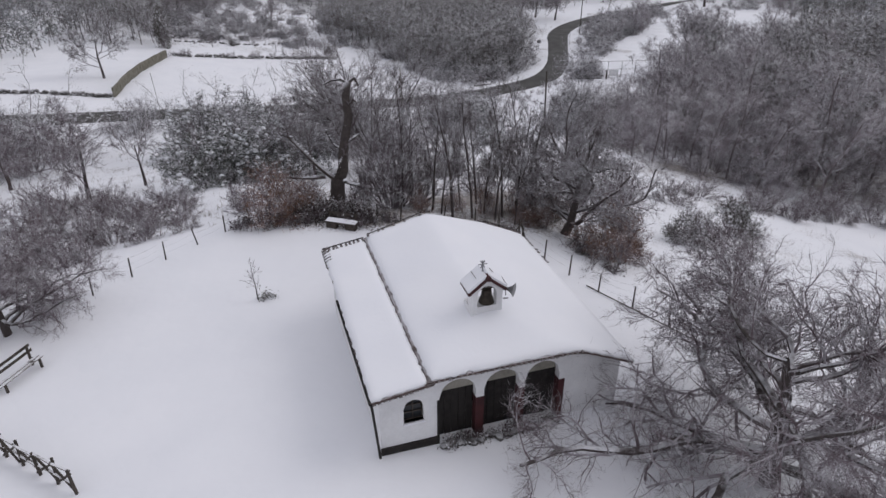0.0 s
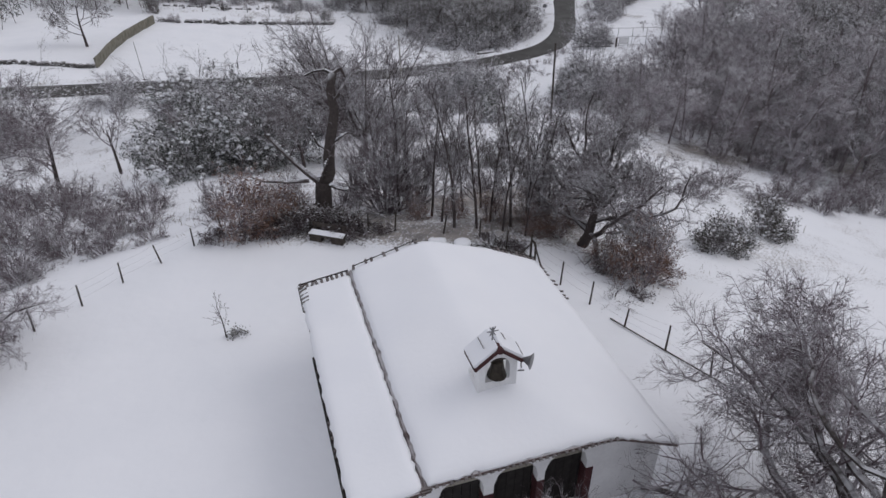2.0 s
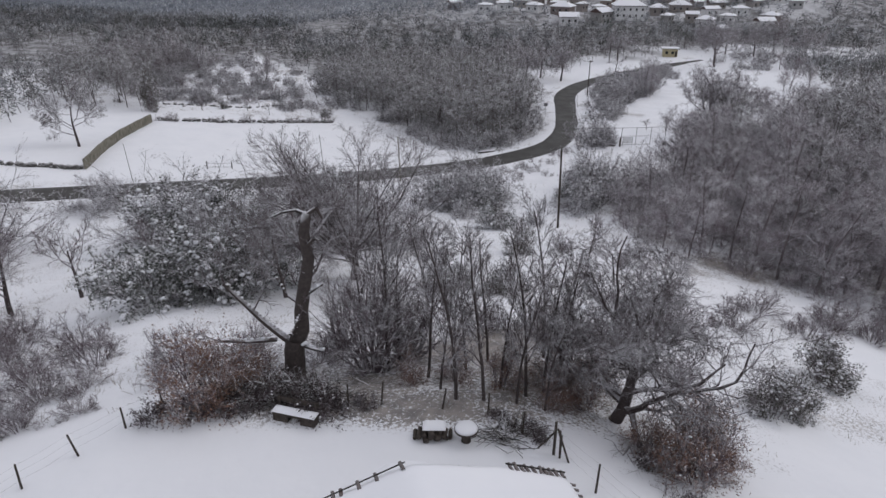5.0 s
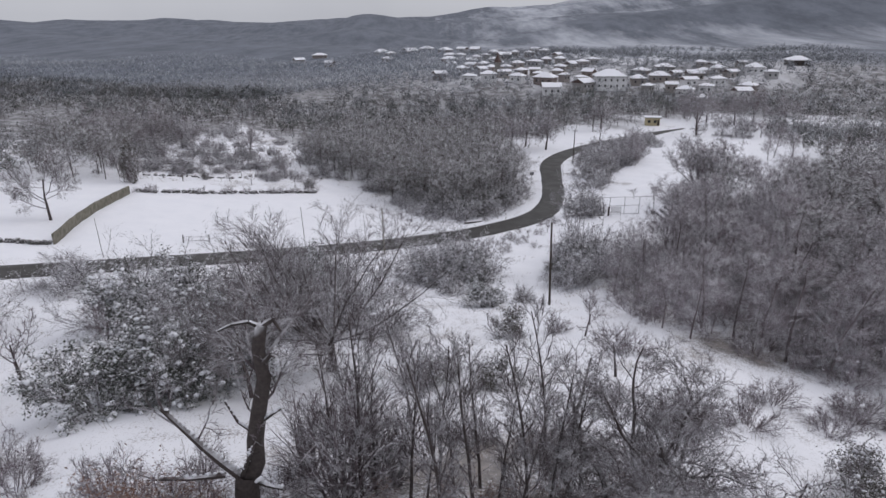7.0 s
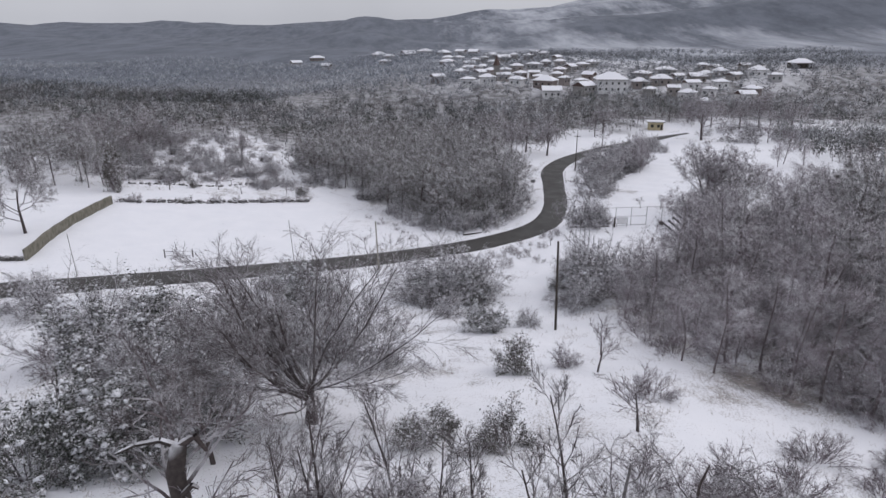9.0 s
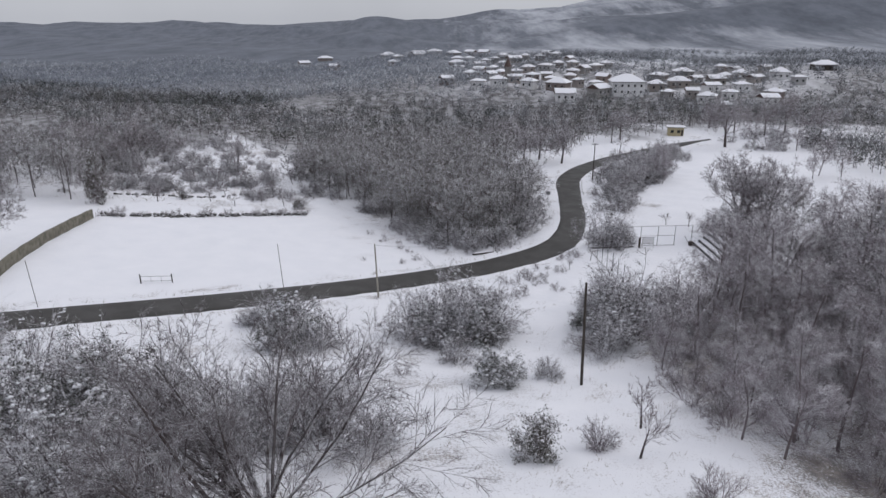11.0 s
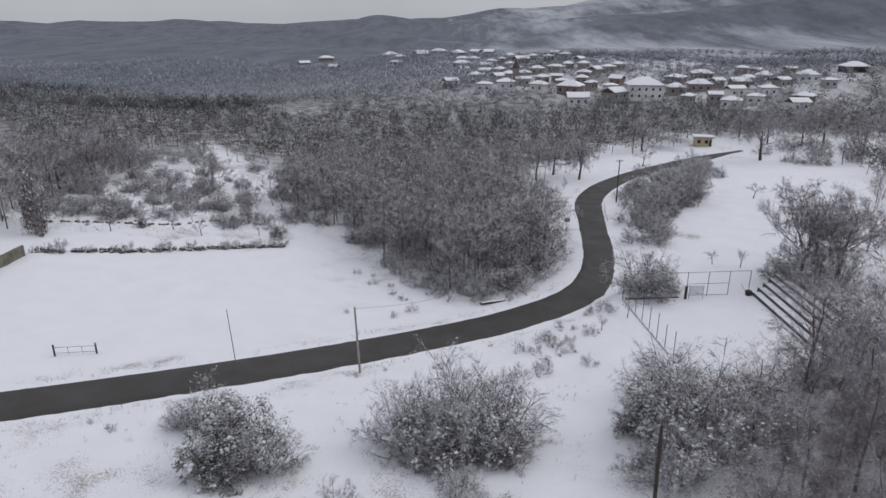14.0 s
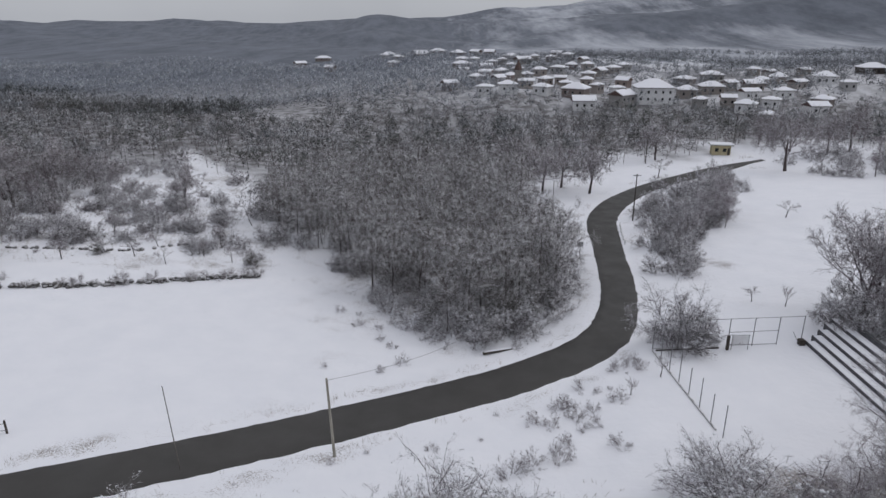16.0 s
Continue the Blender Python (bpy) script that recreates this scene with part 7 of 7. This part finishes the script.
def stands():
    """Stepped concrete seating along the court's side, each tread under snow."""
    ob = thing("stepped_seating", pose(45.9, 0, COURT_Z), "snow-covered concrete stepped seating beside the court", "steps")
    for i in range(5):
        bm = bmesh.new()
        box(bm, 1.05 * i, 1.05 * i + 1.06, 112, 146.8 + 0.7 * i, -0.8, 0.42 * (i + 1), bevel=0.02)
        step = part("step", bm, M_STEP, ob)
        bm = bmesh.new()
        box(bm, 1.05 * i + 0.08, 1.05 * i + 1.06, 112.1, 146.6 + 0.7 * i, 0.42 * (i + 1) + 0.004, 0.42 * (i + 1) + 0.10, bevel=0.035)
        part("snow", bm, M_SNOW, step)
    bm = bmesh.new()
    box(bm, 5.3, 5.6, 112, 150.4, -0.8, 2.75, bevel=0.03)
    part("back_wall", bm, M_STEP, ob)


court_fence()
basket()
stands()


# ---- the village ----
WINDOW = None


def house(x, y, w, d, h, turn, roof="hip", storeys=2, label="white village house under a snowy hipped roof", wall=None, rise=0.28, rows=True, group="village houses"):
    """A house: walls, eaved roof with snow, windows in rows, a door and a chimney."""
    global WINDOW
    ob = thing("village_house", at(x, y, turn), label, "house", group)
    bm = bmesh.new()
    box(bm, -w / 2, w / 2, -d / 2, d / 2, -2.5, h)
    part("wall", bm, wall or M_WALLS, ob)
    e = 0.6
    k = min(w, d) / 2
    for name, z, ex, mat, extra in (("roof", h, e, M_TILE, 0.0), ("snow", h + 0.16, e - 0.05, M_SNOW, 0.16)):
        bm = bmesh.new()
        a, b = w / 2 + ex, d / 2 + ex
        lo = [bm.verts.new((sx * a, sy * b, z)) for sx, sy in ((-1, -1), (1, -1), (1, 1), (-1, 1))]
        md = [bm.verts.new((sx * a, sy * b, z + 0.14 + extra)) for sx, sy in ((-1, -1), (1, -1), (1, 1), (-1, 1))]
        run = max(a - (b if roof == "hip" else 0), 0.2)
        top = [bm.verts.new((s * run, 0, z + 0.14 + extra + b * rise * 2)) for s in (-1, 1)]
        bm.faces.new(lo[::-1])
        for i in range(4):
            bm.faces.new((lo[i], lo[(i + 1) % 4], md[(i + 1) % 4], md[i]))
        bm.faces.new((md[0], md[1], top[1], top[0]))
        bm.faces.new((md[2], md[3], top[0], top[1]))
        bm.faces.new((md[1], md[2], top[1]))
        bm.faces.new((md[3], md[0], top[0]))
        part(name, bm, mat, ob)
    bm = bmesh.new()
    box(bm, w * 0.2, w * 0.2 + 0.5, -0.25, 0.25, h + 0.3, h + b * rise * 2 + 0.6)
    part("chimney", bm, M_CONCRETE, ob)
    if WINDOW is None:
        bm = bmesh.new()
        box(bm, -0.42, 0.42, -0.05, 0.03, -0.55, 0.55)
        WINDOW = bpy.data.meshes.new("window")
        bm.to_mesh(WINDOW)
        bm.free()
        WINDOW.materials.append(M_GLASS)
    n = max(2, int(w / 2.6))
    for s in range(storeys):
        z = h - 1.5 - 2.8 * s
        for i in range(n):
            part_of("window", WINDOW, ob, m=pose(-w / 2 + w * (i + 0.5) / n, -d / 2 - 0.01, z))
    return ob


def village():
    rng = np.random.default_rng(101)
    labels = ("white village house under a snowy hipped roof", "pale village house with deep snowy eaves", "grey stone village house with a snow-covered roof")
    for i, (x, y, w, h) in enumerate(LOWER_VILLAGE + UPPER_VILLAGE + EAST_VILLAGE):
        lab, wall, storeys, turn = labels[i % 3], None, 1, rng.uniform(-48, 48)
        if w > 14 and y < 365:
            lab, wall, storeys, turn = "large white house with rows of windows under a snowy roof", M_PLASTER, 2, -4
        elif w > 13 and x > 200:
            lab, wall = "brown timber house with a broad snowy roof", M_DARKWOOD
        elif y < 385 and i % 2:
            wall = M_PLASTER
        w = w * (0.88 if w < 14 else 1.0)
        house(x, y, w, w * rng.uniform(0.62, 0.85), h * rng.uniform(0.8, 1.05), turn, "gable" if i % 3 == 1 else "hip", storeys, lab, wall, rng.uniform(0.16, 0.27))


def tower():
    ob = thing("church_tower", at(36.4, 388), "narrow dark church tower with a pointed roof", "tower")
    bm = bmesh.new()
    box(bm, -1.4, 1.4, -1.4, 1.4, -2, 8)
    part("shaft", bm, M_STONE, ob)
    bm = bmesh.new()
    rod(bm, (0, 0, 8), (0, 0, 12.5), 2.0, 0.05, 4)
    part("spire", bm, M_TILE, ob)


def yellow_hut(x, y):
    ob = thing("yellow_hut", at(x, y, -12), "small yellow roadside hut with a flat snowy roof", "hut")
    bm = bmesh.new()
    box(bm, -2.6, 2.6, -1.7, 1.7, -0.5, 2.7)
    part("wall", bm, M_YELLOW, ob)
    bm = bmesh.new()
    box(bm, -3.3, 3.3, -2.4, 2.4, 2.7, 2.9, bevel=0.03)
    part("roof", bm, M_CONCRETE, ob)
    bm = bmesh.new()
    box(bm, -3.25, 3.25, -2.35, 2.35, 2.904, 3.15, bevel=0.08)
    part("snow", bm, M_SNOW, ob)
    for a in (-1.3, 0.9):
        bm = bmesh.new()
        box(bm, a - 0.5, a + 0.5, -1.74, -1.66, 0.9, 1.9)
        part("window", bm, M_GLASS, ob)
    bm = bmesh.new()
    box(bm, 1.7, 2.4, -1.74, -1.66, 0.0, 2.0)
    part("door", bm, M_DARKWOOD, ob)


village()
tower()
yellow_hut(84.6, 270.8)
